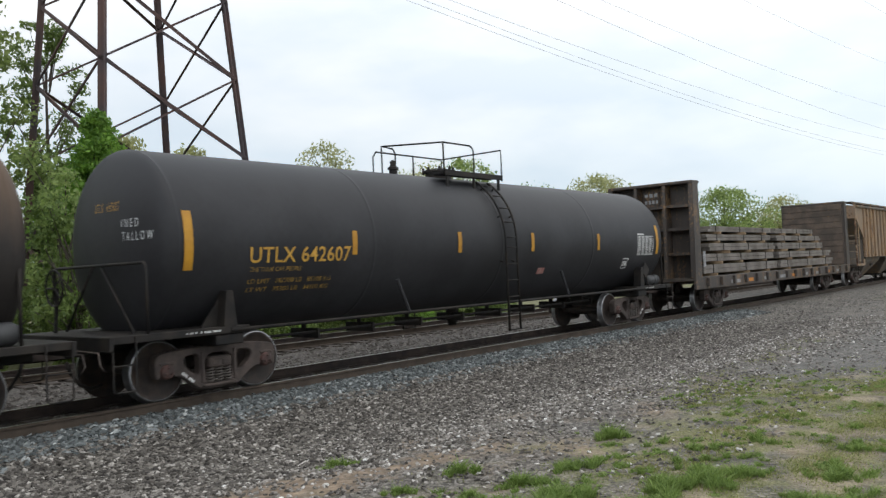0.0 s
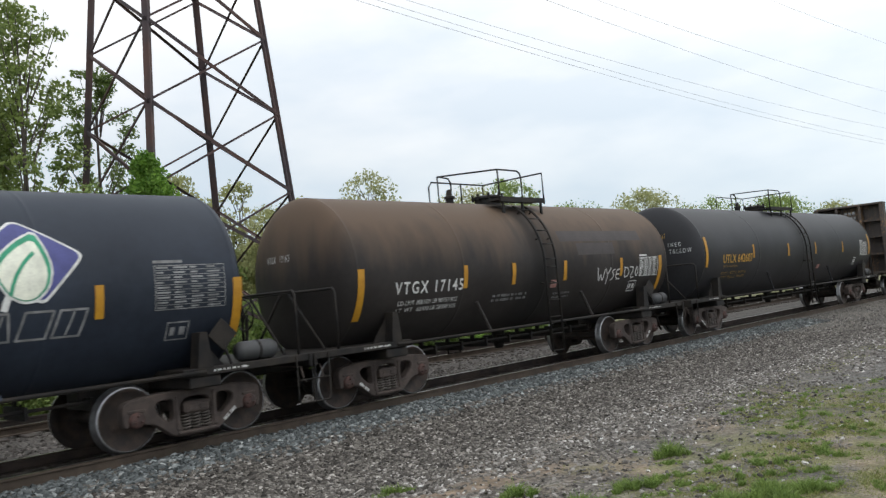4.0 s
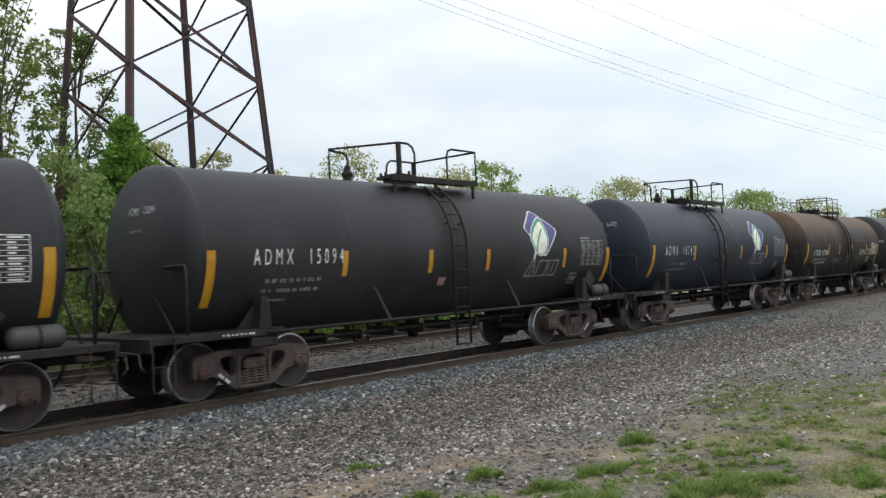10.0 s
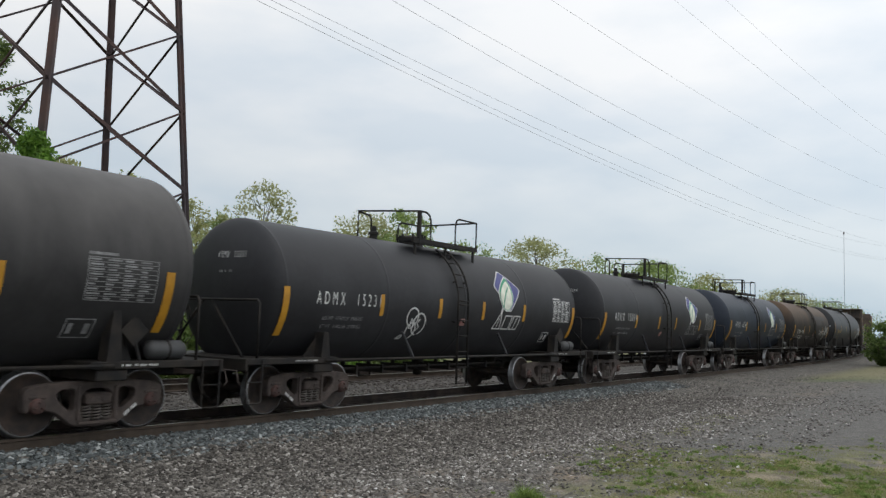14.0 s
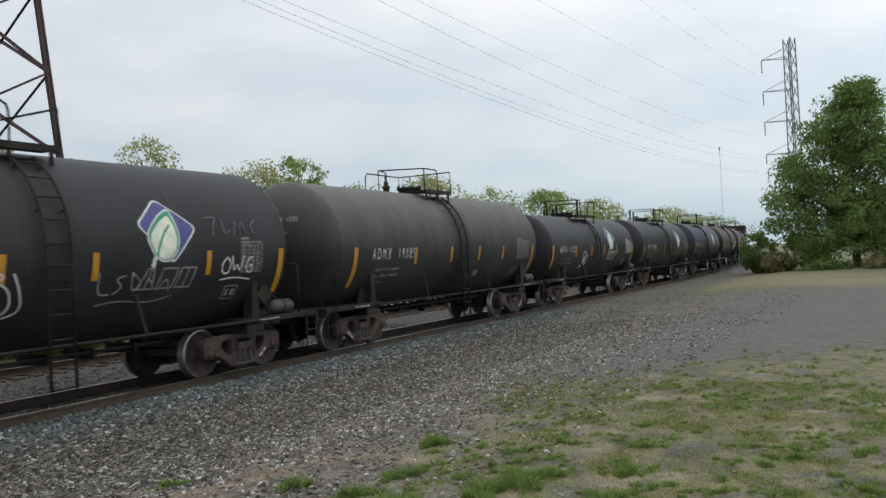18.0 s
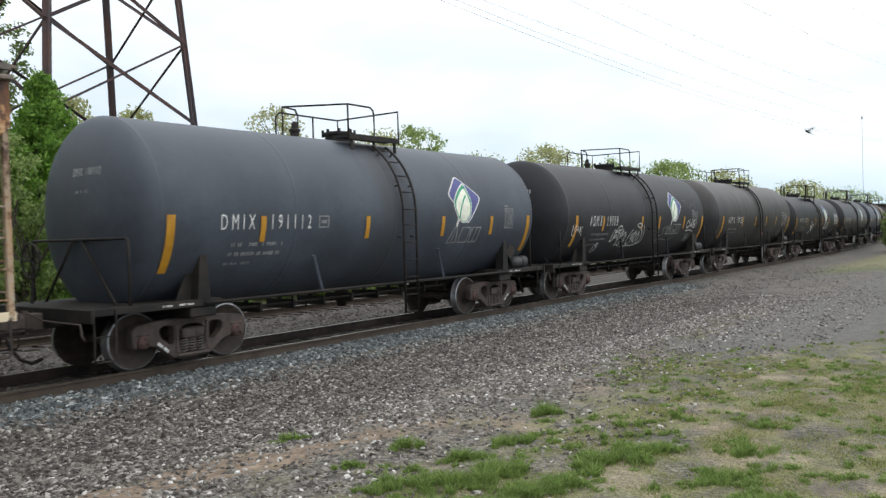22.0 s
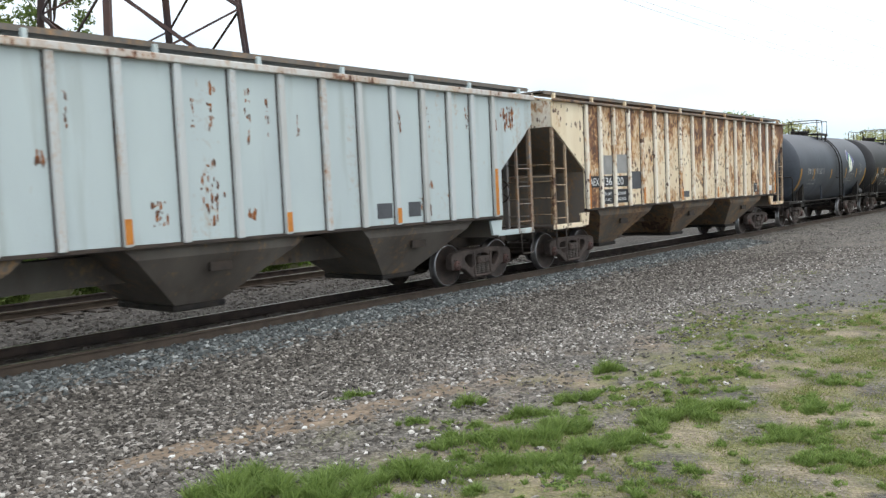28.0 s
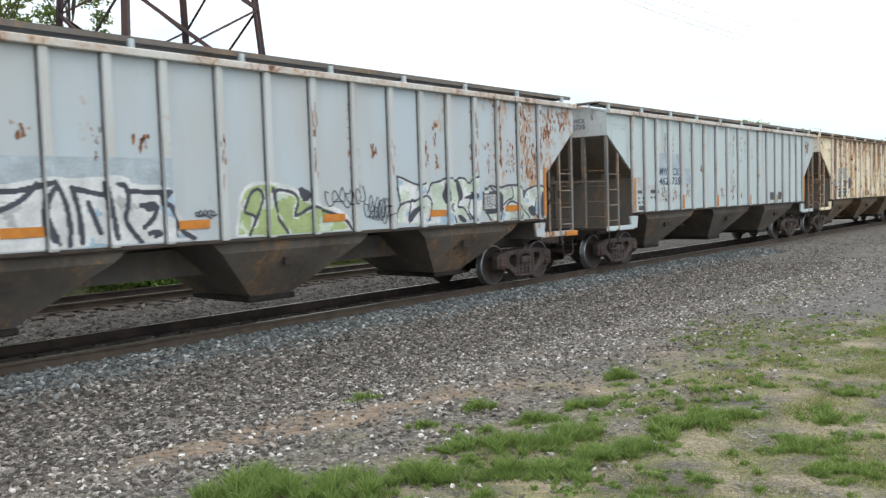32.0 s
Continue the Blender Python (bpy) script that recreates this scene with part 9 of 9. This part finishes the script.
def stones(name, n, area, size, material, seed, label, keep=None):
    """Loose crushed stones, each a small uneven block sunk a little into the ground."""
    rg = np.random.default_rng(seed)
    base = np.array([(-1, -1, -0.6), (1, -0.8, -0.6), (0.9, 1, -0.6), (-1, 0.9, -0.6), (-0.6, -0.7, 0.7), (0.7, -0.5, 0.6), (0.5, 0.7, 0.75), (-0.7, 0.5, 0.6)])
    quads = np.array([(0, 1, 5, 4), (1, 2, 6, 5), (2, 3, 7, 6), (3, 0, 4, 7), (4, 5, 6, 7)])
    x0, x1, y0, y1 = area
    px, py = rg.uniform(x0, x1, n), rg.uniform(y0, y1, n)
    if keep:
        ok = np.array([keep(x, y, rg) for x, y in zip(px, py)])
        px, py = px[ok], py[ok]
    n = len(px)
    s = size * rg.uniform(0.5, 1.35, n)
    v = base[None] * s[:, None, None] * rg.uniform(0.6, 1.25, (n, 8, 3)) * np.array((1.35, 0.8, 0.85))
    v[:, :, 2] = v[:, :, 2] * 0.75 + v[:, :, 0] * rg.uniform(-0.5, 0.5, (n, 1)) + v[:, :, 1] * rg.uniform(-0.5, 0.5, (n, 1))
    a = rg.uniform(0, 2 * math.pi, n)
    ca, sa = np.cos(a)[:, None], np.sin(a)[:, None]
    w = np.stack([v[:, :, 0] * ca - v[:, :, 1] * sa + px[:, None], v[:, :, 0] * sa + v[:, :, 1] * ca + py[:, None], v[:, :, 2] + (ground_zs(px, py) + s * 0.3)[:, None]], 2)
    faces = (quads[None] + 8 * np.arange(n)[:, None, None]).reshape(-1, 4)
    ob = new(name, from_lists(name, w.reshape(-1, 3).tolist(), faces.tolist(), material))
    return tagged(ob, label, "gravel", kind="stuff")


def stone_material(name, stops):
    m = bpy.data.materials.new(name)
    m.use_nodes = True
    n, l = m.node_tree.nodes, m.node_tree.links
    b = n["Principled BSDF"]
    b.inputs["Roughness"].default_value = 0.9
    geo, ramp = n.new("ShaderNodeNewGeometry"), n.new("ShaderNodeValToRGB")
    ramp.color_ramp.elements[0].color = (*stops[0][1], 1)
    ramp.color_ramp.elements[1].position, ramp.color_ramp.elements[1].color = stops[-1][0], (*stops[-1][1], 1)
    for p, c in stops[1:-1]:
        ramp.color_ramp.elements.new(p).color = (*c, 1)
    t, mx = n.new("ShaderNodeTexNoise"), n.new("ShaderNodeMixRGB")
    t.inputs["Scale"].default_value, t.inputs["Detail"].default_value = 40, 4
    mx.blend_type, mx.inputs["Fac"].default_value = "OVERLAY", 0.35
    l.new(geo.outputs["Position"], t.inputs["Vector"])
    l.new(geo.outputs["Random Per Island"], ramp.inputs["Fac"])
    l.new(ramp.outputs["Color"], mx.inputs["Color1"])
    l.new(t.outputs["Fac"], mx.inputs["Color2"])
    l.new(mx.outputs["Color"], b.inputs["Base Color"])
    return m


M["stone_blue"] = stone_material("stone_blue", ((0, (0.045, 0.052, 0.053)), (0.5, (0.1, 0.111, 0.112)), (0.9, (0.19, 0.206, 0.206)), (1.0, (0.4, 0.42, 0.41))))
M["stone_brown"] = stone_material("stone_brown", ((0, (0.028, 0.024, 0.021)), (0.5, (0.095, 0.085, 0.074)), (0.9, (0.21, 0.192, 0.17)), (0.99, (0.43, 0.405, 0.37))))
M["stone_pale"] = stone_material("stone_pale", ((0, (0.045, 0.04, 0.035)), (0.5, (0.15, 0.136, 0.12)), (0.88, (0.285, 0.264, 0.24)), (0.98, (0.58, 0.56, 0.53))))
M["stone_bed"] = stone_material("stone_bed", ((0, (0.05, 0.042, 0.037)), (0.6, (0.11, 0.098, 0.088)), (1.0, (0.2, 0.18, 0.165))))
stones("shoulder_stones", 18000, (-8, 30, -1.5, -0.1), 0.032, M["stone_blue"], 41, "fresh blue-grey crushed stone on the ballast shoulder", lambda x, y, rg: rg.random() < (1.0 if y > -1.1 else 0.45) and x < 30)
stones("ballast_stones", 58000, (0, 26, -4.6, -1.2), 0.026, M["stone_brown"], 42, "grey-brown crushed ballast stones beside the track", lambda x, y, rg: rg.random() < min(1.0, 19.0 / max(x, 4)))
stones("yard_stones", 78000, (0.5, 27, -8.4, -3.4), 0.0195, M["stone_pale"], 43, "small pale stones scattered over the yard", lambda x, y, rg: rg.random() < (0.95 if y > -5.8 else 0.3 if y > -6.8 else 0.1) * min(1.0, 14.0 / max(x, 3)) and noise.noise(Vector((x * 0.9, y * 0.9, 2))) > -0.42 - 0.3 * rg.random() and (rg.random() < 0.3 or 0.2 * (x - 4.9) ** 2 + 4.5 * (y + 5.2 + 0.25 * (x - 4.9)) ** 2 > 0.7 + 1.2 * noise.noise(Vector((x * 2.2, y * 2.2, 8)))))
stones("far_stones", 20000, (22, 52, -9, -0.5), 0.02, M["stone_brown"], 46, "scattered stones on the gravel farther along the line", lambda x, y, rg: y < bend(x) - 0.4 and rg.random() < (0.9 if y > -3.5 else 0.25) * max(0.0, (50 - x) / 28) and noise.noise(Vector((x * 0.5, y * 0.5, 6))) > -0.5 + 0.5 * rg.random())
stones("track_bed_stones", 9000, (-2, 26, 0.15, 5.2), 0.034, M["stone_bed"], 44, "dark dusty ballast between the two tracks", lambda x, y, rg: y < 1.4 or y > 2.0)
stones("siding_stones", 3500, (0, 26, 5.2, 8.4), 0.036, M["stone_bed"], 45, "dark dusty ballast of the siding")
for x, y, s in ((4.8, -5.5, 0.03), (3.66, -5.1, 0.032), (4.1, -5.9, 0.025), (6.3, -5.0, 0.028), (5.0, -4.4, 0.03), (7.6, -5.2, 0.03), (3.2, -4.2, 0.032), (8.8, -5.6, 0.03)):
    bm = bmesh.new()
    bmesh.ops.create_icosphere(bm, subdivisions=1, radius=s)
    for v in bm.verts:
        v.co *= 0.75 + 0.5 * rgz.random()
        v.co.z *= 0.7
    ob = part("stone", bm, M["white_paint"], None, "white limestone lump lying on the gravel", m=pose(x, y, ground_z(x, y) + s * 0.25))
    tagged(ob, "", "stone", "white stones")


# ---- a passing bird ----
M["feather"] = mat("feather", (0.03, 0.028, 0.028), 0.8, second=(0.06, 0.055, 0.05), scale=30, bscale=90)
bird = thing("bird", "small dark bird flying past under the clouds", "bird")
bm = bmesh.new()
lathe(bm, [(-0.11, 0.008), (-0.07, 0.022), (0.0, 0.032), (0.06, 0.026), (0.08, 0.02), (0.1, 0.022), (0.12, 0.014), (0.14, 0.003)], "x", 10)
part("body", bm, M["feather"], bird, smooth=True)
bm = bmesh.new()
prism(bm, [(-0.1, -0.012), (-0.21, -0.05), (-0.18, 0.0), (-0.21, 0.05), (-0.1, 0.012)], -0.004, 0.004)
part("tail", bm, M["feather"], bird, m=pose(0, 0, 0, 90, 0, 0))
WINGS = []
for e in (-1, 1):
    bm = bmesh.new()
    v = [(0.06, 0.02), (0.05, 0.12), (-0.02, 0.24), (-0.07, 0.27), (-0.04, 0.16), (-0.05, 0.02)]
    a = [bm.verts.new((x, e * y, 0.004)) for x, y in v]
    b = [bm.verts.new((x, e * y, -0.004)) for x, y in v]
    bm.faces.new(a)
    bm.faces.new(b[::-1])
    for k in range(6):
        bm.faces.new((a[k], b[k], b[(k + 1) % 6], a[(k + 1) % 6]))
    WINGS.append((part("wing", bm, M["feather"], bird), e))


# ---- movement ----
# Metres gone at every half second.
TRAVEL = (0.01, 1.93, 3.86, 5.79, 7.73, 9.67, 11.62, 13.58, 15.55, 17.53, 19.52, 21.52, 23.53, 25.55, 27.59, 29.63, 31.68, 33.74, 35.82, 37.91, 40.01, 42.13, 44.24, 46.35, 48.46, 50.58, 52.73, 54.92, 57.18, 59.48, 61.82, 64.18, 66.55, 68.91, 71.27, 73.62, 75.96, 78.29, 80.62, 82.95, 85.28, 87.61, 89.96, 92.32, 94.69, 97.06, 99.44, 101.82, 104.20, 106.58, 108.97, 111.35, 113.72, 116.07, 118.40, 120.73, 123.06, 125.42, 127.81, 130.24, 132.69, 135.18, 137.68, 140.21, 142.75)


def travelled(t):
    """Metres that the train has gone at t seconds, smooth between the half seconds."""
    k = min(int(t * 2), 63)
    f = t * 2 - k
    p = [TRAVEL[max(k - 1, 0)] if k else 2 * TRAVEL[0] - TRAVEL[1], TRAVEL[k], TRAVEL[k + 1], TRAVEL[k + 2] if k < 63 else 2 * TRAVEL[64] - TRAVEL[63]]
    return p[1] + 0.5 * f * (p[2] - p[0] + f * (2 * p[0] - 5 * p[1] + 4 * p[2] - p[3] + f * (3 * (p[1] - p[2]) + p[3] - p[0])))


def motions():
    times = [0.5 * i for i in range(65)]
    for car, u in TRAIN:
        rows = []
        for t in times:
            p, a = on_track(u + travelled(t))
            rows.append((t, pose(p.x, p.y, 0, 0, 0, math.degrees(a))))
        walk(car, rows)
    spin = [32.0 * i / 240 for i in range(241)]
    for wheelset in WHEELSETS:
        x, z = wheelset.location.x, wheelset.location.z
        walk(wheelset, [(t, pose(x, 0, z, 0, math.degrees(travelled(t) / 0.457), 0)) for t in spin])
    # The bird crosses low from the yard and climbs over the train.
    walk(bird, [(t, pose(x, y, z, 0, -18, 145)) for t, x, y, z in ((0, 80, -90, 6), (21.4, 35.7, -9.9, 2.2), (22.0, 29.2, -5.25, 5.04), (22.4, 24.85, -2.17, 7.09), (23.0, 18.3, 2.5, 10.2), (32, -60, 60, 40))])
    beats = [0.0, 21.4] + [21.5 + 0.1 * k for k in range(14)] + [32.0]
    for wing, e in WINGS:
        walk(wing, [(t, pose(0, 0, 0, e * (38 if k % 2 else -22), 0, 0)) for k, t in enumerate(beats)])


motions()
